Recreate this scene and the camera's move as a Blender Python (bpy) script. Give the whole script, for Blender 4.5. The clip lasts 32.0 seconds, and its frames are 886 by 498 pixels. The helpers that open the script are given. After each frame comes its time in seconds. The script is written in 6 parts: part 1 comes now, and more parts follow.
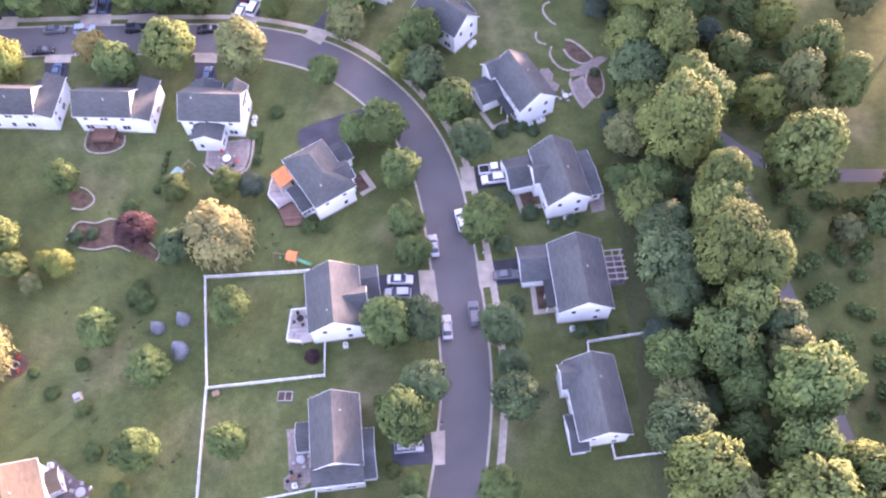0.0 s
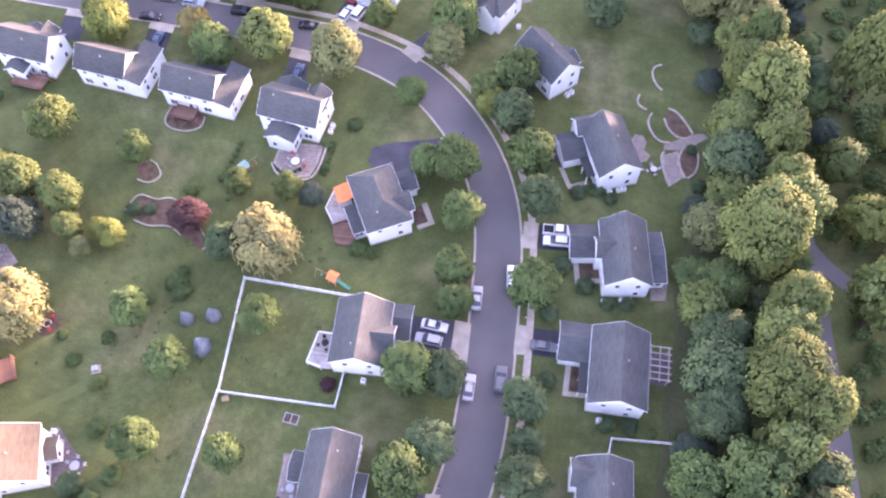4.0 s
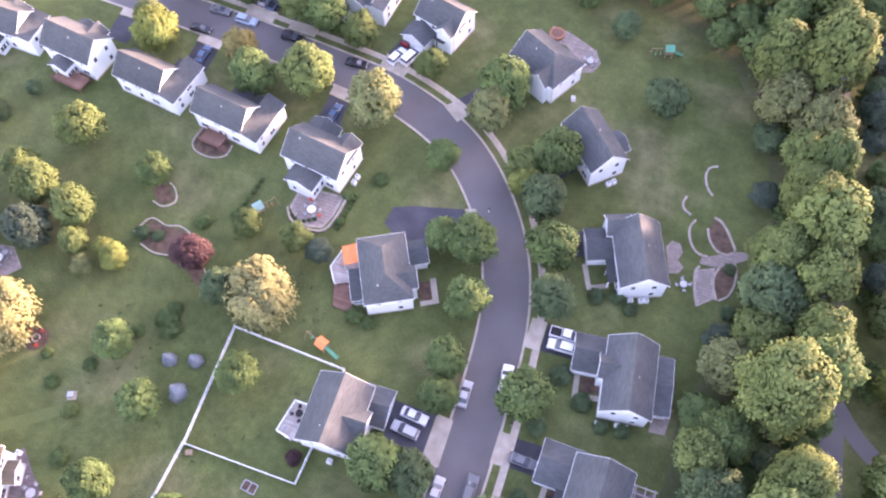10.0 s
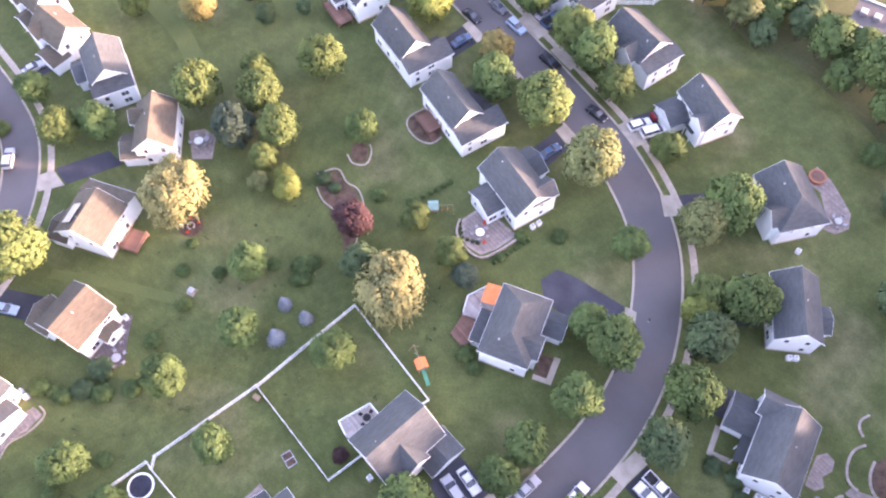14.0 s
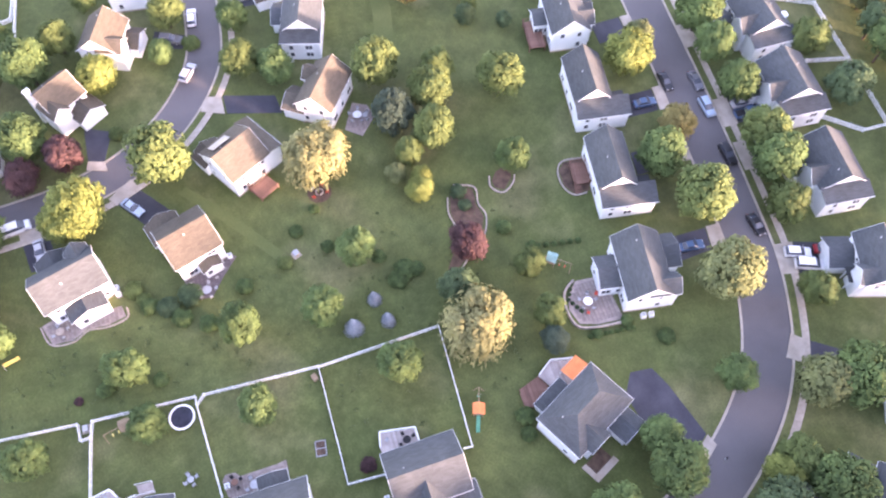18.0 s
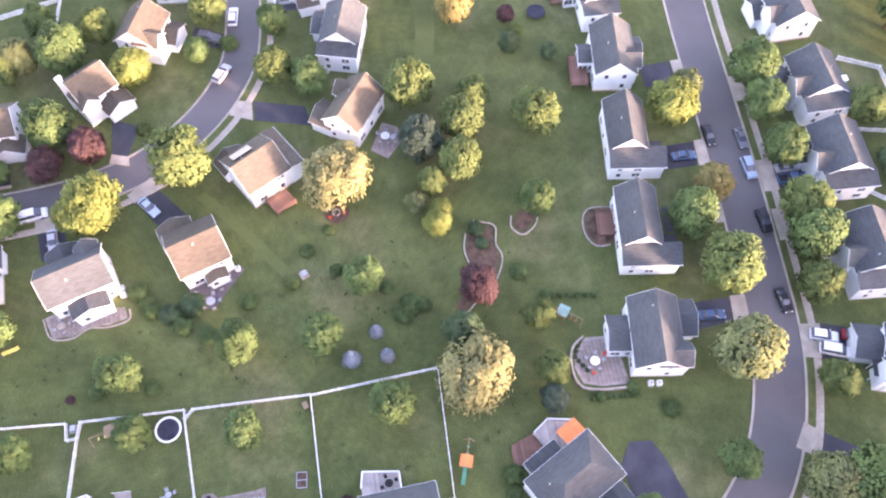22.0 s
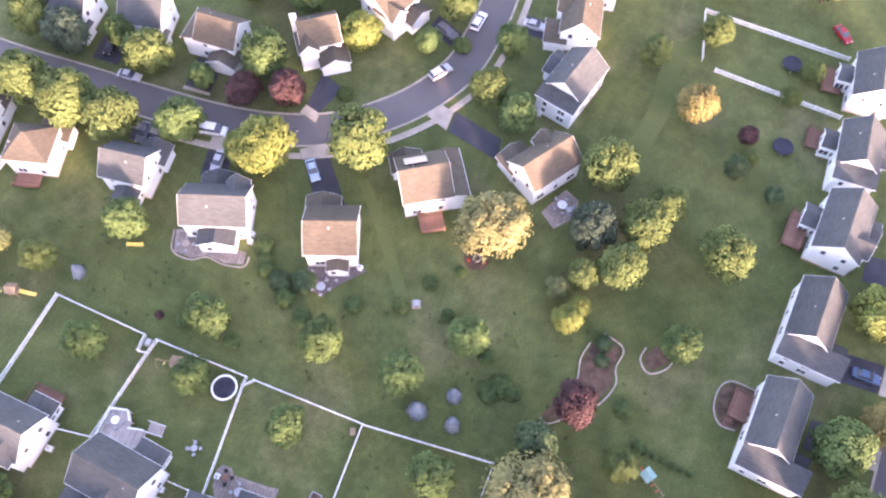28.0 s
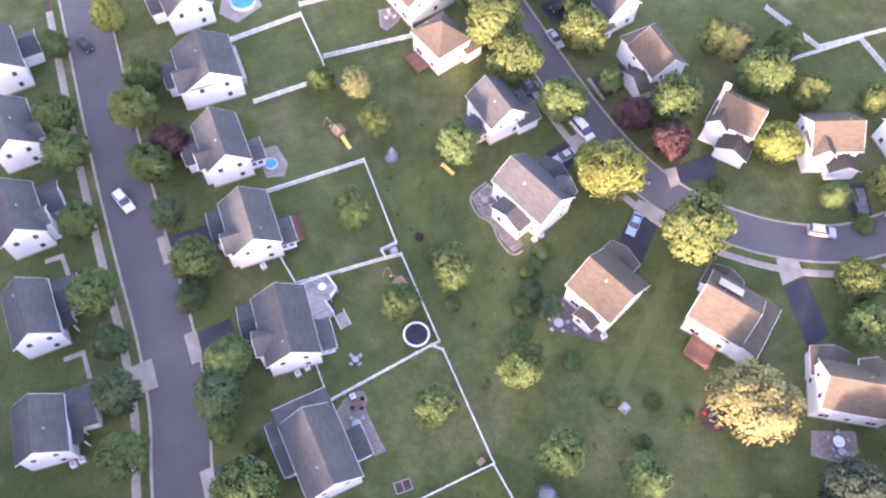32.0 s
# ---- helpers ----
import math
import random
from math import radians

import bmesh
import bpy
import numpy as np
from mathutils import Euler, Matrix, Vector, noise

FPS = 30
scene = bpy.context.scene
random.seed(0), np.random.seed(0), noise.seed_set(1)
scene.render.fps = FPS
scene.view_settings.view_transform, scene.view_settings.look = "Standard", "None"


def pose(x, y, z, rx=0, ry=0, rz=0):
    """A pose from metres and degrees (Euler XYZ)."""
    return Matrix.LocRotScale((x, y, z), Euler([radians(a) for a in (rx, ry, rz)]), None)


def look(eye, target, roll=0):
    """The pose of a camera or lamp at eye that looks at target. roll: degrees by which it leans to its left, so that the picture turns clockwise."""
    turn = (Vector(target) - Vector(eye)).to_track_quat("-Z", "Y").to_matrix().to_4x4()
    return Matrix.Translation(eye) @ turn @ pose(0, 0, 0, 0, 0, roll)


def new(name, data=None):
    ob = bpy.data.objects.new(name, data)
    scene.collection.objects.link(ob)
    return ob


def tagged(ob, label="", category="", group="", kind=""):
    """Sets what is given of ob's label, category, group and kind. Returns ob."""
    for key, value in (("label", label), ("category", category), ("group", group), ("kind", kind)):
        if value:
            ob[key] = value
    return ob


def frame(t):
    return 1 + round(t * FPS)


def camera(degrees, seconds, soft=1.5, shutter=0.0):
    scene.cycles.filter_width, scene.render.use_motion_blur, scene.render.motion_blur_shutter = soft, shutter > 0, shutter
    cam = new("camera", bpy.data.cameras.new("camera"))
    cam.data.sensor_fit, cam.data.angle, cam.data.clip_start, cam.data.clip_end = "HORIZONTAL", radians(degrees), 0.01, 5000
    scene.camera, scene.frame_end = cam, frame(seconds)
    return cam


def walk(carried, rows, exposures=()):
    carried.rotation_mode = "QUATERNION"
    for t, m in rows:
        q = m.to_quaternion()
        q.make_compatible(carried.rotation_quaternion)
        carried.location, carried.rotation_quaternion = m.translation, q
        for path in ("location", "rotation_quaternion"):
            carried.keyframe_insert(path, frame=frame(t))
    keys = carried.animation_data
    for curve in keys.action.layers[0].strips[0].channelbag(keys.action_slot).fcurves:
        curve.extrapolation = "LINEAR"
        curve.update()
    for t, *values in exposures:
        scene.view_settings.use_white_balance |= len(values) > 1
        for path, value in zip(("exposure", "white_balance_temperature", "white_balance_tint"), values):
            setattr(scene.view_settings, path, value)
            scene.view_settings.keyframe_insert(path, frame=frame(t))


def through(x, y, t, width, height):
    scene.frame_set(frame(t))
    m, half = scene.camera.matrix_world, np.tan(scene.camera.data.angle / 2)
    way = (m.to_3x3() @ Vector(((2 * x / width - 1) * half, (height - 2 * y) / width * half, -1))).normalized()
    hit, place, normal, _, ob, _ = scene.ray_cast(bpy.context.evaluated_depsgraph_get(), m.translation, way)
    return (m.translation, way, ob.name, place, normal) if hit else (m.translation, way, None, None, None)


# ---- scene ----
# the camera and its flight
cam = camera(58.0, 32.0, soft=2.2)
walk(cam, [
    (0, look((39.48, -46.77, 131.01), (42.49, 0.82, 43.11), -2.24)),
    (0.5, look((39.77, -45.75, 130.19), (38.89, 2.22, 42.45), -1.53)),
    (1, look((40.24, -44.68, 129.51), (35.91, 3.36, 41.92), -0.84)),
    (1.5, look((41.00, -43.48, 129.28), (34.58, 4.46, 41.75), -0.49)),
    (2, look((41.97, -42.07, 129.33), (34.41, 5.60, 41.75), -0.41)),
    (2.5, look((43.04, -40.46, 129.49), (34.76, 6.93, 41.83), -0.52)),
    (3, look((44.13, -38.79, 129.67), (35.32, 8.33, 41.91), -0.72)),
    (3.5, look((45.27, -36.98, 129.98), (36.01, 9.76, 42.06), -0.99)),
    (4, look((46.70, -34.99, 130.39), (38.60, 11.62, 42.28), -1.46)),
    (4.5, look((48.10, -32.93, 130.94), (41.23, 13.40, 42.58), -2.04)),
    (6.5, look((51.29, -25.34, 131.86), (44.68, 19.78, 42.86), -2.54)),
    (7, look((51.62, -23.51, 132.02), (44.55, 21.35, 42.93), -2.38)),
    (7.5, look((51.85, -21.70, 131.98), (42.31, 22.57, 42.82), -2.18)),
    (8, look((52.09, -19.98, 131.90), (39.32, 23.44, 42.73), -2.03)),
    (8.5, look((52.51, -18.26, 132.00), (37.61, 24.50, 42.84), -1.93)),
    (9, look((52.92, -16.40, 132.05), (37.10, 25.93, 42.84), -1.86)),
    (9.5, look((53.35, -14.26, 132.16), (37.17, 27.73, 42.85), -1.94)),
    (10, look((53.79, -12.04, 132.30), (37.30, 29.56, 42.88), -2.02)),
    (10.5, look((53.94, -9.83, 132.44), (37.44, 31.36, 42.82), -1.99)),
    (11, look((53.95, -7.81, 132.63), (37.21, 33.01, 42.88), -1.88)),
    (11.5, look((53.74, -6.28, 132.70), (34.81, 33.63, 42.98), -1.66)),
    (12, look((53.19, -5.28, 132.46), (31.29, 33.32, 42.85), -1.13)),
    (12.5, look((52.85, -4.32, 131.95), (28.28, 33.15, 42.55), -0.54)),
    (13, look((52.78, -3.07, 130.72), (24.36, 32.19, 41.57), -0.51)),
    (13.5, look((53.01, -1.59, 129.62), (20.00, 29.91, 40.64), -0.87)),
    (14, look((53.22, 0.06, 128.95), (17.36, 28.75, 40.11), -1.23)),
    (14.5, look((53.44, 1.36, 129.02), (14.40, 25.92, 40.30), -1.58)),
    (15, look((53.08, 2.18, 128.70), (11.79, 23.28, 40.10), -1.13)),
    (15.5, look((52.59, 2.83, 128.31), (10.27, 22.20, 39.81), -0.52)),
    (17.5, look((50.46, 6.45, 128.01), (6.16, 20.68, 39.50), 0.57)),
    (18, look((49.55, 7.91, 128.22), (5.40, 21.66, 39.55), 0.37)),
    (18.5, look((48.74, 9.33, 128.36), (4.71, 22.70, 39.57), 0.09)),
    (19, look((47.86, 10.78, 128.54), (3.99, 23.78, 39.62), -0.14)),
    (19.5, look((46.91, 12.19, 128.73), (3.23, 24.65, 39.64), -0.31)),
    (20, look((45.81, 13.32, 128.81), (2.24, 25.28, 39.60), -0.30)),
    (20.5, look((44.76, 13.99, 128.83), (0.93, 24.54, 39.56), -0.08)),
    (21, look((43.72, 14.48, 128.75), (-0.29, 23.60, 39.42), 0.28)),
    (21.5, look((42.53, 15.13, 128.75), (-1.52, 23.52, 39.37), 0.54)),
    (22, look((41.20, 15.76, 128.85), (-2.68, 23.73, 39.34), 0.84)),
    (22.5, look((39.87, 16.24, 128.86), (-3.95, 23.20, 39.25), 1.16)),
    (23, look((38.63, 16.62, 128.86), (-5.19, 21.99, 39.14), 1.50)),
    (23.5, look((37.45, 17.17, 128.97), (-6.34, 21.89, 39.19), 1.78)),
    (24, look((36.19, 17.78, 129.07), (-7.52, 22.09, 39.23), 1.93)),
    (24.5, look((34.78, 18.39, 129.20), (-8.81, 22.03, 39.27), 2.12)),
    (26.5, look((28.62, 19.82, 128.22), (-14.07, 15.89, 37.87), 2.87)),
    (27, look((27.22, 20.07, 127.88), (-14.80, 12.79, 37.43), 2.78)),
    (27.5, look((25.89, 20.42, 127.42), (-15.21, 9.66, 36.89), 2.52)),
    (28, look((24.60, 21.14, 126.71), (-15.98, 8.14, 36.25), 1.94)),
    (28.5, look((23.38, 22.08, 125.31), (-15.89, 4.61, 35.02), 0.80)),
    (29, look((22.30, 22.93, 123.98), (-14.99, 0.66, 33.90), -0.25)),
    (29.5, look((21.76, 23.12, 122.74), (-14.06, -2.82, 33.05), -0.34)),
    (30, look((21.71, 22.53, 121.46), (-11.21, -7.87, 32.06), 0.25)),
    (30.5, look((21.82, 21.66, 120.61), (-8.43, -11.80, 31.36), 1.31)),
    (31, look((21.96, 20.81, 120.11), (-6.45, -14.51, 30.97), 2.35)),
    (31.5, look((22.20, 20.11, 119.63), (-2.57, -17.99, 30.55), 3.23)),
    (32, look((22.19, 19.74, 118.80), (0.19, -20.48, 29.93), 3.94)),
], exposures=[(0, 3.98, 6850, 61), (7, 3.99, 7050, 58), (13, 3.90, 7100, 53), (19, 3.86, 7100, 50), (28, 3.68, 7000, 51), (32, 3.58, 6800, 54)])

# daylight: a low, warm morning sun beyond the woods and a clear sky
SUN_AZ, SUN_EL = 46.0, 7.3     # degrees from +x towards +y, and above the horizon
world = bpy.data.worlds.new("sky")
scene.world = world
world.use_nodes = True
wn, wl = world.node_tree.nodes, world.node_tree.links
sky = wn.new("ShaderNodeTexSky")
sky.sky_type = "NISHITA"
sky.sun_disc = False
sky.sun_elevation = radians(SUN_EL)
sky.sun_rotation = radians(90.0 - SUN_AZ)
sky.air_density, sky.dust_density, sky.ozone_density = 1.0, 1.0, 1.0
wl.new(sky.outputs[0], wn["Background"].inputs[0])
wn["Background"].inputs[1].default_value = 0.15
sun = new("sun", bpy.data.lights.new("sun", "SUN"))
sun.data.energy, sun.data.angle, sun.data.color = 1.95, radians(3.0), (1.0, 0.83, 0.60)
sd = Vector((math.cos(radians(SUN_AZ)) * math.cos(radians(SUN_EL)), math.sin(radians(SUN_AZ)) * math.cos(radians(SUN_EL)), math.sin(radians(SUN_EL))))
sun.matrix_world = look(sd * 300, (0, 0, 0))


# ---- materials ----
def material(name, low, high, scale=1.0, fine=12.0, rough=0.8, bump=0.0, metal=0.0, island=0.0, obj=0.0, spec=0.3, through=0.0):
    """Two scales of noise between two colours; island and obj vary the brightness piece by piece."""
    m = bpy.data.materials.new(name)
    m.use_nodes = True
    n, l = m.node_tree.nodes, m.node_tree.links
    bsdf = n["Principled BSDF"]
    tc = n.new("ShaderNodeTexCoord")
    big, small = n.new("ShaderNodeTexNoise"), n.new("ShaderNodeTexNoise")
    big.inputs["Scale"].default_value, big.inputs["Detail"].default_value = scale, 4
    small.inputs["Scale"].default_value, small.inputs["Detail"].default_value = fine, 3
    for t in (big, small):
        l.new(tc.outputs["Object"], t.inputs["Vector"])
    add = n.new("ShaderNodeMath")
    add.operation = "MULTIPLY_ADD"
    l.new(small.outputs["Fac"], add.inputs[0])
    add.inputs[1].default_value = 0.45
    l.new(big.outputs["Fac"], add.inputs[2])
    ramp = n.new("ShaderNodeValToRGB")
    ramp.color_ramp.elements[0].position, ramp.color_ramp.elements[1].position = 0.5, 0.95
    ramp.color_ramp.elements[0].color, ramp.color_ramp.elements[1].color = (*low, 1), (*high, 1)
    l.new(add.outputs[0], ramp.inputs[0])
    colour = ramp.outputs[0]
    for amount, node, socket in ((island, "ShaderNodeNewGeometry", "Random Per Island"), (obj, "ShaderNodeObjectInfo", "Random")):
        if amount:
            src, span, mix = n.new(node), n.new("ShaderNodeMapRange"), n.new("ShaderNodeVectorMath")
            span.inputs["To Min"].default_value, span.inputs["To Max"].default_value = 1 - amount, 1 + amount
            l.new(src.outputs[socket], span.inputs["Value"])
            mix.operation = "SCALE"
            l.new(colour, mix.inputs[0])
            l.new(span.outputs[0], mix.inputs["Scale"])
            colour = mix.outputs[0]
    l.new(colour, bsdf.inputs["Base Color"])
    bsdf.inputs["Roughness"].default_value, bsdf.inputs["Metallic"].default_value = rough, metal
    bsdf.inputs["Specular IOR Level"].default_value = spec
    if bump:
        b = n.new("ShaderNodeBump")
        b.inputs["Strength"].default_value, b.inputs["Distance"].default_value = bump, 0.05
        l.new(small.outputs["Fac"], b.inputs["Height"])
        l.new(b.outputs[0], bsdf.inputs["Normal"])
    if through:
        tr, mx = n.new("ShaderNodeBsdfTranslucent"), n.new("ShaderNodeMixShader")
        l.new(colour, tr.inputs["Color"])
        mx.inputs[0].default_value = through
        l.new(bsdf.outputs[0], mx.inputs[1])
        l.new(tr.outputs[0], mx.inputs[2])
        l.new(mx.outputs[0], n["Material Output"].inputs["Surface"])
    return m


def lawn_material():
    """Mown and rough grass: broad patches, dry streaks, fine tufts."""
    m = material("lawn", (0.053, 0.075, 0.021), (0.092, 0.113, 0.038), 0.035, 0.9, 0.95, 0.6)
    n, l = m.node_tree.nodes, m.node_tree.links
    bsdf = n["Principled BSDF"]
    old = bsdf.inputs["Base Color"].links[0].from_socket
    tc = n.new("ShaderNodeTexCoord")
    dry, grain, mask = n.new("ShaderNodeTexNoise"), n.new("ShaderNodeTexNoise"), n.new("ShaderNodeValToRGB")
    dry.inputs["Scale"].default_value, dry.inputs["Detail"].default_value = 0.055, 6
    grain.inputs["Scale"].default_value, grain.inputs["Detail"].default_value = 3.0, 5
    l.new(tc.outputs["Object"], dry.inputs["Vector"])
    l.new(tc.outputs["Object"], grain.inputs["Vector"])
    mask.color_ramp.elements[0].position, mask.color_ramp.elements[1].position = 0.52, 0.75
    l.new(dry.outputs["Fac"], mask.inputs[0])
    mix = n.new("ShaderNodeMixRGB")
    mix.inputs[2].default_value = (0.185, 0.158, 0.098, 1)
    scale = n.new("ShaderNodeMath")
    scale.operation = "MULTIPLY"
    scale.inputs[1].default_value = 0.5
    l.new(mask.outputs[0], scale.inputs[0])
    l.new(scale.outputs[0], mix.inputs[0])
    l.new(old, mix.inputs[1])
    tint, span = n.new("ShaderNodeVectorMath"), n.new("ShaderNodeMapRange")
    span.inputs["To Min"].default_value, span.inputs["To Max"].default_value = 0.55, 1.45
    l.new(grain.outputs["Fac"], span.inputs["Value"])
    tint.operation = "SCALE"
    l.new(mix.outputs[0], tint.inputs[0])
    l.new(span.outputs[0], tint.inputs["Scale"])
    patch, range2, last = n.new("ShaderNodeTexNoise"), n.new("ShaderNodeMapRange"), n.new("ShaderNodeVectorMath")
    patch.inputs["Scale"].default_value, patch.inputs["Detail"].default_value, patch.inputs["Roughness"].default_value = 0.22, 8, 0.62
    l.new(tc.outputs["Object"], patch.inputs["Vector"])
    range2.inputs["From Min"].default_value, range2.inputs["From Max"].default_value = 0.3, 0.7
    range2.inputs["To Min"].default_value, range2.inputs["To Max"].default_value = 0.72, 1.24
    l.new(patch.outputs["Fac"], range2.inputs["Value"])
    last.operation = "SCALE"
    l.new(tint.outputs[0], last.inputs[0])
    l.new(range2.outputs[0], last.inputs["Scale"])
    l.new(last.outputs[0], bsdf.inputs["Base Color"])
    return m


def shingle_material(name, low, high):
    """Asphalt shingles: courses across the slope, blotched, with streaks."""
    m = material(name, low, high, 0.25, 9.0, 0.9, 0.3, obj=0.12)
    n, l = m.node_tree.nodes, m.node_tree.links
    bsdf = n["Principled BSDF"]
    tc, brick = n.new("ShaderNodeTexCoord"), n.new("ShaderNodeTexBrick")
    l.new(tc.outputs["UV"], brick.inputs["Vector"])
    brick.inputs["Scale"].default_value = 1.0
    brick.inputs["Brick Width"].default_value, brick.inputs["Row Height"].default_value = 0.9, 0.28
    brick.inputs["Mortar Size"].default_value = 0.012
    brick.inputs["Color1"].default_value, brick.inputs["Color2"].default_value = (1.12, 1.12, 1.12, 1), (0.86, 0.86, 0.86, 1)
    brick.inputs["Mortar"].default_value = (0.6, 0.6, 0.6, 1)
    mul = n.new("ShaderNodeVectorMath")
    mul.operation = "MULTIPLY"
    l.new(bsdf.inputs["Base Color"].links[0].from_socket, mul.inputs[0])
    l.new(brick.outputs["Color"], mul.inputs[1])
    l.new(mul.outputs[0], bsdf.inputs["Base Color"])
    return m


def siding_material(name, low, high):
    """Lapped vinyl siding with the shadow line of each board."""
    m = material(name, low, high, 0.4, 3.0, 0.6, obj=0.05)
    n, l = m.node_tree.nodes, m.node_tree.links
    bsdf = n["Principled BSDF"]
    tc, wave, bump = n.new("ShaderNodeTexCoord"), n.new("ShaderNodeTexWave"), n.new("ShaderNodeBump")
    wave.wave_type, wave.bands_direction, wave.wave_profile = "BANDS", "Z", "SAW"
    wave.inputs["Scale"].default_value = 1.6
    l.new(tc.outputs["Object"], wave.inputs["Vector"])
    bump.inputs["Strength"].default_value, bump.inputs["Distance"].default_value = 0.5, 0.02
    l.new(wave.outputs["Fac"], bump.inputs["Height"])
    l.new(bump.outputs[0], bsdf.inputs["Normal"])
    return m


LAWN = lawn_material()
MOWN = material("mown_grass", (0.056, 0.081, 0.023), (0.095, 0.119, 0.041), 0.12, 3.0, 0.95, 0.6)
WOODLAND = material("woodland_floor", (0.045, 0.062, 0.024), (0.10, 0.11, 0.05), 0.08, 1.5, 0.95, 0.6)
ASPHALT = material("asphalt", (0.092, 0.086, 0.086), (0.138, 0.128, 0.128), 0.08, 6.0, 0.85, 0.15)
BLACKTOP = material("sealed_blacktop", (0.028, 0.030, 0.040), (0.055, 0.056, 0.068), 0.25, 5.0, 0.7, 0.15, obj=0.25)
CONCRETE = material("concrete", (0.27, 0.235, 0.19), (0.41, 0.36, 0.30), 0.5, 6.0, 0.85, 0.1, obj=0.07)
PAVER = material("pavers", (0.17, 0.14, 0.125), (0.30, 0.25, 0.225), 0.9, 5.0, 0.85, 0.3, obj=0.12, island=0.15)
PAVER_DARK = material("dark_pavers", (0.095, 0.080, 0.084), (0.170, 0.142, 0.146), 0.9, 5.0, 0.85, 0.3, obj=0.12)
TUFT = material("grass_tuft", (0.058, 0.086, 0.030), (0.105, 0.135, 0.055), 0.3, 3.0, 0.9, island=0.2)
FACING = material("brown_brick", (0.105, 0.062, 0.050), (0.185, 0.110, 0.088), 0.8, 7.0, 0.85, 0.4)
STONE = material("pale_stone", (0.25, 0.21, 0.18), (0.40, 0.35, 0.30), 1.5, 6.0, 0.85, 0.3, obj=0.15)
MULCH = material("mulch", (0.055, 0.035, 0.025), (0.13, 0.085, 0.06), 0.8, 7.0, 0.95, 0.6)
ROOF_GREY = shingle_material("grey_shingles", (0.051, 0.059, 0.063), (0.076, 0.085, 0.088))
ROOF_TAN = shingle_material("brown_shingles", (0.070, 0.061, 0.047), (0.098, 0.085, 0.066))
SIDING = siding_material("white_siding", (0.64, 0.69, 0.71), (0.73, 0.77, 0.78))
TRIM = material("white_trim", (0.66, 0.70, 0.71), (0.74, 0.77, 0.77), 1.0, 8.0, 0.5)
# glass: the blue-grey base colour has some of the sky's reflection painted in
PANE = material("window_glass", (0.045, 0.052, 0.065), (0.09, 0.10, 0.12), 0.4, 1.0, 0.06, spec=0.6)
DECK_RED = material("red_brown_deck_boards", (0.13, 0.068, 0.05), (0.21, 0.115, 0.085), 0.7, 6.0, 0.8, 0.1, obj=0.18)
DECK_GREY = material("weathered_deck_boards", (0.30, 0.26, 0.245), (0.43, 0.38, 0.355), 0.7, 6.0, 0.85, 0.1, obj=0.18)
TIMBER = material("timber", (0.20, 0.14, 0.09), (0.32, 0.23, 0.15), 1.0, 8.0, 0.8, 0.2)
BARK = material("bark", (0.045, 0.034, 0.026), (0.11, 0.085, 0.065), 1.5, 9.0, 0.95, 0.8)
METAL = material("grey_metal", (0.30, 0.31, 0.32), (0.45, 0.46, 0.47), 1.0, 8.0, 0.4, metal=0.6)
RUBBER = material("black_rubber", (0.012, 0.012, 0.013), (0.03, 0.03, 0.032), 2.0, 10.0, 0.8)
RED = material("red_plastic", (0.50, 0.05, 0.03), (0.62, 0.09, 0.05), 1.0, 6.0, 0.5)
ORANGE = material("orange_canvas", (0.66, 0.17, 0.06), (0.80, 0.25, 0.09), 0.7, 5.0, 0.8)
TUB = material("orange_timber", (0.25, 0.10, 0.06), (0.35, 0.15, 0.09), 1.0, 6.0, 0.7)
TEAL = material("green_plastic", (0.03, 0.20, 0.13), (0.06, 0.30, 0.20), 1.0, 6.0, 0.5)
YELLOW = material("yellow_plastic", (0.75, 0.55, 0.12), (0.85, 0.68, 0.22), 1.0, 6.0, 0.5)
BLUE = material("pool_water", (0.012, 0.23, 0.60), (0.03, 0.33, 0.74), 0.6, 3.0, 0.1, 0.1)
NAVY = material("trampoline_mat", (0.010, 0.012, 0.02), (0.03, 0.032, 0.05), 1.0, 6.0, 0.6)
SHED_ROOF = material("pale_green_sheet", (0.14, 0.27, 0.25), (0.22, 0.37, 0.34), 1.0, 6.0, 0.7)
LAMP = material("lamp_lens", (0.55, 0.53, 0.50), (0.7, 0.7, 0.68), 2.0, 9.0, 0.15)
TAIL = material("tail_lamp", (0.30, 0.02, 0.015), (0.42, 0.04, 0.03), 2.0, 9.0, 0.2)


def leaf(name, low, high):
    """Leaves whose dark and light shades lie close together, a little greyed."""
    mid = [(a + b) / 2 for a, b in zip(low, high)]
    grey = 0.03 * sum(mid) / 3
    dark = tuple(0.66 * a + grey for a in low)
    light = tuple(0.78 * (0.8 * b + 0.2 * m) + grey for b, m in zip(high, mid))
    return material(name, dark, light, 0.9, 3.0, 0.75, island=0.2, obj=0.16, spec=0.12, through=0.14)


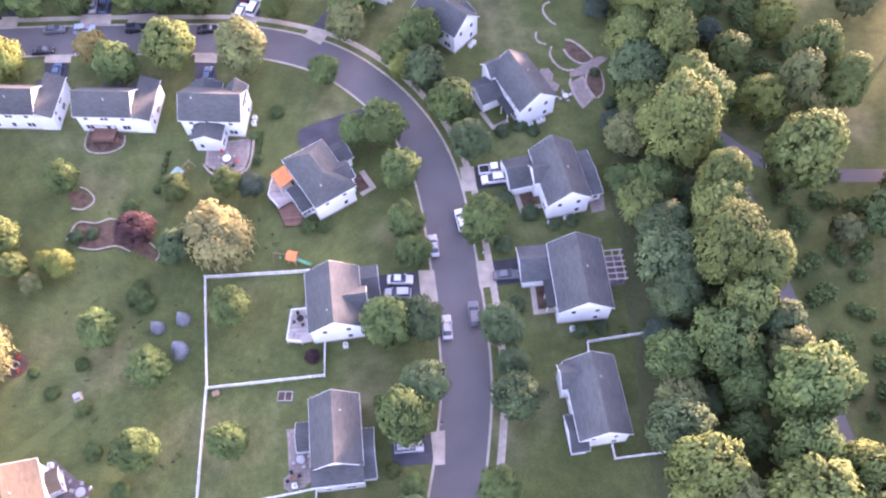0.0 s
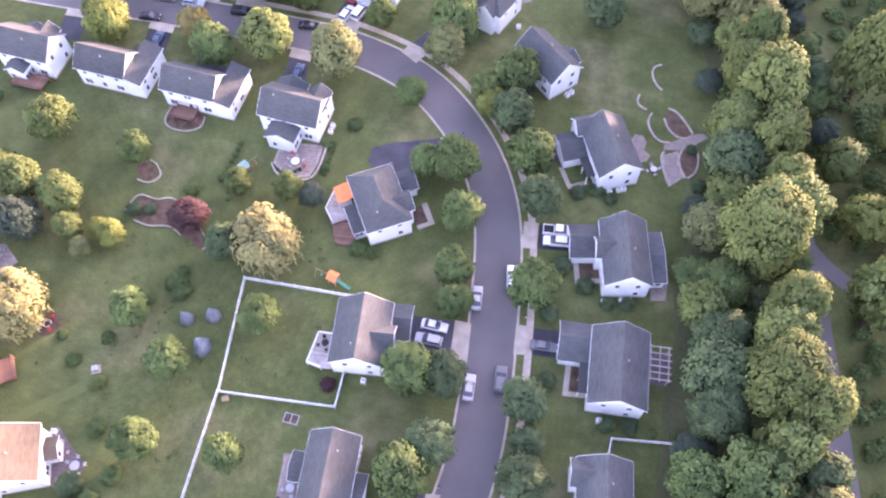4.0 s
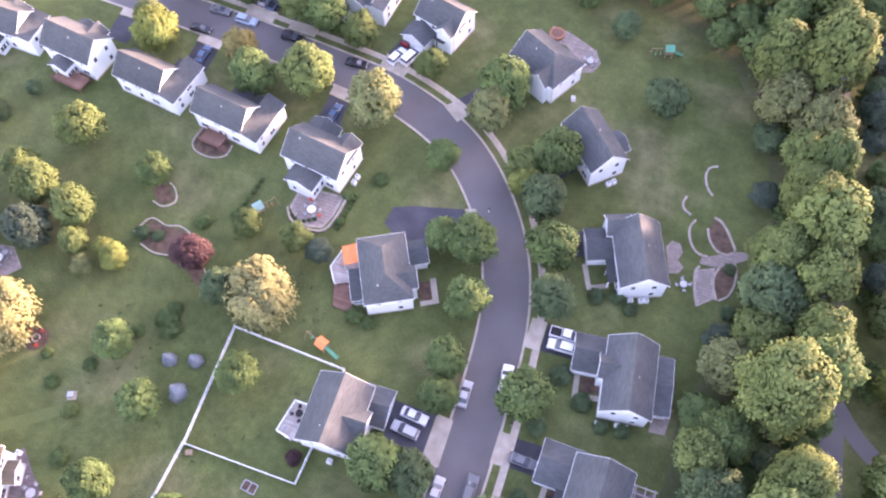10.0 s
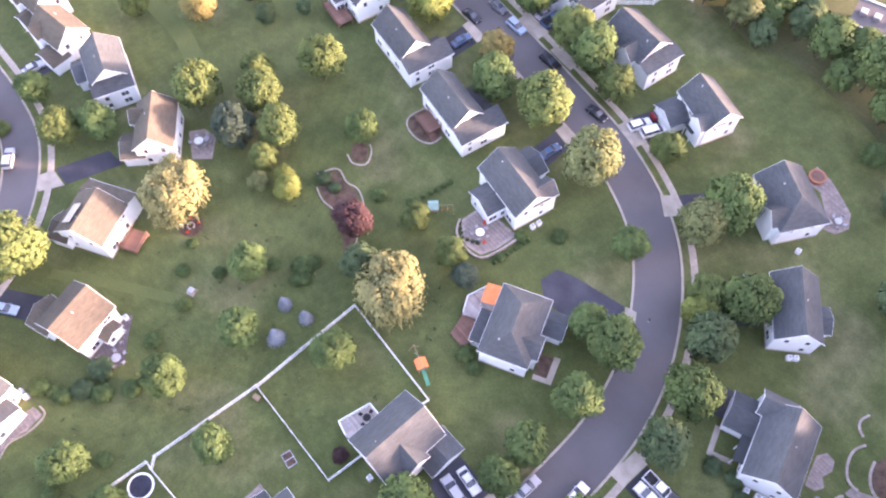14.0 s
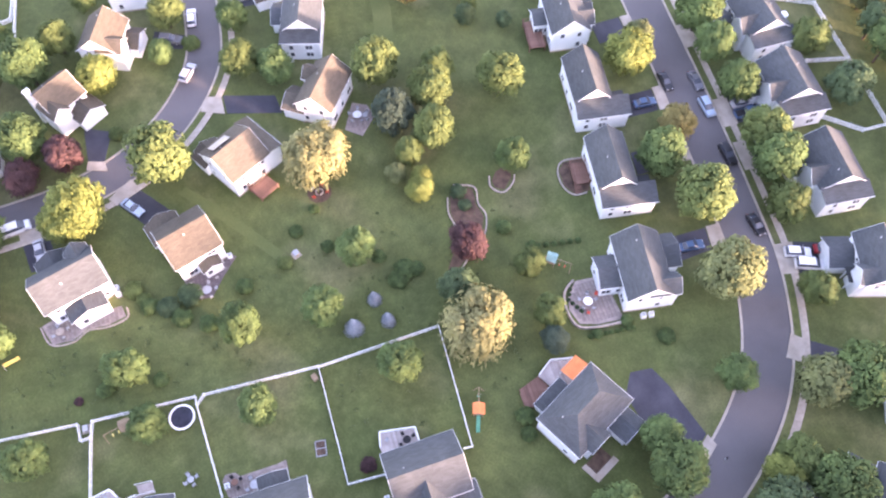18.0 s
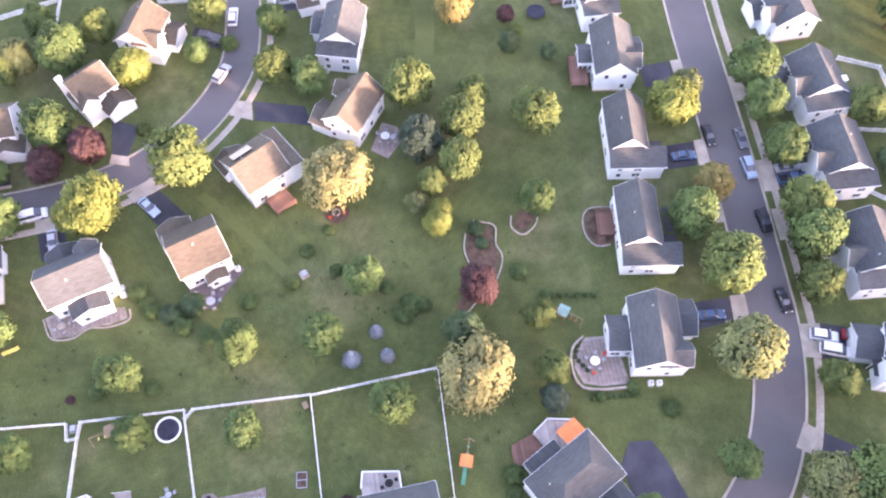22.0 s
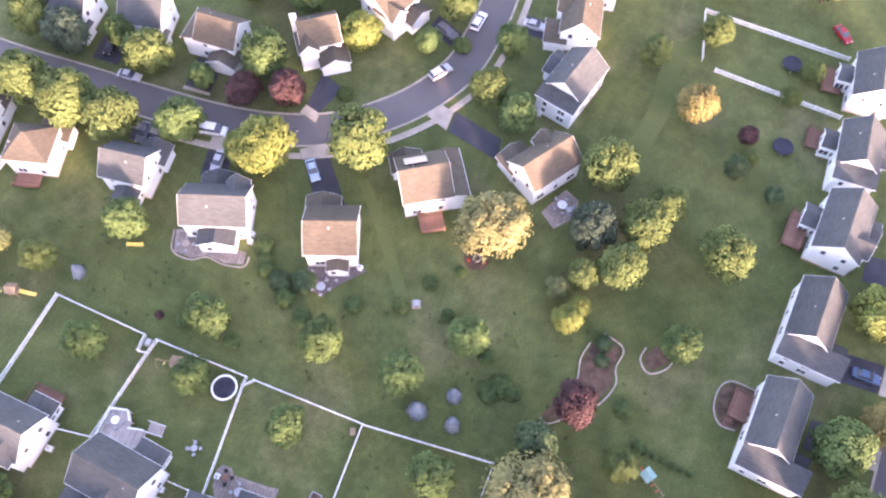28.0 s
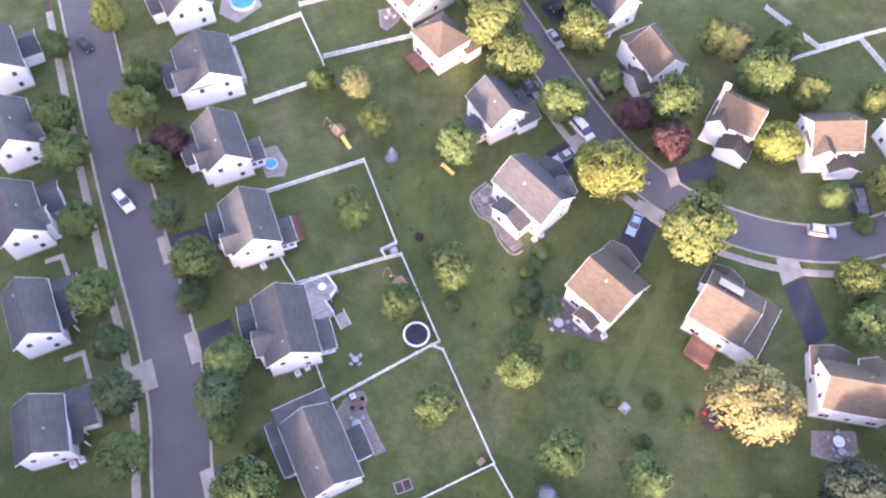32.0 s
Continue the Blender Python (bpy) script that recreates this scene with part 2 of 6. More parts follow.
LEAF = {
    "g": leaf("green_leaves", (0.066, 0.117, 0.041), (0.136, 0.216, 0.074)),
    "y": leaf("light_green_leaves", (0.086, 0.128, 0.040), (0.166, 0.228, 0.076)),
    "d": leaf("dark_green_leaves", (0.055, 0.099, 0.047), (0.114, 0.180, 0.084)),
    "v": leaf("olive_leaves", (0.116, 0.144, 0.058), (0.222, 0.260, 0.108)),
    "b": leaf("blue_green_leaves", (0.052, 0.086, 0.060), (0.094, 0.140, 0.096)),
    "Y": leaf("yellow_green_leaves", (0.120, 0.156, 0.036), (0.226, 0.274, 0.076)),
    "o": leaf("bronze_leaves", (0.185, 0.165, 0.058), (0.315, 0.270, 0.100)),
    "w": leaf("willow_leaves", (0.165, 0.170, 0.070), (0.292, 0.286, 0.122)),
    "p": leaf("purple_leaves", (0.066, 0.037, 0.040), (0.145, 0.080, 0.078)),
    "s": leaf("blue_spruce_needles", (0.30, 0.36, 0.42), (0.50, 0.56, 0.62)),
}


# ---- helpers of this place ----
def part(name, bm, mat, parent=None, label="", m=None):
    """Links a bmesh as one mesh object under a thing or a part."""
    me = bpy.data.meshes.new(name)
    bm.to_mesh(me)
    bm.free()
    me.materials.append(mat)
    ob = new(name, me)
    if parent is not None:
        ob.parent = parent
    if m is not None:
        ob.matrix_basis = m
    return tagged(ob, label)


def thing(name, label, category, m=None, group="", kind=""):
    """An Empty at the base of a thing."""
    ob = new(name)
    ob.empty_display_size = 0.3
    if m is not None:
        ob.matrix_basis = m
    return tagged(ob, label, category, group, kind)


def at(x, y, z=0.0, turn=0.0):
    return pose(x, y, z, 0, 0, turn)


def box(bm, x0, x1, y0, y1, z0, z1, bevel=0.0):
    vs = [bm.verts.new((x, y, z)) for z in (z0, z1) for x, y in ((x0, y0), (x1, y0), (x1, y1), (x0, y1))]
    fs = [bm.faces.new([vs[i] for i in q]) for q in ((3, 2, 1, 0), (4, 5, 6, 7), (0, 1, 5, 4), (1, 2, 6, 5), (2, 3, 7, 6), (3, 0, 4, 7))]
    if bevel:
        bmesh.ops.bevel(bm, geom=list({e for f in fs for e in f.edges}), offset=bevel, segments=1, affect="EDGES")
    return bm


def boxes(*dims, bevel=0.0):
    bm = bmesh.new()
    for d in dims:
        box(bm, *d, bevel=bevel)
    return bm


def tube(bm, a, b, r0, r1=None, n=8):
    """A tapered round bar from a to b, closed at both ends."""
    a, b = Vector(a), Vector(b)
    r1 = r0 if r1 is None else r1
    q = (b - a).to_track_quat("Z", "Y")
    rings = []
    for c, r in ((a, r0), (b, r1)):
        rings.append([bm.verts.new(c + q @ Vector((r * math.cos(2 * math.pi * k / n), r * math.sin(2 * math.pi * k / n), 0))) for k in range(n)])
    for k in range(n):
        bm.faces.new((rings[0][k], rings[0][(k + 1) % n], rings[1][(k + 1) % n], rings[1][k]))
    bm.faces.new(rings[0][::-1])
    bm.faces.new(rings[1])
    return bm


def slab(points, z0, z1):
    """A flat slab over an outline."""
    bm = bmesh.new()
    area = sum(a[0] * b[1] - b[0] * a[1] for a, b in zip(points, points[1:] + points[:1]))
    pts = points if area > 0 else points[::-1]
    low, high = [bm.verts.new((x, y, z0)) for x, y in pts], [bm.verts.new((x, y, z1)) for x, y in pts]
    bm.faces.new(high)
    bm.faces.new(low[::-1])
    for k in range(len(pts)):
        j = (k + 1) % len(pts)
        bm.faces.new((low[k], low[j], high[j], high[k]))
    return bm


def smooth_line(points, step=2.0, closed=False):
    """A Catmull-Rom line through points, at even steps."""
    pts = [Vector(p) for p in points]
    if closed:
        pts = [pts[-1]] + pts + pts[:2]
    else:
        pts = [2 * pts[0] - pts[1]] + pts + [2 * pts[-1] - pts[-2]]
    fine = []
    for p0, p1, p2, p3 in zip(pts, pts[1:], pts[2:], pts[3:]):
        for k in range(12):
            t = k / 12
            fine.append(0.5 * (2 * p1 + (p2 - p0) * t + (2 * p0 - 5 * p1 + 4 * p2 - p3) * t * t + (3 * p1 - p0 - 3 * p2 + p3) * t ** 3))
    if not closed:
        fine.append(pts[-2])
    out, left = [fine[0]], step
    for a, b in zip(fine, fine[1:]):
        d = (b - a).length
        while d >= left:
            a = a + (b - a) * (left / d)
            out.append(a)
            d, left = (b - a).length, step
        left -= d
    return out


def sides(line, offset):
    out = []
    for k, p in enumerate(line):
        d = (line[min(k + 1, len(line) - 1)] - line[max(k - 1, 0)]).normalized()
        out.append(p + Vector((-d.y, d.x)) * offset)
    return out


def ribbon(line, o0, o1, z0, z1):
    """A strip along a line between two offsets, with its side faces."""
    bm = bmesh.new()
    a, b = sides(line, o0), sides(line, o1)
    rows = [[bm.verts.new((p.x, p.y, z)) for p, z in ((q, z0), (q, z1), (r, z1), (r, z0))] for q, r in zip(a, b)]
    for r, s in zip(rows, rows[1:]):
        for i in range(3):
            bm.faces.new((r[i], r[i + 1], s[i + 1], s[i]))
    bmesh.ops.recalc_face_normals(bm, faces=bm.faces)
    if sum(f.normal.z for f in bm.faces) < 0:
        bmesh.ops.reverse_faces(bm, faces=bm.faces)
    return bm


# ---- the ground, the streets and the paving ----
def ground_sheet():
    bm = bmesh.new()
    lines = [-2500, -900, -400] + list(range(-200, 201, 10)) + [400, 900, 2500]
    grid = [[bm.verts.new((x, y, 0.0)) for y in lines] for x in lines]
    for i in range(len(lines) - 1):
        for j in range(len(lines) - 1):
            bm.faces.new((grid[i][j], grid[i + 1][j], grid[i + 1][j + 1], grid[i][j + 1]))
    return tagged(part("ground", bm, LAWN), "mown green lawn with dry brownish patches", "lawn", kind="structure")


ground_sheet()
MAIN = smooth_line([(31.14, -143.57), (33.84, -111.52), (35.34, -94.42), (36.94, -75.37), (38.14, -54.85), (38.82, -39.00), (40.33, -26.13), (42.96, -15.62), (45.24, -3.85), (45.88, 6.95), (45.67, 20.74), (44.60, 37.65),
                    (41.75, 49.23), (36.49, 59.41), (29.28, 68.23), (21.99, 73.98), (13.16, 78.05), (3.22, 80.90), (-8.87, 82.45), (-25.27, 84.16), (-44.19, 85.67), (-62.43, 86.86), (-102.70, 90.08), (-161.69, 90.24)])
CURVE = smooth_line([(-47.78, -159.47), (-44.04, -122.51), (-42.21, -94.11), (-42.28, -75.66), (-42.51, -59.01), (-43.04, -46.76), (-44.66, -36.18), (-48.32, -25.88), (-53.96, -17.93), (-61.20, -11.49), (-70.20, -6.84), (-79.90, -5.30), (-90.84, -5.03), (-115.62, -6.45), (-160.97, -14.18)])


def street(line, half, walk_side, label):
    """Asphalt between concrete kerbs, with a grass verge and a footpath of slabs on one side."""
    tagged(part("road", ribbon(line, -half, half, -0.05, 0.02), ASPHALT), label, "road", kind="structure")
    for s in (-1, 1):
        tagged(part("kerb", ribbon(line, s * half, s * (half + 0.42), -0.05, 0.14), CONCRETE), "pale concrete kerb along the street", "kerb", kind="structure")
    w = walk_side
    tagged(part("verge", ribbon(line, w * (half + 0.42), w * (half + 1.75), -0.05, 0.12), LAWN), "narrow grass strip beside the kerb", "verge", kind="structure")
    base = tagged(part("pavement", ribbon(line, w * (half + 1.75), w * (half + 3.0), -0.05, 0.10), MULCH), "concrete footpath of square slabs", "pavement", kind="structure")
    me = bpy.data.meshes.new("slab")
    bm = boxes((-0.74, 0.74, -0.64, 0.64, 0.0, 0.06))
    bm.to_mesh(me)
    bm.free()
    me.materials.append(CONCRETE)
    mid, left = sides(line, w * (half + 2.375)), 0.0
    for a, b in zip(mid, mid[1:]):
        d, n = b - a, 0
        while left < d.length:
            p = a + d * (left / d.length)
            if abs(p.x) < 105 and -112 < p.y < 130:
                ob = new("slab", me)
                ob.parent = base
                ob.matrix_basis = at(p.x, p.y, 0.085, math.degrees(math.atan2(d.y, d.x)))
            left += 1.5
        left -= d.length


street(MAIN, 4.1, -1, "grey asphalt street curving between the houses")
street(CURVE, 3.35, -1, "grey asphalt street bending round the lawns")
# a service lane beyond the belt of trees
for line, half in (([(-94.4, 37.6), (-87.1, 32.4), (-74.0, 32.1), (-61.9, 29.5)], 2.0), ([(-40.4, -15.5), (-32.6, -8.9), (-20.8, -0.2)], 1.0)):
    tagged(part("verge", ribbon(smooth_line(line), -half, half, -0.05, 0.012), MOWN), "lighter mown strip across the lawn", "grass", kind="structure")
tagged(part("road", ribbon(smooth_line([(123.64, -143.27), (108.57, -53.83), (104.50, -0.18), (101.45, 36.77), (97.83, 65.93), (95.90, 91.51), (92.11, 121.72), (87.59, 174.96)]), -2.0, 2.0, -0.05, 0.02), ASPHALT), "narrow asphalt lane through the woods", "road", kind="structure")
tagged(part("road", ribbon(smooth_line([(99.29, 46.34), (107.16, 37.62), (119.46, 32.57), (145.83, 29.69)]), -1.5, 1.5, -0.05, 0.03), ASPHALT), "side lane under the trees", "road", kind="structure")


def paved(name, points, mat, label, z=0.05, category="paving"):
    return tagged(part(name, slab(points, -0.05, z), mat), label, category, kind="structure")


def driveway(points, apron=None):
    paved("driveway", points, BLACKTOP, "dark sealed blacktop driveway", 0.045, "driveway")
    if apron:
        paved("apron", apron, CONCRETE, "pale concrete apron where the driveway meets the street", 0.16, "apron")


driveway([(31.55, 19.92), (38.79, 19.94), (38.97, 12.39), (31.77, 13.28)], [(38.98, 20.12), (41.89, 19.88), (42.14, 11.77), (39.05, 12.02)])
driveway([(31.92, -10.93), (38.37, -10.41), (38.42, -15.22), (31.87, -14.99)], [(38.56, -10.08), (40.96, -9.98), (40.41, -15.57), (38.60, -15.55)])
driveway([(17.13, 51.03), (17.51, 54.74), (20.99, 56.21), (30.28, 58.69), (33.15, 55.09), (30.04, 52.44), (25.78, 49.63), (20.49, 48.80)], [(30.47, 58.79), (32.42, 59.52), (35.75, 55.02), (33.34, 54.98)])
driveway([(51.94, 41.72), (59.39, 42.18), (58.65, 36.85), (51.99, 36.57)], [(48.99, 41.96), (51.75, 41.91), (51.80, 36.39), (49.04, 36.24)])
driveway([(52.34, 20.63), (59.09, 20.80), (58.93, 15.72), (52.21, 15.64)], [(49.71, 20.86), (52.15, 20.82), (52.02, 15.46), (49.77, 15.31)])
driveway([(49.72, 60.59), (54.42, 62.09), (55.63, 57.15), (50.95, 55.27)], [(47.06, 58.88), (49.52, 60.40), (50.75, 55.28), (48.60, 53.95)])
driveway([(39.06, 69.95), (45.54, 76.32), (47.95, 73.75), (41.95, 67.49)])
driveway([(20.63, 82.44), (26.52, 90.87), (30.45, 88.25), (24.16, 79.46)], [(18.66, 80.07), (20.63, 82.23), (23.97, 79.46), (22.39, 77.29)])
driveway([(2.74, 89.18), (4.51, 94.32), (10.32, 92.57), (8.95, 87.24)], [(2.37, 85.67), (2.74, 88.97), (8.75, 87.04), (8.17, 84.18)])
driveway([(-19.77, 91.18), (-19.69, 98.25), (-14.22, 97.91), (-14.11, 90.87)], [(-20.22, 88.44), (-19.87, 90.97), (-13.90, 90.65), (-13.65, 87.89)])
driveway([(-30.72, 92.46), (-30.65, 98.56), (-24.36, 97.91), (-24.24, 91.86)], [(-30.83, 89.23), (-30.71, 92.24), (-24.02, 91.63), (-23.95, 88.64)])
driveway([(-50.91, 93.98), (-51.16, 100.58), (-45.33, 100.10), (-45.12, 93.36)], [(-50.99, 90.64), (-50.90, 93.75), (-44.90, 93.34), (-44.79, 90.26)])
driveway([(-4.54, 64.36), (-4.51, 75.08), (-0.10, 74.30), (0.83, 64.18)], [(-4.71, 75.29), (-4.65, 77.95), (0.06, 77.35), (0.10, 74.50)])
driveway([(-23.79, 68.54), (-24.04, 77.30), (-19.11, 76.69), (-18.68, 67.86)], [(-24.05, 77.51), (-24.12, 79.80), (-18.97, 79.37), (-19.12, 76.89)])
driveway([(-36.87, 71.07), (-36.96, 78.71), (-31.72, 78.05), (-31.67, 70.87)], [(-37.18, 78.93), (-37.26, 81.05), (-31.60, 80.57), (-31.52, 78.25)])
driveway([(-56.46, 73.49), (-56.74, 79.87), (-51.38, 79.61), (-51.10, 73.25)], [(-56.75, 80.08), (-56.84, 82.23), (-51.48, 81.97), (-51.39, 79.83)])
driveway([(-40.69, -27.32), (-43.49, -23.55), (-33.64, -15.79), (-31.13, -20.33)], [(-42.38, -28.88), (-40.48, -27.50), (-43.49, -23.15), (-45.64, -24.34)])
driveway([(-60.31, -4.35), (-57.33, 5.66), (-52.69, 6.23), (-55.67, -4.32)], [(-60.93, -7.62), (-60.09, -4.75), (-55.66, -4.73), (-57.59, -9.27)])
driveway([(-37.59, -44.89), (-37.65, -40.20), (-31.44, -38.81), (-30.98, -43.64)], [(-39.68, -45.30), (-37.80, -45.11), (-37.86, -40.02), (-40.17, -40.03)])
driveway([(-52.25, -31.77), (-50.77, -28.81), (-57.77, -26.71), (-60.33, -31.79)], [(-50.08, -32.20), (-52.03, -31.75), (-50.99, -28.62), (-48.83, -28.45)])
driveway([(-74.78, -10.13), (-78.23, -8.85), (-81.34, -15.22), (-76.72, -16.63)], [(-74.13, -8.66), (-74.78, -9.92), (-77.99, -9.04), (-77.56, -7.99)])
driveway([(-87.59, -0.28), (-83.00, -0.12), (-82.71, 7.17), (-87.50, 7.05)])
driveway([(-33.82, -60.92), (-33.91, -54.58), (-38.93, -55.12), (-38.88, -61.49)])
driveway([(-48.09, -55.43), (-48.12, -50.29), (-55.25, -50.78), (-55.24, -56.16)], [(-47.34, -55.57), (-48.09, -55.64), (-48.12, -50.08), (-47.59, -50.02)])
driveway([(-47.98, -75.61), (-48.07, -70.11), (-55.02, -70.80), (-54.86, -76.21)])
driveway([(28.81, -36.65), (34.10, -36.56), (34.51, -32.40), (29.08, -32.47)], [(34.31, -36.93), (36.30, -36.94), (36.61, -31.68), (34.65, -31.84)])
driveway([(27.03, -54.56), (33.66, -54.92), (33.78, -50.45), (27.20, -50.09)], [(33.88, -55.30), (35.39, -55.35), (35.60, -50.07), (33.94, -50.24)])
driveway([(25.78, -74.96), (32.60, -75.39), (32.93, -70.63), (25.98, -70.41)])
driveway([(50.98, -33.61), (45.80, -34.96), (44.91, -30.69), (50.30, -29.64)], [(41.92, -35.30), (45.64, -35.16), (44.72, -30.53), (42.22, -30.35)])
driveway([(49.95, -51.60), (44.99, -53.12), (43.90, -48.44), (48.86, -47.15)])
# garden paths beside the front doors
for pts in ([(58.90, 14.81), (59.83, 14.79), (59.68, 10.03), (63.02, 10.16), (62.98, 9.25), (58.72, 9.13)], [(58.44, 36.09), (59.39, 36.27), (60.18, 31.34), (63.61, 32.04), (63.76, 31.10), (59.39, 30.23)],
            [(54.41, 55.02), (55.29, 55.39), (57.00, 51.47), (59.92, 52.78), (60.28, 52.00), (56.58, 50.31)], [(29.19, 42.98), (30.15, 43.53), (32.40, 39.07), (29.53, 37.42), (29.06, 38.20), (31.07, 39.29)],
            [(-54.24, 7.37), (-52.70, 7.83), (-49.01, 9.93), (-49.68, 11.10), (-53.38, 9.20)], [(50.86, -36.00), (51.58, -36.12), (51.46, -40.10), (54.15, -40.23), (54.06, -41.00), (50.84, -40.93)],
            [(49.66, -53.63), (50.41, -53.75), (50.57, -57.98), (52.98, -58.12), (52.90, -58.95), (49.94, -58.86)]):
    paved("path", pts, CONCRETE, "pale concrete path to a front door", 0.07, "path")
for pts in ([(59.92, 14.61), (62.99, 14.56), (62.84, 10.35), (59.78, 10.21)], [(59.57, 35.89), (62.81, 36.41), (63.62, 32.42), (60.38, 31.72)], [(27.27, 41.49), (29.57, 42.78), (31.64, 39.28), (29.34, 38.00)]):
    paved("flower_bed", pts, MULCH, "planted bed of dark mulch by the front door", 0.06, "flower bed")


# ---- houses ----
def wall_block(L, W, he, hr, hip=(0.0, 0.0), z0=-0.05):
    """Walls of a block whose ridge runs along x: eaves at he, gables up to hr unless the end is hipped."""
    bm = bmesh.new()
    x, y = L / 2, W / 2
    low = [bm.verts.new(p) for p in ((-x, -y, z0), (x, -y, z0), (x, y, z0), (-x, y, z0))]
    top = [bm.verts.new((v.co.x, v.co.y, he)) for v in low]
    for k in (0, 2):
        bm.faces.new((low[k], low[(k + 1) % 4], top[(k + 1) % 4], top[k]))
    for k, hp, sx in ((1, hip[1], 1), (3, hip[0], -1)):
        a, b, c, d = low[k], low[(k + 1) % 4], top[(k + 1) % 4], top[k]
        if hp:
            bm.faces.new((a, b, c, d))
        else:
            bm.faces.new((a, b, c, bm.verts.new((sx * x, 0, hr)), d))
    return bm


def roof_block(L, W, he, hr, hip=(0.0, 0.0), over=0.35, thick=0.16):
    """Roof slopes with thickness and overhang; hips are given by their run along the ridge."""
    bm = bmesh.new()
    uv = bm.loops.layers.uv.new("UVMap")
    pitch = (hr - he) / (W / 2)
    ye, ze = W / 2 + over, he - over * pitch
    xa = -L / 2 - over
    xb = L / 2 + over
    ra, rb = (-L / 2 + hip[0] if hip[0] else xa), (L / 2 - hip[1] if hip[1] else xb)
    polys = [[(xa, -ye, ze), (xb, -ye, ze), (rb, 0, hr), (ra, 0, hr)], [(xb, ye, ze), (xa, ye, ze), (ra, 0, hr), (rb, 0, hr)]]
    if hip[0]:
        polys.append([(xa, ye, ze), (xa, -ye, ze), (ra, 0, hr)])
    if hip[1]:
        polys.append([(xb, -ye, ze), (xb, ye, ze), (rb, 0, hr)])
    for poly in polys:
        p = [Vector(q) for q in poly]
        u = (p[1] - p[0]).normalized()
        n = (p[1] - p[0]).cross(p[2] - p[1]).normalized()
        w = n.cross(u)
        up = Vector((0, 0, thick))
        hi, lo = [bm.verts.new(q + up) for q in p], [bm.verts.new(q) for q in p]
        faces = [bm.faces.new(hi), bm.faces.new(lo[::-1])]
        for k in range(len(p)):
            j = (k + 1) % len(p)
            faces.append(bm.faces.new((lo[k], lo[j], hi[j], hi[k])))
        for f in faces:
            for lp in f.loops:
                lp[uv].uv = ((lp.vert.co - p[0]).dot(u), (lp.vert.co - p[0]).dot(w))
    return bm


def rakes(L, W, he, hr, hip=(0.0, 0.0), over=0.35):
    """White fascia boards and gutters along the eaves and the gable edges."""
    bm = bmesh.new()
    pitch = (hr - he) / (W / 2)
    ye, ze = W / 2 + over, he - over * pitch
    for s in (-1, 1):
        box(bm, -L / 2 - over, L / 2 + over, s * ye - 0.03 + s * 0.035, s * ye + 0.03 + s * 0.035, ze - 0.12, ze + 0.02)
    for end, hp in ((-1, hip[0]), (1, hip[1])):
        x = end * (L / 2 + over + 0.03)
        if hp:
            box(bm, x - 0.04 + end * 0.02, x + 0.04 + end * 0.02, -ye, ye, ze - 0.06, ze + 0.09)
            continue
        for s in (-1, 1):
            a, b = Vector((x, s * ye, ze + 0.02)), Vector((x, 0, hr + 0.02))
            d = Vector((0.035, 0, 0))
            up = Vector((0, 0, 0.09))
            vs = [bm.verts.new(q) for q in (a - d - up, a + d - up, a + d + up, a - d + up, b - d - up, b + d - up, b + d + up, b - d + up)]
            for q in ((3, 2, 1, 0), (4, 5, 6, 7), (0, 1, 5, 4), (1, 2, 6, 5), (2, 3, 7, 6), (3, 0, 4, 7)):
                bm.faces.new([vs[i] for i in q])
    bmesh.ops.recalc_face_normals(bm, faces=bm.faces)
    return bm


SHARED = {}


def shared(key, make, mat):
    """A mesh that alike parts have in common."""
    if key not in SHARED:
        me = bpy.data.meshes.new(key[0])
        bm = make()
        bm.to_mesh(me)
        bm.free()
        me.materials.append(mat)
        SHARED[key] = me
    return SHARED[key]


def place(name, me, parent, m):
    ob = new(name, me)
    ob.parent = parent
    ob.matrix_basis = m
    return ob


def frame_bm(w, h):
    """A window frame as one ring."""
    bm = bmesh.new()
    t, d = 0.11, 0.07
    rings = []
    for g, y in ((t, -0.02), (t, d), (0.0, d), (0.0, -0.02)):
        rings.append([bm.verts.new(p) for p in ((-w / 2 - g + t / 2, y, -g + t / 2), (w / 2 + g - t / 2, y, -g + t / 2), (w / 2 + g - t / 2, y, h + g - t / 2), (-w / 2 - g + t / 2, y, h + g - t / 2))])
    for p, q in zip(rings, rings[1:] + rings[:1]):
        for k in range(4):
            bm.faces.new((p[k], p[(k + 1) % 4], q[(k + 1) % 4], q[k]))
    bmesh.ops.recalc_face_normals(bm, faces=bm.faces)
    return bm


def window(parent, x, y, z, turn, w=1.0, h=1.4, mullions=1, base=Matrix()):
    """A sash window in a wall that faces the way turn says (0: +y)."""
    wide = w / mullions
    for k in range(mullions):
        m = base @ at(x, y, z, turn) @ at(-w / 2 + wide * (k + 0.5), 0)
        ob = place("window", shared(("window_frame", wide, h), lambda: frame_bm(wide, h), TRIM), parent, m)
        place("pane", shared(("pane", wide, h), lambda: boxes((-wide / 2, wide / 2, -0.02, 0.02, 0, h)), PANE), ob, at(0, 0, 0))


def door(parent, x, y, z, turn, w=1.0, h=2.05, mat=None, name="door"):
    ob = place(name, shared((name, w, h), lambda: boxes((-w / 2, w / 2, -0.02, 0.06, 0, h), *[(-w / 2 + 0.12, w / 2 - 0.12, 0.05, 0.085, 0.2 + k * h / 4, 0.02 + (k + 1) * h / 4) for k in range(4)]), TRIM), parent, at(x, y, z, turn))
    return ob


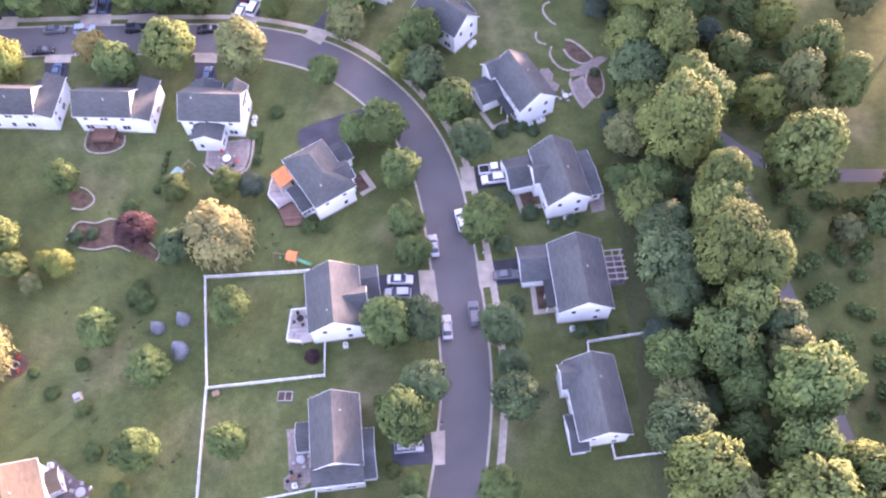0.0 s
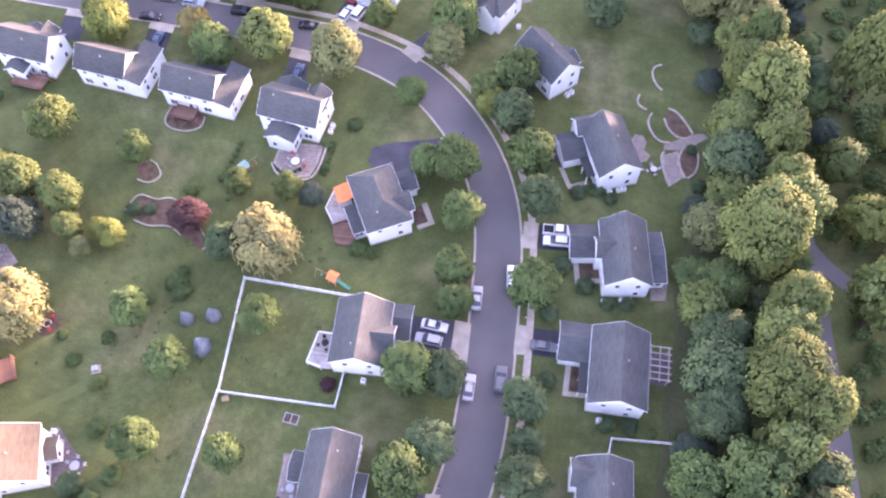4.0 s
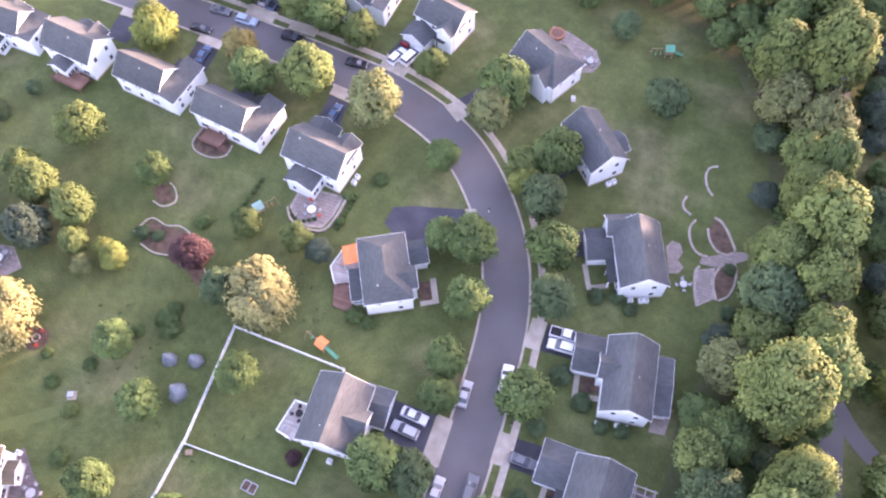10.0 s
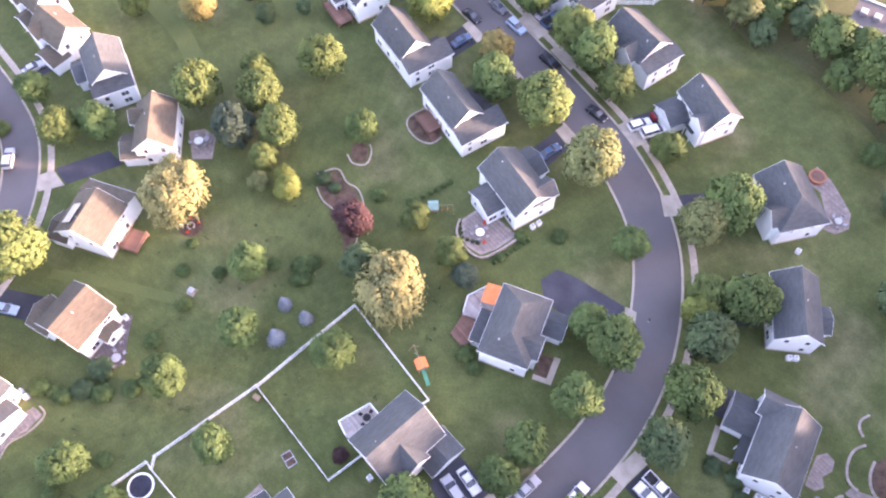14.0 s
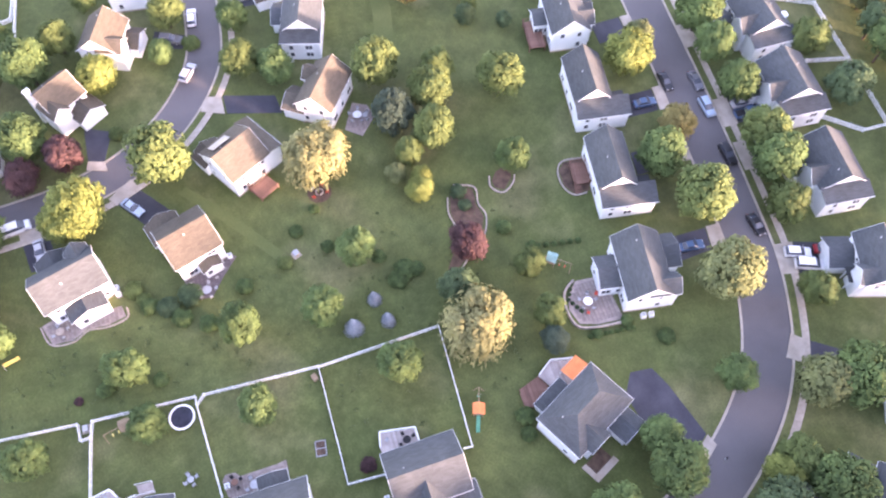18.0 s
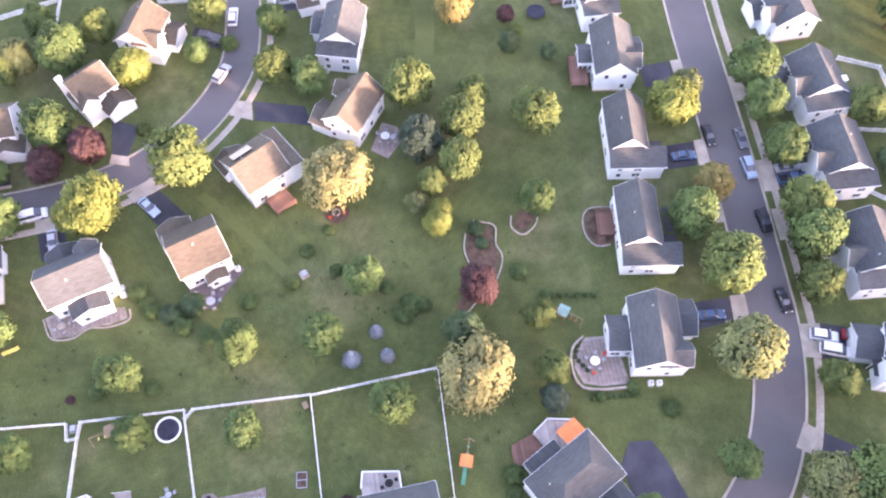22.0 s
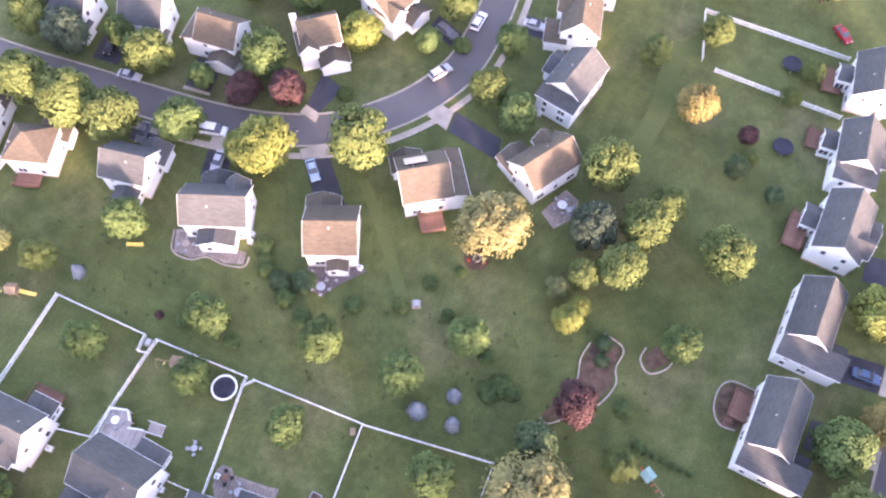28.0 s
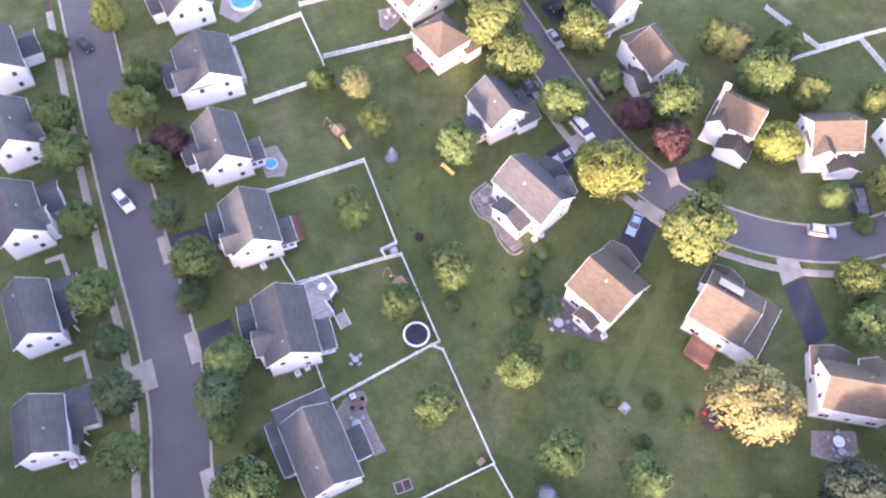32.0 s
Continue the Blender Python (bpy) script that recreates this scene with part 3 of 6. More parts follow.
def fill_windows(parent, base, L, W, he, hr, hip, skip=(), count=None):
    """Two storeys of windows round a block. skip: sides with none (n, s, e, w in the block's own axes: e is +x, n is +y)."""
    for side, turn, sy in (("n", 0, 1), ("s", 180, -1)):
        if side in skip:
            continue
        n = count or max(2, int(L / 3.2))
        for lv, z in ((0, 0.95), (1, 3.75)):
            if z + 1.5 > he:
                continue
            for k in range(n):
                x = -L / 2 + L * (k + 0.5) / n
                window(parent, x, sy * W / 2, z, turn, 1.0 if (k + lv) % 2 else 1.7, 1.35, 1 if (k + lv) % 2 else 2, base)
    for side, turn, sx in (("e", 270, 1), ("w", 90, -1)):
        if side in skip:
            continue
        for lv, z in ((0, 1.0), (1, 3.8)):
            if z + 1.4 > he:
                continue
            for k in (-1, 1) if lv else (1,):
                window(parent, sx * L / 2, k * W * 0.23, z, turn, 0.9, 1.25, 1, base)


def block(parent, m, L, W, he, hr, wall, roof, hip=(0.0, 0.0), name="wing", skip=(), windows=True):
    """A part of a house: its walls, with roof, trim and windows under them."""
    ob = part(name, wall_block(L, W, he, hr, hip), wall, parent, m=m)
    part("roof", roof_block(L, W, he, hr, hip), roof, ob)
    part("trim", rakes(L, W, he, hr, hip), TRIM, ob)
    if windows:
        fill_windows(parent, m, L, W, he, hr, hip, skip)
    return ob


def vents(parent, L, W, he, hr, seed):
    rng = random.Random(seed)
    for k in range(1):
        x, s = rng.uniform(-L * 0.35, L * 0.35), rng.choice((-1, 1))
        y = s * W * rng.uniform(0.08, 0.2)
        z = hr - abs(y) * (hr - he) / (W / 2)
        bm = bmesh.new()
        tube(bm, (0, 0, -0.1), (0, 0, 0.45), 0.07, 0.06, 8)
        tube(bm, (0, 0, 0.0), (0, 0, 0.12), 0.17, 0.08, 8)
        part("vent_pipe", bm, METAL, parent, m=at(x, y, z + 0.12))


def house(x, y, turn, L, W, front, label, roof=None, wall=None, he=5.5, hr=8.6, hip=(0.0, 0.0), end=None, garage=None, rear=None, dormer=None, chimney=None, porch=False, seed=0):
    """A two-storey house, ridge along its own x, front towards +y or -y. end: (sign, depth) of the block under a pent roof at one gable;
    garage: (x, length along x, depth); rear: (x, length along x, depth, eaves, ridge); dormer: x of a cross gable at the front."""
    roof, wall = roof or ROOF_GREY, wall or SIDING
    h = thing("house", label, "house", at(x, y, 0, turn), "houses of the estate")
    main = block(h, at(0, 0), L, W, he, hr, wall, roof, hip, "wall", skip=tuple("e" if end and end[0] > 0 else "w" for _ in (1,) if end))
    part("plinth", boxes((-L / 2 - 0.04, L / 2 + 0.04, -W / 2 - 0.04, W / 2 + 0.04, -0.05, 0.35)), CONCRETE, h)
    vents(main, L, W, he, hr, seed + 7)
    f = front
    if end:
        s, d, more = (*end, 0.0)[:3]
        ya, yb = (-W / 2, W / 2 + more) if f > 0 else (-W / 2 - more, W / 2)
        sink = 1.15 if more else 0.5
        x0, x1 = s * L / 2, s * (L / 2 + d)
        ob = part("end_wall", boxes((min(x0, x1), max(x0, x1), ya, yb, -0.05, he - sink)), wall, h)
        bm = bmesh.new()
        uv = bm.loops.layers.uv.new("UVMap")
        o, up = 0.35, 0.25
        p = [Vector(q) for q in ((x0, ya - o, he + up), (x0, yb + o, he + up), (x1 + s * o, yb + o, he - sink - 0.1), (x1 + s * o, ya - o, he - sink - 0.1))]
        hi, lo = [bm.verts.new(q + Vector((0, 0, 0.14))) for q in p], [bm.verts.new(q) for q in p]
        fs = [bm.faces.new(hi), bm.faces.new(lo[::-1])] + [bm.faces.new((lo[k], lo[(k + 1) % 4], hi[(k + 1) % 4], hi[k])) for k in range(4)]
        for fc in fs:
            for lp in fc.loops:
                lp[uv].uv = (lp.vert.co.y, lp.vert.co.x)
        bmesh.ops.recalc_face_normals(bm, faces=bm.faces)
        part("pent_roof", bm, roof, ob)
        part("trim", boxes((x1 + s * o - 0.07, x1 + s * o + 0.07, ya - o, yb + o, he - sink - 0.17, he - sink + 0.02)), TRIM, ob)
        for z in (0.9, 2.9):
            for k in (-0.25, 0.22):
                window(h, x1, k * W, z, 270 if s > 0 else 90, 0.9 if k < 0 else 1.5, 1.2, 1 if k < 0 else 2)
    if end and len(end) > 2:
        gd = end[2]
        x0 = end[0] * (L / 2) - (2.4 if end[0] > 0 else 0)
        wing = part("garage_wing", boxes((x0, x0 + 2.4, f * W / 2 - (gd if f < 0 else 0.02), f * W / 2 + (gd if f > 0 else 0.02), -0.05, 3.4)), wall, h)
        part("roof", boxes((x0 - 0.3, x0 + 2.4, f * W / 2 - (gd + 0.3 if f < 0 else -0.06), f * W / 2 + (gd + 0.3 if f > 0 else -0.06), 3.395, 3.6)), roof, wing)
        door(h, end[0] * (L / 2 + end[1] / 2), f * (W / 2 + gd), 0.05, 0 if f > 0 else 180, min(4.6, end[1] - 0.4), 2.2, name="garage_door")
    if garage:
        gx, gl, gd = garage
        gw = block(h, at(gx, f * (W / 2 + gd / 2 - 0.6), 0, 90), gd + 1.2, gl, 2.9, 2.9 + gl * 0.27, wall, roof, name="garage_wing", windows=False)
        sx = f * (gd + 1.2) / 2
        door(gw, sx, 0, 0.05, 270 if sx > 0 else 90, min(4.9, gl - 1.0), 2.2, name="garage_door")
    if rear:
        rx, rl, rd, re, rr = rear
        block(h, at(rx, -f * (W / 2 + rd / 2 - 0.4), 0, 90), rd + 0.8, rl, re, rr, wall, roof, name="rear_wing", skip=("e",) if f > 0 else ("w",))
    if dormer is not None:
        dw = W * 0.36
        block(h, at(dormer, f * (W / 4 + 0.5), 0, 90), W / 2 + 1.0, dw * 1.3, he + 0.05, he + dw * 0.62, wall, roof, name="front_gable", windows=False)
    if chimney:
        cx, cy, top = (*chimney, hr + 0.4)[:3]
        part("chimney", boxes((cx - 0.55, cx + 0.55, cy - 0.4, cy + 0.4, -0.05, top), (cx - 0.65, cx + 0.65, cy - 0.5, cy + 0.5, top - 0.1, top + 0.1)), wall, h)
    door(h, L * 0.12, f * (W / 2), 0.35, 0 if f > 0 else 180, 1.0)
    if porch:
        part("porch_roof", boxes((-L * 0.32, L * 0.34, f * W / 2 if f > 0 else -W / 2 - 1.7, W / 2 + 1.7 if f > 0 else -W / 2, 2.75, 2.95), bevel=0.05), roof, h)
        for k in range(4):
            px = -L * 0.3 + k * L * 0.205
            part("porch_post", boxes((px - 0.09, px + 0.09, f * (W / 2 + 1.5) - 0.09, f * (W / 2 + 1.5) + 0.09, 0, 2.8)), TRIM, h)
    return h


WHITE = "white-sided two-storey house with a grey shingle roof"
house(65.93, -8.59, -87.7, 12.8, 8.0, -1, "white-sided two-storey house with a long grey roof beside the woods", garage=(4.6, 5.6, 1.2), dormer=-4.2, seed=1)
house(67.12, 13.49, -90.5, 13.0, 9.0, -1, "white-sided house with a grey roof and a rear timber pergola", garage=(-4.4, 6.6, 5.2), porch=True, seed=2)
house(67.21, 35.08, -82.5, 12.5, 7.8, -1, "white-sided house with a grey roof and a low rear addition", garage=(-3.6, 6.2, 5.2), rear=(-0.5, 9.6, 3.2, 2.7, 3.5), dormer=-1, seed=3)
house(63.49, 57.56, -68.5, 12.1, 8.0, -1, "white-sided house with a grey roof and a front porch", garage=(-3.6, 5.8, 4.6), dormer=-6, porch=True, seed=4)
house(49.81, 78.14, -47.2, 11.7, 7.4, -1, "white-sided house with a grey roof behind street trees", garage=(-3.4, 5.6, 3.6), rear=(0.5, 4.5, 2.5, 2.7, 3.9), seed=5)
brick_house = house(35.64, 94.22, -27.6, 11.6, 8.7, -1, "house with a hipped grey roof and a curved terrace", hip=(0.0, 4.2), garage=(-2.6, 5.6, 3.4), dormer=2.6, wall=SIDING, seed=6)
part("brick_front", boxes((0.4, 5.8, -4.24, -4.09, -0.05, 5.3)), FACING, brick_house, "brown brick facing")
for x, z, w in ((2.0, 1.0, 1.5), (4.4, 1.0, 1.1), (2.0, 3.5, 1.1), (4.4, 3.5, 1.1)):
    window(brick_house, x, -4.24, z, 180, w, 1.3, 2)
house(12.19, 99.04, -16.4, 9.8, 7.5, -1, "white-sided house with a grey roof and parked cars in front", garage=(-2.6, 5.6, 4.2), porch=True, dormer=3, seed=7)
house(-8.49, 100.79, -4.7, 10.6, 8.8, -1, WHITE + " near the bend", end=(1, 3.0), garage=(-2.5, 5.6, 2.2), dormer=2.0, seed=8)
house(-28.04, 102.78, -3.0, 10.3, 9.1, -1, WHITE + " and fenced garden", end=(1, 3.0), garage=(-2.2, 5.6, 2.2), dormer=2.0, seed=9)
house(-44.93, 104.86, 0.2, 9.7, 9.0, -1, WHITE + " and chimney", end=(1, 3.0), garage=(-2.2, 5.4, 2.2), dormer=1.8, chimney=(2.4, 4.2, 6.4), seed=10)
house(-63.07, 105.89, 1.8, 10.1, 8.8, -1, WHITE + " across the street", garage=(-2.2, 5.4, 2.2), dormer=1.8, seed=11)
house(-83.88, 109.04, 2.4, 10.4, 8.9, -1, WHITE + " far along", garage=(-2.2, 5.4, 2.2), seed=12)
house(23.97, 13.45, -87.7, 11.1, 8.9, 1, "white-sided house with a grey roof inside a fenced yard", garage=(-3.6, 6.0, 3.2), dormer=0.6, seed=13)
house(23.47, -9.81, -89.2, 11.0, 7.6, 1, "white-sided house with a grey roof and a curved rear patio", end=(1, 2.6), garage=(3.4, 7.6, 1.8), rear=(-0.5, 4.2, 2.6, 2.7, 3.6), seed=14)
house(21.33, -29.64, 82.5, 10.9, 7.7, -1, "white-sided house with a grey roof and a grey rear deck", garage=(-3.0, 6.0, 2.6), rear=(2.0, 4.6, 2.4, 2.7, 3.6), dormer=1.6, seed=15)
house(20.47, -48.72, 85.5, 9.5, 7.4, -1, "white-sided house with a grey roof and a small brown deck", garage=(-2.6, 5.6, 2.4), rear=(1.8, 4.2, 2.4, 2.7, 3.6), dormer=2.4, seed=16)
house(19.77, -65.57, 87.6, 9.7, 7.1, -1, "white-sided house with a grey roof and a paved terrace", garage=(-2.2, 5.4, 3.0), rear=(1.6, 4.0, 2.4, 2.7, 3.6), dormer=2.2, seed=17)
house(16.87, -82.93, 86.8, 9.9, 9.8, -1, "broad white-sided house with a grey and tan roof", garage=(-2.0, 5.6, 2.8), dormer=2.4, seed=18)
house(15.93, -101.74, 92.1, 10.3, 8.1, -1, "white-sided house beside a round blue pool", garage=(-2.0, 5.6, 2.4), seed=19)
house(58.09, -29.10, 82.3, 7.9, 6.6, 1, "white-sided house with a grey roof and a front walk", garage=(-2.6, 5.6, 3.6), porch=True, seed=20)
house(55.48, -47.23, 89.5, 9.1, 6.4, 1, "white-sided house with a grey roof and a railed front porch", garage=(-2.6, 5.4, 3.6), porch=True, seed=21)
house(53.83, -65.46, 91.6, 9.6, 6.6, 1, "white-sided house with a grey roof facing the street", garage=(-2.6, 5.4, 3.2), dormer=2.2, seed=22)
house(51.37, -82.72, 91.8, 9.7, 7.1, 1, "white-sided house with a grey roof among street trees", garage=(-2.4, 5.4, 3.2), dormer=2.2, seed=23)
house(50.37, -100.02, 93.1, 10.2, 7.2, 1, "white-sided house at the far end of the street", garage=(-2.4, 5.4, 3.2), seed=24)
house(1.33, 58.89, -8.5, 11.9, 7.8, 1, "white-sided house with a railed terrace and a gabled rear room", rear=(-0.4, 5.6, 3.6, 3.9, 5.2), garage=(-3.4, 6.0, 3.4), dormer=4.0, seed=25)
house(-20.23, 61.92, -8.0, 11.2, 6.8, 1, "white-sided house with a grey and tan roof and a low deck", end=(1, 3.4, 3.0), seed=26)
house(-39.61, 64.87, -7.8, 10.8, 6.9, 1, "white-sided house with a grey and tan roof in the row", end=(1, 3.4, 3.0), seed=27)
house(-57.39, 67.14, -7.9, 12.1, 7.6, 1, "white-sided house with a brown deck and a rear room", rear=(-0.6, 4.0, 2.6, 3.6, 4.6), garage=(-2.2, 5.6, 2.2), dormer=2.6, seed=28)
house(-74.65, 67.80, -1.1, 9.3, 7.0, 1, "white-sided house with a grey and tan roof beyond the row", end=(1, 3.0), rear=(-1.2, 3.6, 2.4, 3.6, 4.6), garage=(-1.8, 5.4, 2.0), seed=29)
house(-91.14, 68.70, 1.2, 10.0, 7.3, 1, "white-sided house beside a fenced garden", garage=(-1.8, 5.4, 2.0), rear=(-1.2, 3.6, 2.4, 3.6, 4.6), dormer=2.6, seed=30)
house(-52.26, 15.06, 145.0, 10.5, 7.2, 1, "white-sided house with a tan roof behind a willow", roof=ROOF_TAN, garage=(-2.6, 5.4, 3.0), dormer=2.6, seed=31)
house(-41.89, -4.14, 121.1, 8.4, 9.1, 1, "white-sided house with a tan roof, roof panels and a red-brown deck", roof=ROOF_TAN, garage=(-2.2, 5.4, 2.4), end=(1, 2.8), seed=32)
house(-26.79, -15.18, 109.2, 8.5, 8.9, 1, "white-sided house with a tan roof and a paved rear terrace", roof=ROOF_TAN, garage=(-2.2, 5.6, 3.2), rear=(1.0, 3.2, 1.8, 2.8, 3.5), seed=33)
house(-24.48, -35.68, 107.6, 10.9, 7.6, 1, "white-sided house with a curved brick terrace behind", rear=(0.4, 6.0, 2.8, 3.6, 4.7), garage=(-1.0, 5.8, 3.6), dormer=3.2, seed=34)
house(-26.84, -53.78, 95.7, 7.9, 7.0, 1, "white-sided house with a grey roof and a small rear room", rear=(0.6, 4.0, 2.8, 2.8, 3.6), garage=(2.0, 5.2, 2.8), seed=35)
house(-24.60, -72.14, 104.0, 7.7, 7.2, 1, "white-sided house with a tan roof beside a white fence", roof=ROOF_TAN, hip=(3.6, 3.6), garage=(2.0, 5.4, 2.6), seed=36)
house(-25.30, -86.42, 99.8, 9.9, 8.4, 1, "white-sided house with a tan roof at the edge of the view", roof=ROOF_TAN, garage=(2.0, 5.4, 2.6), seed=37)
house(-65.51, -34.48, 124.8, 7.3, 7.4, -1, "white-sided house with a tan roof and a tall end chimney", roof=ROOF_TAN, garage=(1.8, 5.4, 3.2), dormer=-2.6, chimney=(-4.1, 1.4), seed=38)
house(-78.04, -24.41, 158.3, 8.6, 7.7, -1, "white-sided house with a tan roof and two front gables", roof=ROOF_TAN, garage=(1.8, 5.2, 2.6), dormer=-2.6, seed=39)
house(-86.41, 12.44, 9.2, 9.1, 7.2, -1, "white-sided house with a tan roof and a clutter of chairs", roof=ROOF_TAN, garage=(2.4, 5.4, 2.8), dormer=-2.4, seed=40)
house(-72.28, 15.20, -15.9, 9.7, 7.6, -1, "white-sided house with a grey and tan roof on the bend", garage=(-2.2, 5.4, 2.6), end=(1, 2.8), seed=41)
house(-59.17, -51.75, 90.8, 7.9, 7.2, -1, "white-sided house with a tan roof across the street", roof=ROOF_TAN, garage=(2.0, 5.4, 2.4), end=(-1, 2.6), seed=42)
house(-58.65, -67.78, 98.9, 8.2, 7.4, -1, "white-sided house with a grey roof behind street trees", garage=(2.0, 5.4, 2.4), seed=43)
house(-56.01, -82.68, 93.1, 8.2, 7.4, -1, "white-sided house beyond the street trees", garage=(2.0, 5.4, 2.4), dormer=-2, seed=44)
house(21.99, 40.09, -61.7, 12.4, 8.1, 1, "white-sided house with a hipped grey roof and an orange awning", hip=(3.6, 3.6), garage=(-3.5, 4.2, 3.6), dormer=2.4, rear=(1.2, 5.6, 2.2, 2.8, 3.3), seed=45)
house(-98.25, 13.51, 7.2, 8.5, 7.3, -1, "white-sided house with a tan roof near the bend", roof=ROOF_TAN, garage=(2.2, 5.2, 2.6), dormer=-2.2, seed=46)
house(-110.02, 14.33, 5.4, 9.0, 7.3, -1, "white-sided house with a tan roof at the row's end", roof=ROOF_TAN, garage=(2.2, 5.2, 2.6), seed=47)
house(-92.95, -18.57, 173.8, 9.0, 7.3, -1, "white-sided house with white gables above the bend", garage=(1.8, 5.2, 2.6), dormer=-2.4, seed=48)
house(-23.91, -103.21, 99.6, 9.5, 8.0, 1, "white-sided house behind a pale garden fence", roof=ROOF_TAN, garage=(-2.0, 5.4, 2.6), seed=49)


# ---- trees and shrubs ----
def crown_mesh(seed, kind="round", leaves=4400, fine=1.0):
    """A crown of radius about one: lumps of foliage clothed in many small bent leaf clumps, with gaps between the lumps."""
    rng = random.Random(seed)
    verts, faces, lean = [], [], []

    def strand(p, s):
        """A narrow hanging tress of willow leaves that faces outwards."""
        out = Vector((p.x, p.y, 0.02)).normalized()
        side = Vector((-out.y, out.x, 0)) * s * rng.uniform(0.2, 0.4)
        k = len(verts)
        lean.extend([tuple((out + Vector((0, 0, 0.5))).normalized())] * 4)
        foot = p + out * s * 0.4 - Vector((0, 0, s * rng.uniform(1.6, 3.2)))
        verts.extend([tuple(p - side), tuple(foot - side * 0.4), tuple(foot + side * 0.4), tuple(p + side)])
        faces.append((k, k + 1, k + 2, k + 3))

    def clump(p, n, s):
        n = (n + Vector((rng.uniform(-0.55, 0.55), rng.uniform(-0.55, 0.55), rng.uniform(-0.3, 0.7)))).normalized()
        a = n.orthogonal().normalized()
        a.rotate(Matrix.Rotation(rng.uniform(0, 6.28), 3, n))
        b = n.cross(a)
        s1, s2, sag = s * rng.uniform(0.7, 1.3), s * rng.uniform(0.5, 0.9), s * rng.uniform(0.15, 0.45)
        k = len(verts)
        out = (Vector((p.x, p.y, p.z + 0.25)).normalized() * 0.75 + n * 0.65).normalized()
        lean.extend([tuple(out)] * 4)
        verts.extend([tuple(p + a * s1 - n * sag), tuple(p + b * s2), tuple(p - a * s1 - n * sag), tuple(p - b * s2)])
        faces.extend([(k, k + 1, k + 3), (k + 1, k + 2, k + 3)])

    def core(c, r):
        k = len(verts)
        m = 6
        verts.append((c.x, c.y, c.z + r.z))
        for i in (1, 2, 3):
            th = math.pi * i / 4
            for j in range(m):
                ph = 2 * math.pi * j / m
                w = rng.uniform(0.85, 1.1)
                verts.append((c.x + r.x * w * math.sin(th) * math.cos(ph), c.y + r.y * w * math.sin(th) * math.sin(ph), c.z + r.z * w * math.cos(th)))
        verts.append((c.x, c.y, c.z - r.z))
        lean.extend(tuple((Vector(v) - c * 0.6).normalized()) for v in verts[k:])
        for j in range(m):
            faces.append((k, k + 1 + j, k + 1 + (j + 1) % m))
            for i in (0, 1):
                p = k + 1 + i * m
                faces.append((p + j, p + m + j, p + m + (j + 1) % m, p + (j + 1) % m))
            faces.append((k + 1 + 2 * m + j, k + 1 + 3 * m, k + 1 + 2 * m + (j + 1) % m))

    lumps = []
    if kind == "spruce":
        for i in range(9):
            h = i / 8
            lumps.append((Vector((rng.uniform(-0.06, 0.06), rng.uniform(-0.06, 0.06), -0.75 + 1.75 * h)), Vector((1, 1, 0.5)) * (0.85 * (1 - h) + 0.10)))
    elif kind == "willow":
        for i in range(44):
            a, d = rng.uniform(0, 6.28), math.sqrt(rng.random()) * 0.82
            lumps.append((Vector((d * math.cos(a), d * math.sin(a), 0.45 * (1 - d * d) - 0.1 + rng.uniform(-0.1, 0.15))), Vector((0.22, 0.22, rng.uniform(0.34, 0.55)))))
        lumps.append((Vector((0, 0, -0.05)), Vector((0.95, 0.95, 0.62))))
    else:
        n, tall = (46, 1.0) if kind == "round" else (46, 1.2)
        for i in range(n):
            z = -0.55 + 1.5 * (i + 0.5) / n
            a = i * 2.4 + rng.uniform(-0.4, 0.4)
            d = 0.72 * math.sqrt(max(0.02, 1 - (z / 1.0) ** 2)) * rng.uniform(0.74, 1.22)
            r = rng.uniform(0.15, 0.31)
            lumps.append((Vector((d * math.cos(a), d * math.sin(a), z * 0.76 * tall)), Vector((r, r, r * 0.9))))
        lumps.append((Vector((0, 0, 0)), Vector((0.86, 0.86, 0.80 * tall))))
    for c, r in lumps:
        core(c, r * 0.66)
    total = sum(r.x * r.x for c, r in lumps)
    for c, r in lumps:
        for _ in range(int(leaves * r.x * r.x / total)):
            n = Vector((rng.gauss(0, 1), rng.gauss(0, 1), rng.gauss(0.35, 1))).normalized()
            p = c + Vector((n.x * r.x, n.y * r.y, n.z * r.z)) * rng.uniform(0.74, 1.18)
            if kind == "willow":
                if n.z < 0.1 and rng.random() < 0.35:
                    strand(p, rng.choice((0.06, 0.08, 0.10)))
                    continue
            clump(p, n, fine * rng.choice((0.045, 0.062, 0.078)) if kind != "spruce" else 0.065)
    me = bpy.data.meshes.new("crown")
    me.from_pydata(verts, [], faces)
    me.polygons.foreach_set("use_smooth", [True] * len(faces))
    me.update()
    me.normals_split_custom_set_from_vertices(lean)
    return me


CROWNS = {"grand": [crown_mesh(700 + k, "tall", 13000, 0.62) for k in range(3)], "round": [crown_mesh(100 + k, "round", 5600, 0.9) for k in range(7)], "tall": [crown_mesh(200 + k, "tall", 5400, 0.95) for k in range(7)],
          "willow": [crown_mesh(300 + k, "willow", 7600, 0.8) for k in range(2)], "spruce": [crown_mesh(400 + k, "spruce", 3800) for k in range(3)]}
TINTED = {}


def tinted(kind, k, mat):
    """The k-th crown of a kind in one leaf colour."""
    if (kind, k, mat.name) not in TINTED:
        me = CROWNS[kind][k].copy()
        me.materials.clear()
        me.materials.append(mat)
        TINTED[kind, k, mat.name] = me
    return TINTED[kind, k, mat.name]


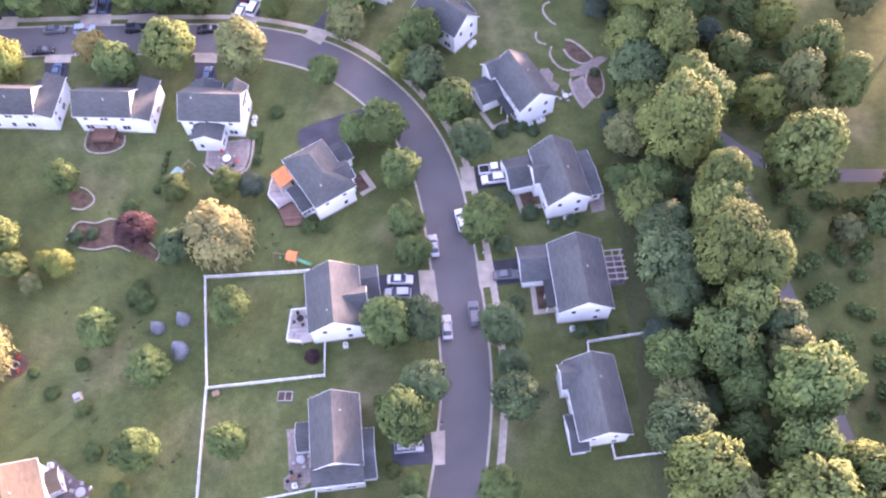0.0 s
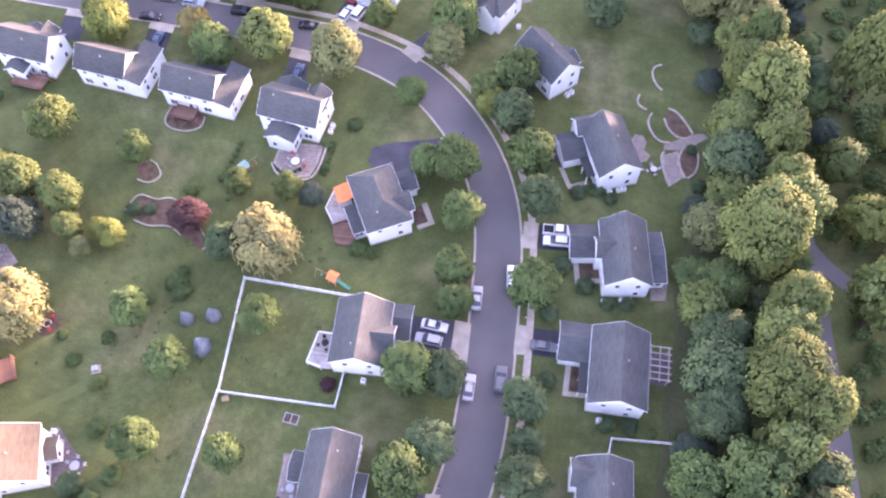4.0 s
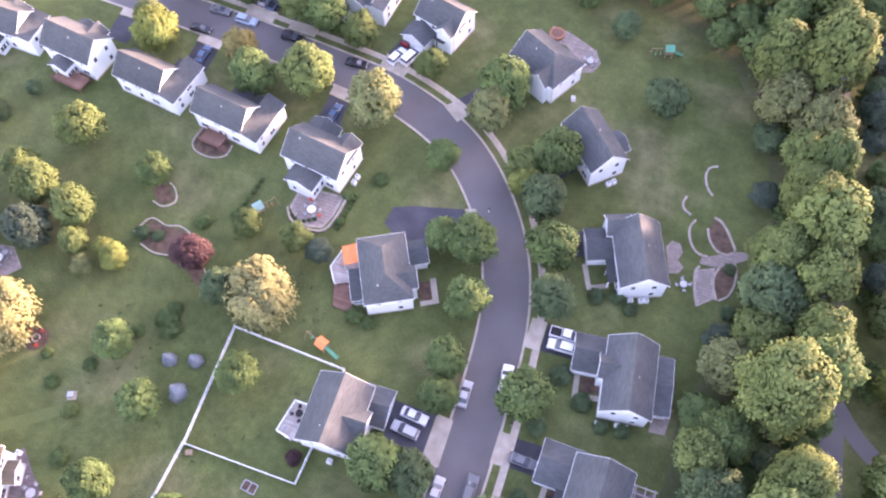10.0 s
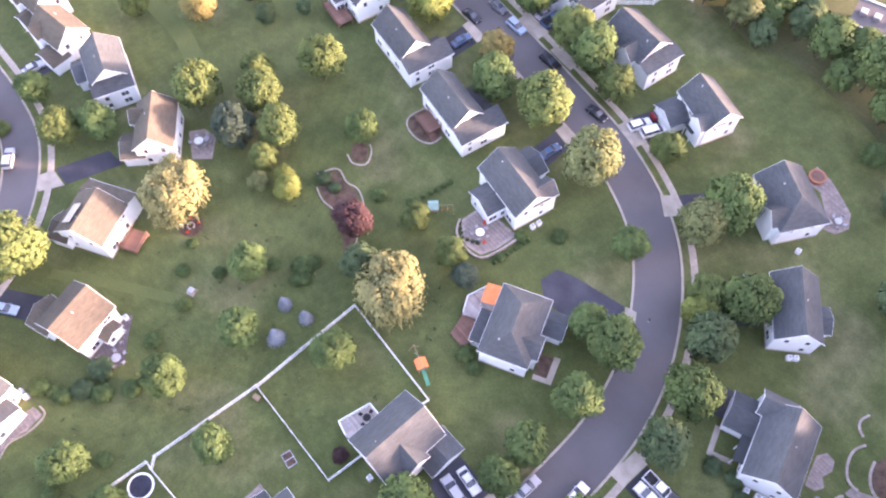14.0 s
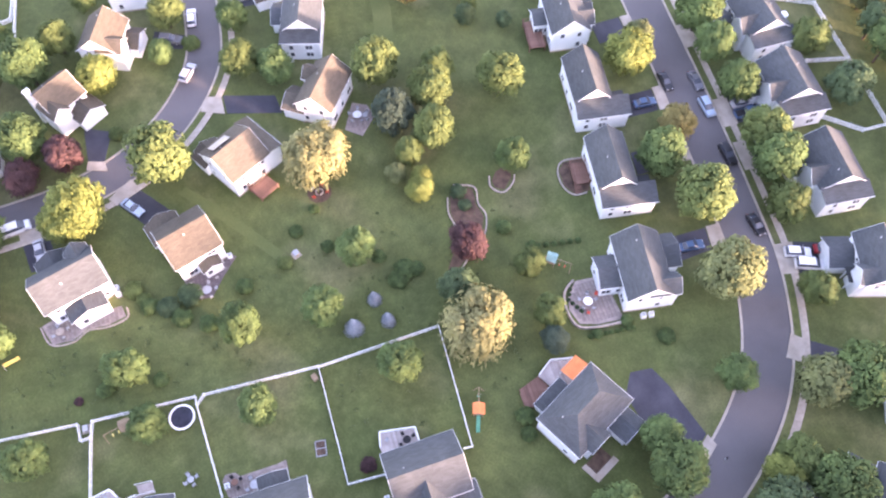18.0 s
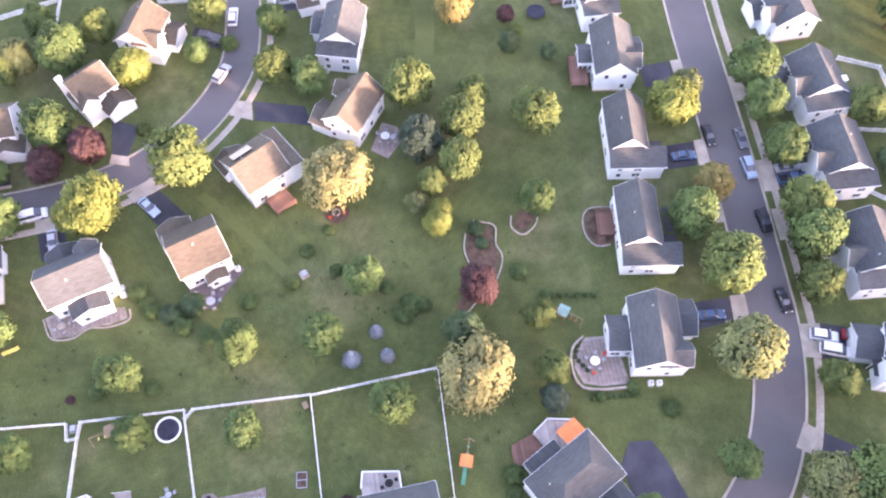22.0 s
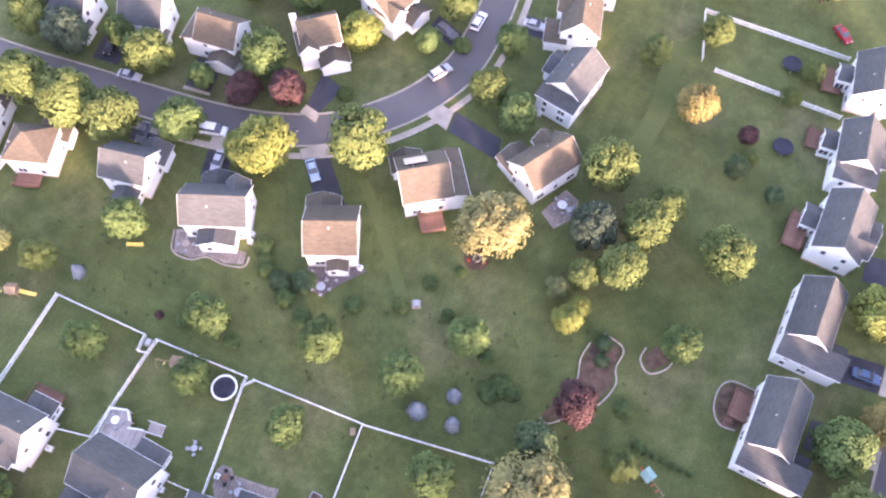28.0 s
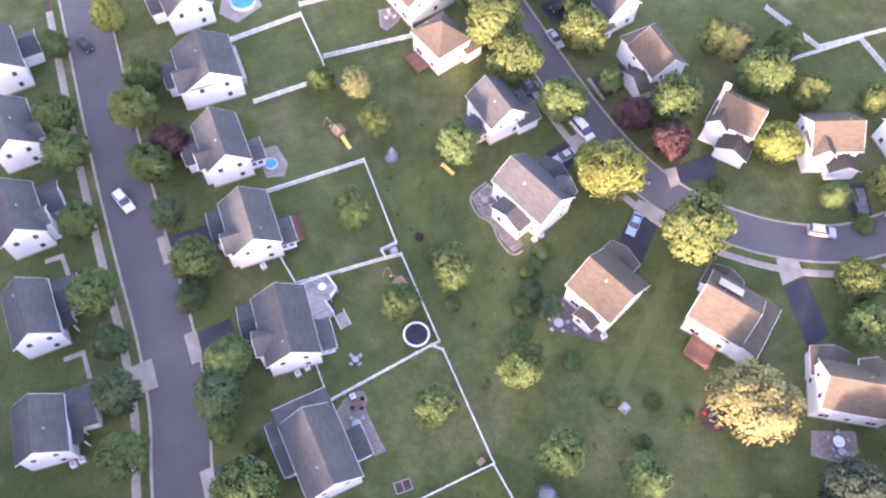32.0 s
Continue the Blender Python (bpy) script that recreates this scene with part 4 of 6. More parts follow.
def trunk_bm(rng):
    """A tapered trunk of unit height, with limbs that reach into the crown."""
    bm = bmesh.new()
    tube(bm, (0, 0, -0.02), (0.01, 0, 0.30), 0.036, 0.026, 7)
    tube(bm, (0.01, 0, 0.29), (0.0, 0.01, 0.62), 0.026, 0.012, 7)
    for k in range(6):
        a = k * 1.05 + rng.uniform(-0.3, 0.3)
        z = 0.26 + 0.05 * k
        tube(bm, (0, 0, z), (0.2 * math.cos(a), 0.2 * math.sin(a), z + 0.2), 0.014, 0.005, 5)
    return bm


TRUNKS = []
for k in range(3):
    me = bpy.data.meshes.new("trunk")
    bm = trunk_bm(random.Random(50 + k))
    bm.to_mesh(me)
    bm.free()
    me.materials.append(BARK)
    TRUNKS.append(me)

WORDS = {"g": "leafy green tree with a rounded crown", "y": "light green tree with a sunlit crown", "d": "dark green shade tree", "v": "olive-green tree with a dense crown",
         "b": "bluish-green conifer-like tree", "Y": "bright yellow-green tree", "o": "tree with bronze-orange leaves", "w": "large pale yellow weeping willow",
         "p": "purple-leaved ornamental tree", "s": "small blue spruce"}
tree_rng = random.Random(77)


def tree(x, y, r, tone, where, kind="round", tall=1.0, group="garden trees"):
    """A tree with a crown of radius r."""
    if tone == "w":
        kind = "willow"
    elif tone == "s":
        kind = "spruce"
    k = tree_rng.randrange(len(CROWNS[kind]))
    sq = tree_rng.uniform(0.92, 1.08)
    high = r * (2.15 if kind != "spruce" else 2.2) * tall
    t = thing("tree" if kind != "spruce" else "spruce_tree", WORDS[tone] + " " + where, "tree", at(x, y, 0, tree_rng.uniform(0, 360)), group)
    ob = new("trunk", TRUNKS[tree_rng.randrange(3)])
    ob.parent = t
    ob.scale = (high, high, high)
    ob = new("crown", tinted(kind, k, LEAF[tone]))
    ob.parent = t
    zc = {"round": 1.28, "tall": 1.45, "grand": 1.45, "willow": 0.92, "spruce": 1.0}[kind] * r * (tall if kind != "spruce" else 1)
    ob.location = (0, 0, zc)
    wide, rise = {"round": (1.04, 1.2), "willow": (1.04, 1.05), "spruce": (0.82, 1.25)}.get(kind, (1.04, 1.0))
    ob.scale = (r * wide * sq, r * wide / sq, r * rise * tall)
    return t


def plant(tone, where, rows, **more):
    for x, y, r in rows:
        tree(x, y, r, tone, where, **more)


plant("g", "along the street", [(32.94, 8.22, 4.5), (34.62, -8.65, 4.7), (37.54, 28.40, 3.5), (38.49, 22.09, 3.2), (37.50, 39.46, 3.9), (34.86, 50.15, 4.5), (28.96, 50.20, 3.3), (23.27, 66.37, 3.2), (51.69, 26.46, 4.4),
      (48.58, 54.10, 4.5), (43.82, 72.89, 4.6), (29.88, 85.05, 5.1), (-18.99, 71.67, 4.4), (-11.60, 91.43, 4.7), (-30.41, 92.95, 4.1), (-40.68, 92.89, 4.1), (-48.80, 93.11, 4.8)], group="street trees")
plant("g", "along the street", [(40.57, -99.96, 2.5), (44.06, -82.74, 3.7), (44.15, -74.62, 3.7), (45.43, -61.08, 3.2), (46.35, -47.46, 3.6), (48.60, -21.12, 3.5), (28.18, -85.55, 3.5), (31.98, -66.72, 3.6),
      (30.35, -46.32, 3.7), (30.77, -28.37, 3.6), (35.30, -19.42, 2.2)], group="street trees")
plant("g", "on the open lawn", [(5.50, 14.35, 3.5), (-27.51, 45.38, 3.2), (-17.03, 12.53, 3.4), (-7.68, 4.58, 3.5), (-8.63, -9.33, 3.6), (6.01, -9.15, 3.2), (3.73, -26.39, 3.1), (-6.27, -28.64, 3.4), (4.22, -45.22, 3.3),
      (-17.17, -49.49, 3.6), (-0.69, -72.77, 2.7), (39.24, 115.24, 2.4)])
plant("g", "beside the houses", [(-56.19, -41.45, 4.5), (-74.02, -39.75, 4.8), (-60.82, 7.26, 3.6), (-76.94, 1.37, 3.2), (-72.28, -14.13, 2.5), (-38.09, -49.75, 4.1), (-49.31, -51.65, 2.5), (-83.81, -45.02, 3.3), (-53.49, -71.10, 3.0)])
plant("y", "in the morning sun", [(38.37, 69.20, 3.5), (-8.56, 75.02, 5.1), (3.99, 41.32, 2.8), (-5.75, 41.14, 2.7), (-45.25, 48.91, 4.3), (-45.90, 34.70, 4.3), (-37.20, 32.80, 4.0), (-34.40, 27.20, 2.7), (-51.90, 37.80, 3.5),
      (-54.90, 25.91, 4.8), (-44.75, -17.28, 5.6), (-81.61, -11.68, 3.6), (-80.67, -33.61, 3.6), (-64.25, 0.60, 3.8), (-17.45, 92.06, 4.6), (-2.98, 89.22, 3.8), (-36.86, 112.49, 3.8), (13.60, 86.50, 3.1)])
plant("y", "near the fences", [(31.39, -78.76, 3.8), (-6.40, -60.34, 2.9), (-34.57, -69.80, 5.3), (-34.31, -61.29, 4.9), (-49.50, -62.27, 4.4), (-72.31, -51.85, 3.5), (-91.57, -28.06, 3.0), (-93.26, 38.34, 3.2), (-84.28, 28.11, 3.1),
      (-91.05, 57.97, 2.2), (-83.72, 54.78, 2.1), (-67.53, 49.66, 1.7), (-36.08, -80.24, 4.9), (-50.07, -87.81, 4.2)])
plant("d", "in the shade of the street", [(38.86, 8.34, 3.9), (38.20, -3.23, 4.0), (51.42, 44.68, 4.0), (44.16, 63.07, 4.3), (52.42, 5.92, 3.8), (53.39, -0.70, 2.9), (53.24, -7.21, 4.1), (-4.58, 27.61, 3.3), (-23.55, 113.61, 4.2), (48.69, 109.17, 3.0),
      (60.58, 92.88, 4.0), (46.33, -38.94, 2.7), (47.25, -30.29, 3.3), (32.15, -57.04, 2.9), (33.07, -41.04, 2.5), (34.17, -23.81, 3.4), (-64.50, 47.89, 2.2), (-61.43, 55.51, 1.7)], group="street trees")
plant("v", "by the bend of the street", [(28.74, 78.34, 4.2), (6.99, 72.40, 5.3), (-30.83, 23.68, 2.0), (-47.00, 79.08, 3.4), (-6.57, -69.18, 2.9), (-74.61, -48.49, 3.7)])
plant("b", "on the lawn", [(8.98, 40.27, 2.4), (-42.71, 26.33, 4.2), (-48.69, -78.94, 4.4)])
plant("Y", "beside the street", [(-42.75, 74.84, 4.6), (-25.78, 26.76, 2.5), (-28.46, 27.93, 2.1), (-37.65, -32.41, 5.1), (-36.81, -36.71, 3.5), (39.99, 65.95, 3.1), (29.74, -101.91, 3.3), (-68.36, -26.49, 3.8)])
plant("o", "beside the street", [(-24.84, 77.56, 3.6), (-74.26, 38.04, 3.7)])
plant("w", "on the back lawn", [(3.18, 28.20, 6.0), (-37.14, 10.25, 5.8)])
plant("p", "in a garden bed", [(-12.23, 31.86, 3.5), (-51.57, -34.65, 3.5), (-48.74, -42.54, 3.2), (-72.36, 48.80, 1.9), (27.71, -69.98, 3.2)])
plant("s", "on the open lawn", [(-8.01, 13.34, 1.6), (-3.53, 14.67, 1.6), (-3.78, 8.64, 2.0), (-6.66, -54.13, 1.5)])

# shrubs


def shrub(x, y, r, tone, label, h=0.8):
    ob = new("shrub", tinted("round", tree_rng.randrange(7), LEAF[tone]))
    ob.matrix_basis = at(x, y, r * h * 0.45, tree_rng.uniform(0, 360)) @ Matrix.Diagonal((r, r, r * h, 1))
    return tagged(ob, label, "shrub", "garden shrubs")


for tone, rows in (("g", [(-12.15, 20.01, 2.0), (-10.37, 18.31, 1.8), (-11.61, 22.09, 1.5), (-15.97, 16.20, 1.4), (-20.67, 8.01, 1.3), (-25.28, 3.19, 1.4), (-28.98, 7.30, 1.1), (-11.80, -14.83, 1.8), (-16.97, -7.69, 1.6), (-14.24, -19.12, 1.8), (-5.16, -33.07, 1.5),
                          (-4.20, -24.16, 1.4), (-18.07, -24.35, 1.6), (-15.14, 39.65, 1.5), (-10.07, 43.27, 1.1), (9.22, 48.29, 1.0), (19.05, 31.59, 1.6), (22.09, 31.15, 1.4), (8.41, 53.99, 1.2), (13.05, 59.37, 1.6)]),
                   ("d", [(19.97, 16.66, 0.9), (55.99, 11.37, 1.6), (55.21, 23.56, 1.8), (56.81, 33.27, 2.0), (61.23, 29.82, 1.8), (58.45, 49.48, 1.6), (62.12, 50.58, 1.6), (64.74, 49.00, 1.4), (69.98, 5.35, 1.5), (66.30, 5.22, 1.5), (68.66, 27.46, 1.4), (65.27, 26.95, 1.4),
                          (-18.15, -17.20, 2.2), (-16.93, -21.18, 2.0), (26.34, 46.11, 1.4), (81.23, 53.97, 1.6), (79.92, 62.61, 1.2), (-24.74, 33.90, 1.6), (-21.76, 34.26, 1.3)]),
                   ("p", [(19.34, 5.21, 1.4), (-4.5, -37.6, 0.8), (32.24, -45.76, 1.2)]),
                   ("y", [(30.42, -3.95, 1.1), (31.87, -15.79, 1.3), (-19.49, -0.07, 1.4), (-56.63, -25.58, 1.6), (-75.19, -8.28, 2.0), (-21.98, -26.56, 1.7), (-19.82, -25.05, 1.3), (70.49, 4.43, 0.8), (73.80, 4.66, 0.8), (77.30, 4.88, 0.8)])):
    for x, y, r in rows:
        shrub(x, y, r, tone, {"g": "low green shrub on the lawn", "d": "dark green clipped shrub by a house", "p": "small purple-leaved shrub on the grass", "y": "yellow-green garden shrub beside the lawn"}[tone])
for k in range(9):
    shrub(9.3 + k * 0.07, 47.0 + k * 0.95, 0.48, "g", "clipped shrub of a short garden row", 1.1)
for k in range(7):
    shrub(-10.0 + k * 0.2, 43.0 + k * 1.47, 0.6, "g", "low shrub of a hedge row behind the lawn", 0.8)
for k in range(7):
    shrub(-0.9 + k * 0.88, 47.3 - 0.5 * (3 - abs(k - 3)), 0.42, "d", "clipped shrub inside a terrace wall", 1.0)

# the woods along the eastern side and behind the northern row
wood_rng = random.Random(5)


def north_edge(x):
    return float(np.interp(x, [-88, -12, -0, 12, 33, 41, 57, 71, 81], [129, 120, 116, 121, 121, 118, 117, 107, 101]))


WOOD = []


def woods(n, x0, x1, y0, y1, rmin, rmax, tones, clear, tall=1.6, far=None):
    for _ in range(n * 12):
        if n <= 0:
            return
        x, y, r = wood_rng.uniform(x0, x1), wood_rng.uniform(y0, y1), wood_rng.uniform(rmin, rmax)
        if clear(x, y, r) or any((x - a) ** 2 + (y - b) ** 2 < (0.62 * (r + c)) ** 2 for a, b, c in WOOD):
            continue
        WOOD.append((x, y, r))
        rise = tall * (0.62 if 78 < x < 90 and y < 100 else 1.0)
        if far is not None:
            far.append((x, y, r, wood_rng.choice(tones), tall * wood_rng.uniform(0.85, 1.15)))
            n -= 1
            continue
        tree(x, y, r, wood_rng.choice(tones), "in the woods", "tall", rise * wood_rng.uniform(0.85, 1.15), "trees of the woods")
        n -= 1


def lane_x(y):
    return float(np.interp(y, [-54, -0, 37, 66, 92, 122, 175], [108.6, 104.5, 101.4, 97.8, 95.9, 92.1, 87.6]))


def not_wood(x, y, r):
    lane = abs(x - lane_x(y)) < 1.9 + r * 0.75
    glade = (x - 110) ** 2 + (y - 102) ** 2 < (7 + 0.7 * r) ** 2 or (x > 106 and abs(y - 40) < 1 + r * 0.7)
    edge = x - r * 0.85 < float(np.interp(y, [-50, -17, 3, 22, 46, 56, 68, 95, 115, 136], [73.8, 72.3, 75.0, 75.9, 77.0, 79.9, 81.4, 77.2, 65.4, 45.8]))
    return lane or glade or edge


for x, y, r, tone, tall in ((88.51, 37.88, 6.9, "y", 1.4), (93.44, 25.66, 4.7, "y", 1.7), (90.57, 12.41, 6.2, "y", 1.5), (95.17, 8.26, 5.0, "y", 1.7), (83.33, 20.72, 4.9, "d", 1.0), (85.89, 63.35, 5.2, "y", 1.2), (88.95, 76.21, 5.5, "y", 1.2), (83.72, 30.28, 4.4, "g", 1.1), (82.40, 7.52, 4.7, "d", 1.1)):
    WOOD.append((x, y, r))
    tree(x, y, r, tone, "at the wood's edge", "grand", tall, "trees of the woods")
woods(120, 72, 112, -95, 140, 3.8, 6.2, "ggyyyvd", lambda x, y, r: not_wood(x, y, r) or x > lane_x(y))
woods(22, 96, 150, -95, 140, 3.8, 6.0, "gyyv", not_wood)
woods(60, 76, 104, -60, 140, 2.6, 4.2, "gdgyb", not_wood, 1.0)
FAR = []
woods(20, 103, 150, -60, 140, 3.2, 5.4, "gyyvYg", not_wood, 1.0, FAR)
woods(26, 150, 175, -60, 160, 5.0, 7.5, "gdyv", lambda x, y, r: False, 1.25, FAR)
woods(85, -16, 82, 106, 150, 3.0, 5.4, "gdgvg", lambda x, y, r: y - 0.8 * r < north_edge(x) or abs(x - 86) < 3 + r or (11 - r < x < 42 + r and 133.5 < y < 152), 1.0, FAR)
woods(20, -80, -16, 116, 140, 3.2, 5.0, "gdgv", lambda x, y, r: y - r < 121, 1.0, FAR)
woods(14, -118, -110, -100, 60, 3.0, 4.4, "gyv", lambda x, y, r: False, 1.0, FAR)


def far_woods():
    """All the trees beyond the lane and behind the rows, one mesh of trunks and leaf clumps for each leaf colour."""
    base = [crown_mesh(500 + k, "tall", 2600) for k in range(4)]
    shapes = []
    for me in base:
        co = np.empty(len(me.vertices) * 3)
        me.vertices.foreach_get("co", co)
        co = co.reshape(-1, 3)
        out = co + (0, 0, 0.25)
        shapes.append((co, [tuple(p.vertices) for p in me.polygons], out / np.linalg.norm(out, axis=1)[:, None]))
    for tone in "gydvY":
        verts, faces, lean, first = [], [], [], 0
        for k, (x, y, r, mine, tall) in enumerate(FAR):
            if mine != tone:
                continue
            co, polys, out = shapes[k % 4]
            a = k * 1.7
            turned = np.column_stack((co[:, 0] * math.cos(a) - co[:, 1] * math.sin(a), co[:, 0] * math.sin(a) + co[:, 1] * math.cos(a), co[:, 2] * tall)) * r + (x, y, 1.45 * r * tall)
            verts.extend(map(tuple, turned))
            faces.extend(tuple(i + first for i in p) for p in polys)
            lean.append(np.column_stack((out[:, 0] * math.cos(a) - out[:, 1] * math.sin(a), out[:, 0] * math.sin(a) + out[:, 1] * math.cos(a), out[:, 2])))
            first += len(co)
        me = bpy.data.meshes.new("far_woods")
        me.from_pydata(verts, [], faces)
        me.materials.append(LEAF[tone])
        me.polygons.foreach_set("use_smooth", [True] * len(faces))
        me.normals_split_custom_set_from_vertices(np.concatenate(lean))
        tagged(new("far_woods", me), "dense leafy woods beyond the lane and gardens", "woods", kind="stuff")
    bush, verts, faces, first = crown_mesh(600, "round", 420), [], [], 0
    co = np.empty(len(bush.vertices) * 3)
    bush.vertices.foreach_get("co", co)
    co, polys = co.reshape(-1, 3), [tuple(p.vertices) for p in bush.polygons]
    rng = random.Random(8)
    for k in range(420):
        x, y, r = rng.uniform(80, 122), rng.uniform(-50, 135), rng.uniform(1.2, 2.4)
        if abs(x - lane_x(y)) < 2.2 + r or x < float(np.interp(y, [0, 56, 82, 97, 136], [77.1, 84.7, 85.3, 82.4, 64.6])) or (x > 104 and abs(y - 38) < 4):
            continue
        a = k * 1.3
        turned = np.column_stack((co[:, 0] * math.cos(a) - co[:, 1] * math.sin(a), co[:, 0] * math.sin(a) + co[:, 1] * math.cos(a), co[:, 2] * 0.8)) * r + (x, y, 0.5 * r)
        verts.extend(map(tuple, turned))
        faces.extend(tuple(i + first for i in p) for p in polys)
        first += len(co)
    me = bpy.data.meshes.new("undergrowth")
    me.from_pydata(verts, [], faces)
    me.materials.append(LEAF["g"])
    tagged(new("undergrowth", me), "green bushes under the trees of the woods", "undergrowth", kind="stuff")
    bm = bmesh.new()
    for x, y, r, tone, tall in FAR:
        tube(bm, (x, y, -0.05), (x + 0.1, y, 1.3 * r * tall), 0.26, 0.12, 6)
    tagged(part("far_trunks", bm, BARK), "dark trunks of the far woods", "woods", kind="stuff")


far_woods()

# coarse tufts and weeds in the rough grass along the fences
weed_rng = random.Random(21)
verts, faces = [], []
for _ in range(240):
    if weed_rng.random() < 0.55:
        x, y = weed_rng.uniform(-21, -2.0), weed_rng.uniform(-65, 21)
    else:
        x, y = weed_rng.uniform(-32, 17), weed_rng.uniform(-1, 44)
    if abs(x - 0.3) < 0.8 or abs(y - 22) < 0.6 or (x < -15 and -48 < y < -6):
        continue
    s, n = weed_rng.uniform(0.18, 0.6), weed_rng.randint(7, 14)
    for _ in range(n):
        px, py, a, h = x + weed_rng.gauss(0, s * 0.7), y + weed_rng.gauss(0, s * 0.7), weed_rng.uniform(0, 6.28), weed_rng.uniform(0.08, 0.25)
        k, w = len(verts), weed_rng.uniform(0.10, 0.26)
        verts.extend([(px - w * math.cos(a), py - w * math.sin(a), 0.0), (px + w * math.cos(a), py + w * math.sin(a), 0.0), (px + 0.6 * w * math.sin(a), py - 0.6 * w * math.cos(a), h)])
        faces.append((k, k + 1, k + 2))
me = bpy.data.meshes.new("grass_tufts")
me.from_pydata(verts, [], faces)
me.materials.append(TUFT)
tagged(new("grass_tufts", me), "coarse tufts and weeds in the rough lawn", "grass", kind="stuff")
tagged(part("woodland_floor", slab([(78.59, -70.42), (73.80, -25.45), (73.36, -12.29), (75.28, 0.20), (75.34, 11.09), (77.25, 22.12), (76.86, 33.36), (80.25, 44.73), (83.70, 56.30), (86.43, 70.11), (84.34, 82.37), (80.24, 94.99), (72.11, 109.15), (57.40, 118.17), (41.13, 120.64), (30.90, 123.00), (14.33, 124.33), (6.08, 121.39), (-10.48, 123.34), (-11.74, 164.87), (64.86, 205.10), (81.41, 203.80), (88.47, 152.54), (90.11, 121.78), (93.92, 91.56), (95.89, 65.97), (99.58, 36.80), (102.66, -0.16), (111.26, -74.08)], -0.05, 0.015), WOODLAND), "dark leaf-littered floor under the woods", "woodland", kind="structure")


# ---- fences ----
def fence_panel(L):
    """One panel: narrow pickets between a lower rail and a wider top rail."""
    bm = boxes((0.05, L - 0.05, -0.03, 0.03, 0.12, 0.24), (0.05, L - 0.05, -0.045, 0.045, 1.10, 1.22))
    n = max(4, round(L / 0.2))
    for k in range(n):
        x = 0.08 + (L - 0.16) * (k + 0.5) / n
        box(bm, x - 0.062, x + 0.062, -0.012, 0.012, 0.238, 1.102)
    return bm


def fence(points, label="white vinyl picket fence round a back garden", mat=None):
    """A run of posts and panels from corner to corner."""
    mat = mat or TRIM
    f = thing("fence", label, "fence", at(points[0][0], points[0][1]))
    o = Vector(points[0])
    post = shared(("fence_post", mat.name), lambda: boxes((-0.075, 0.075, -0.075, 0.075, -0.05, 1.28), (-0.1, 0.1, -0.1, 0.1, 1.27, 1.34)), mat)
    for a, b in zip(points, points[1:]):
        a, b = Vector(a) - o, Vector(b) - o
        d = b - a
        n = max(1, round(d.length / 2.4))
        turn = math.degrees(math.atan2(d.y, d.x))
        L = d.length / n
        me = shared(("fence_panel", mat.name, round(L, 2)), lambda: fence_panel(L), mat)
        for k in range(n):
            p = a + d * (k / n)
            place("post", post, f, at(p.x, p.y, 0, turn))
            tagged(place("panel", me, f, at(p.x, p.y, 0, turn)), kind="stuff")
        place("post", post, f, at(b.x, b.y, 0, turn))
    return f


fence([(21.29, 20.51), (21.39, 21.81), (0.05, 22.64), (1.27, 1.30), (21.36, 1.48), (21.60, 7.68)])
fence([(1.17, 1.29), (0.47, -17.72), (1.90, -19.15), (0.40, -19.13), (-0.35, -35.66)], "long white vinyl fence between the gardens and the lawn")
fence([(1.90, -19.15), (19.56, -17.44), (20.25, -15.10)])
fence([(19.56, -17.44), (19.25, -24.49)])
fence([(-0.35, -35.66), (2.22, -36.14), (2.37, -37.76), (-0.48, -37.98), (-1.86, -55.33), (16.07, -56.19)])
fence([(2.22, -36.14), (17.30, -37.77), (17.57, -35.65)])
fence([(17.30, -37.77), (18.07, -44.49)])
fence([(15.25, -90.59), (-3.68, -91.60), (-3.35, -79.71), (-2.74, -75.16), (11.48, -75.22)])
fence([(-3.95, -80.01), (-21.76, -78.00), (-22.31, -72.16)])
fence([(-21.76, -78.00), (-22.61, -82.05)])
fence([(-4.30, -94.10), (-14.54, -93.23), (-22.54, -92.55)])
fence([(-5.72, -107.41), (-10.06, -106.54), (-19.44, -105.37)])
fence([(-5.38, -118.51), (-5.01, -109.28), (-4.49, -102.08)])
fence([(6.26, -108.49), (1.73, -107.73)])
fence([(79.39, 3.57), (67.16, 2.83), (66.60, -1.67)])
fence([(83.63, -17.20), (67.91, -17.57), (67.83, -15.42)])
fence([(-51.61, 113.90), (-47.87, 121.37), (-32.06, 120.50), (-15.08, 119.44), (-10.40, 121.20)])
fence([(-34.52, 109.73), (-32.06, 120.50)])
fence([(-20.52, 107.84), (-15.18, 114.09), (-15.08, 119.44)])
fence([(-100.96, 35.44), (-98.47, 64.83)])
fence([(-86.68, 40.23), (-83.83, 65.05)])
fence([(-100.96, 35.44), (-88.49, 37.38)])
fence([(-89.26, -56.48), (-92.70, -43.78), (-108.52, -41.90)], "white fence between far back gardens")
fence([(-82.77, -43.64), (-101.84, -42.24), (-101.24, -28.97)], "white fence between far back gardens")


# ---- vehicles ----
PAINT = {}


def paint(tone):
    if tone not in PAINT:
        c = {"white": (0.72, 0.73, 0.74), "silver": (0.42, 0.43, 0.45), "black": (0.02, 0.021, 0.024), "grey": (0.13, 0.135, 0.145), "blue": (0.05, 0.11, 0.20), "red": (0.32, 0.02, 0.025), "sky": (0.30, 0.40, 0.50)}[tone]
        PAINT[tone] = material(tone + "_paint", tuple(0.92 * v for v in c), c, 0.5, 3.0, 0.28, spec=0.5)
    return PAINT[tone]


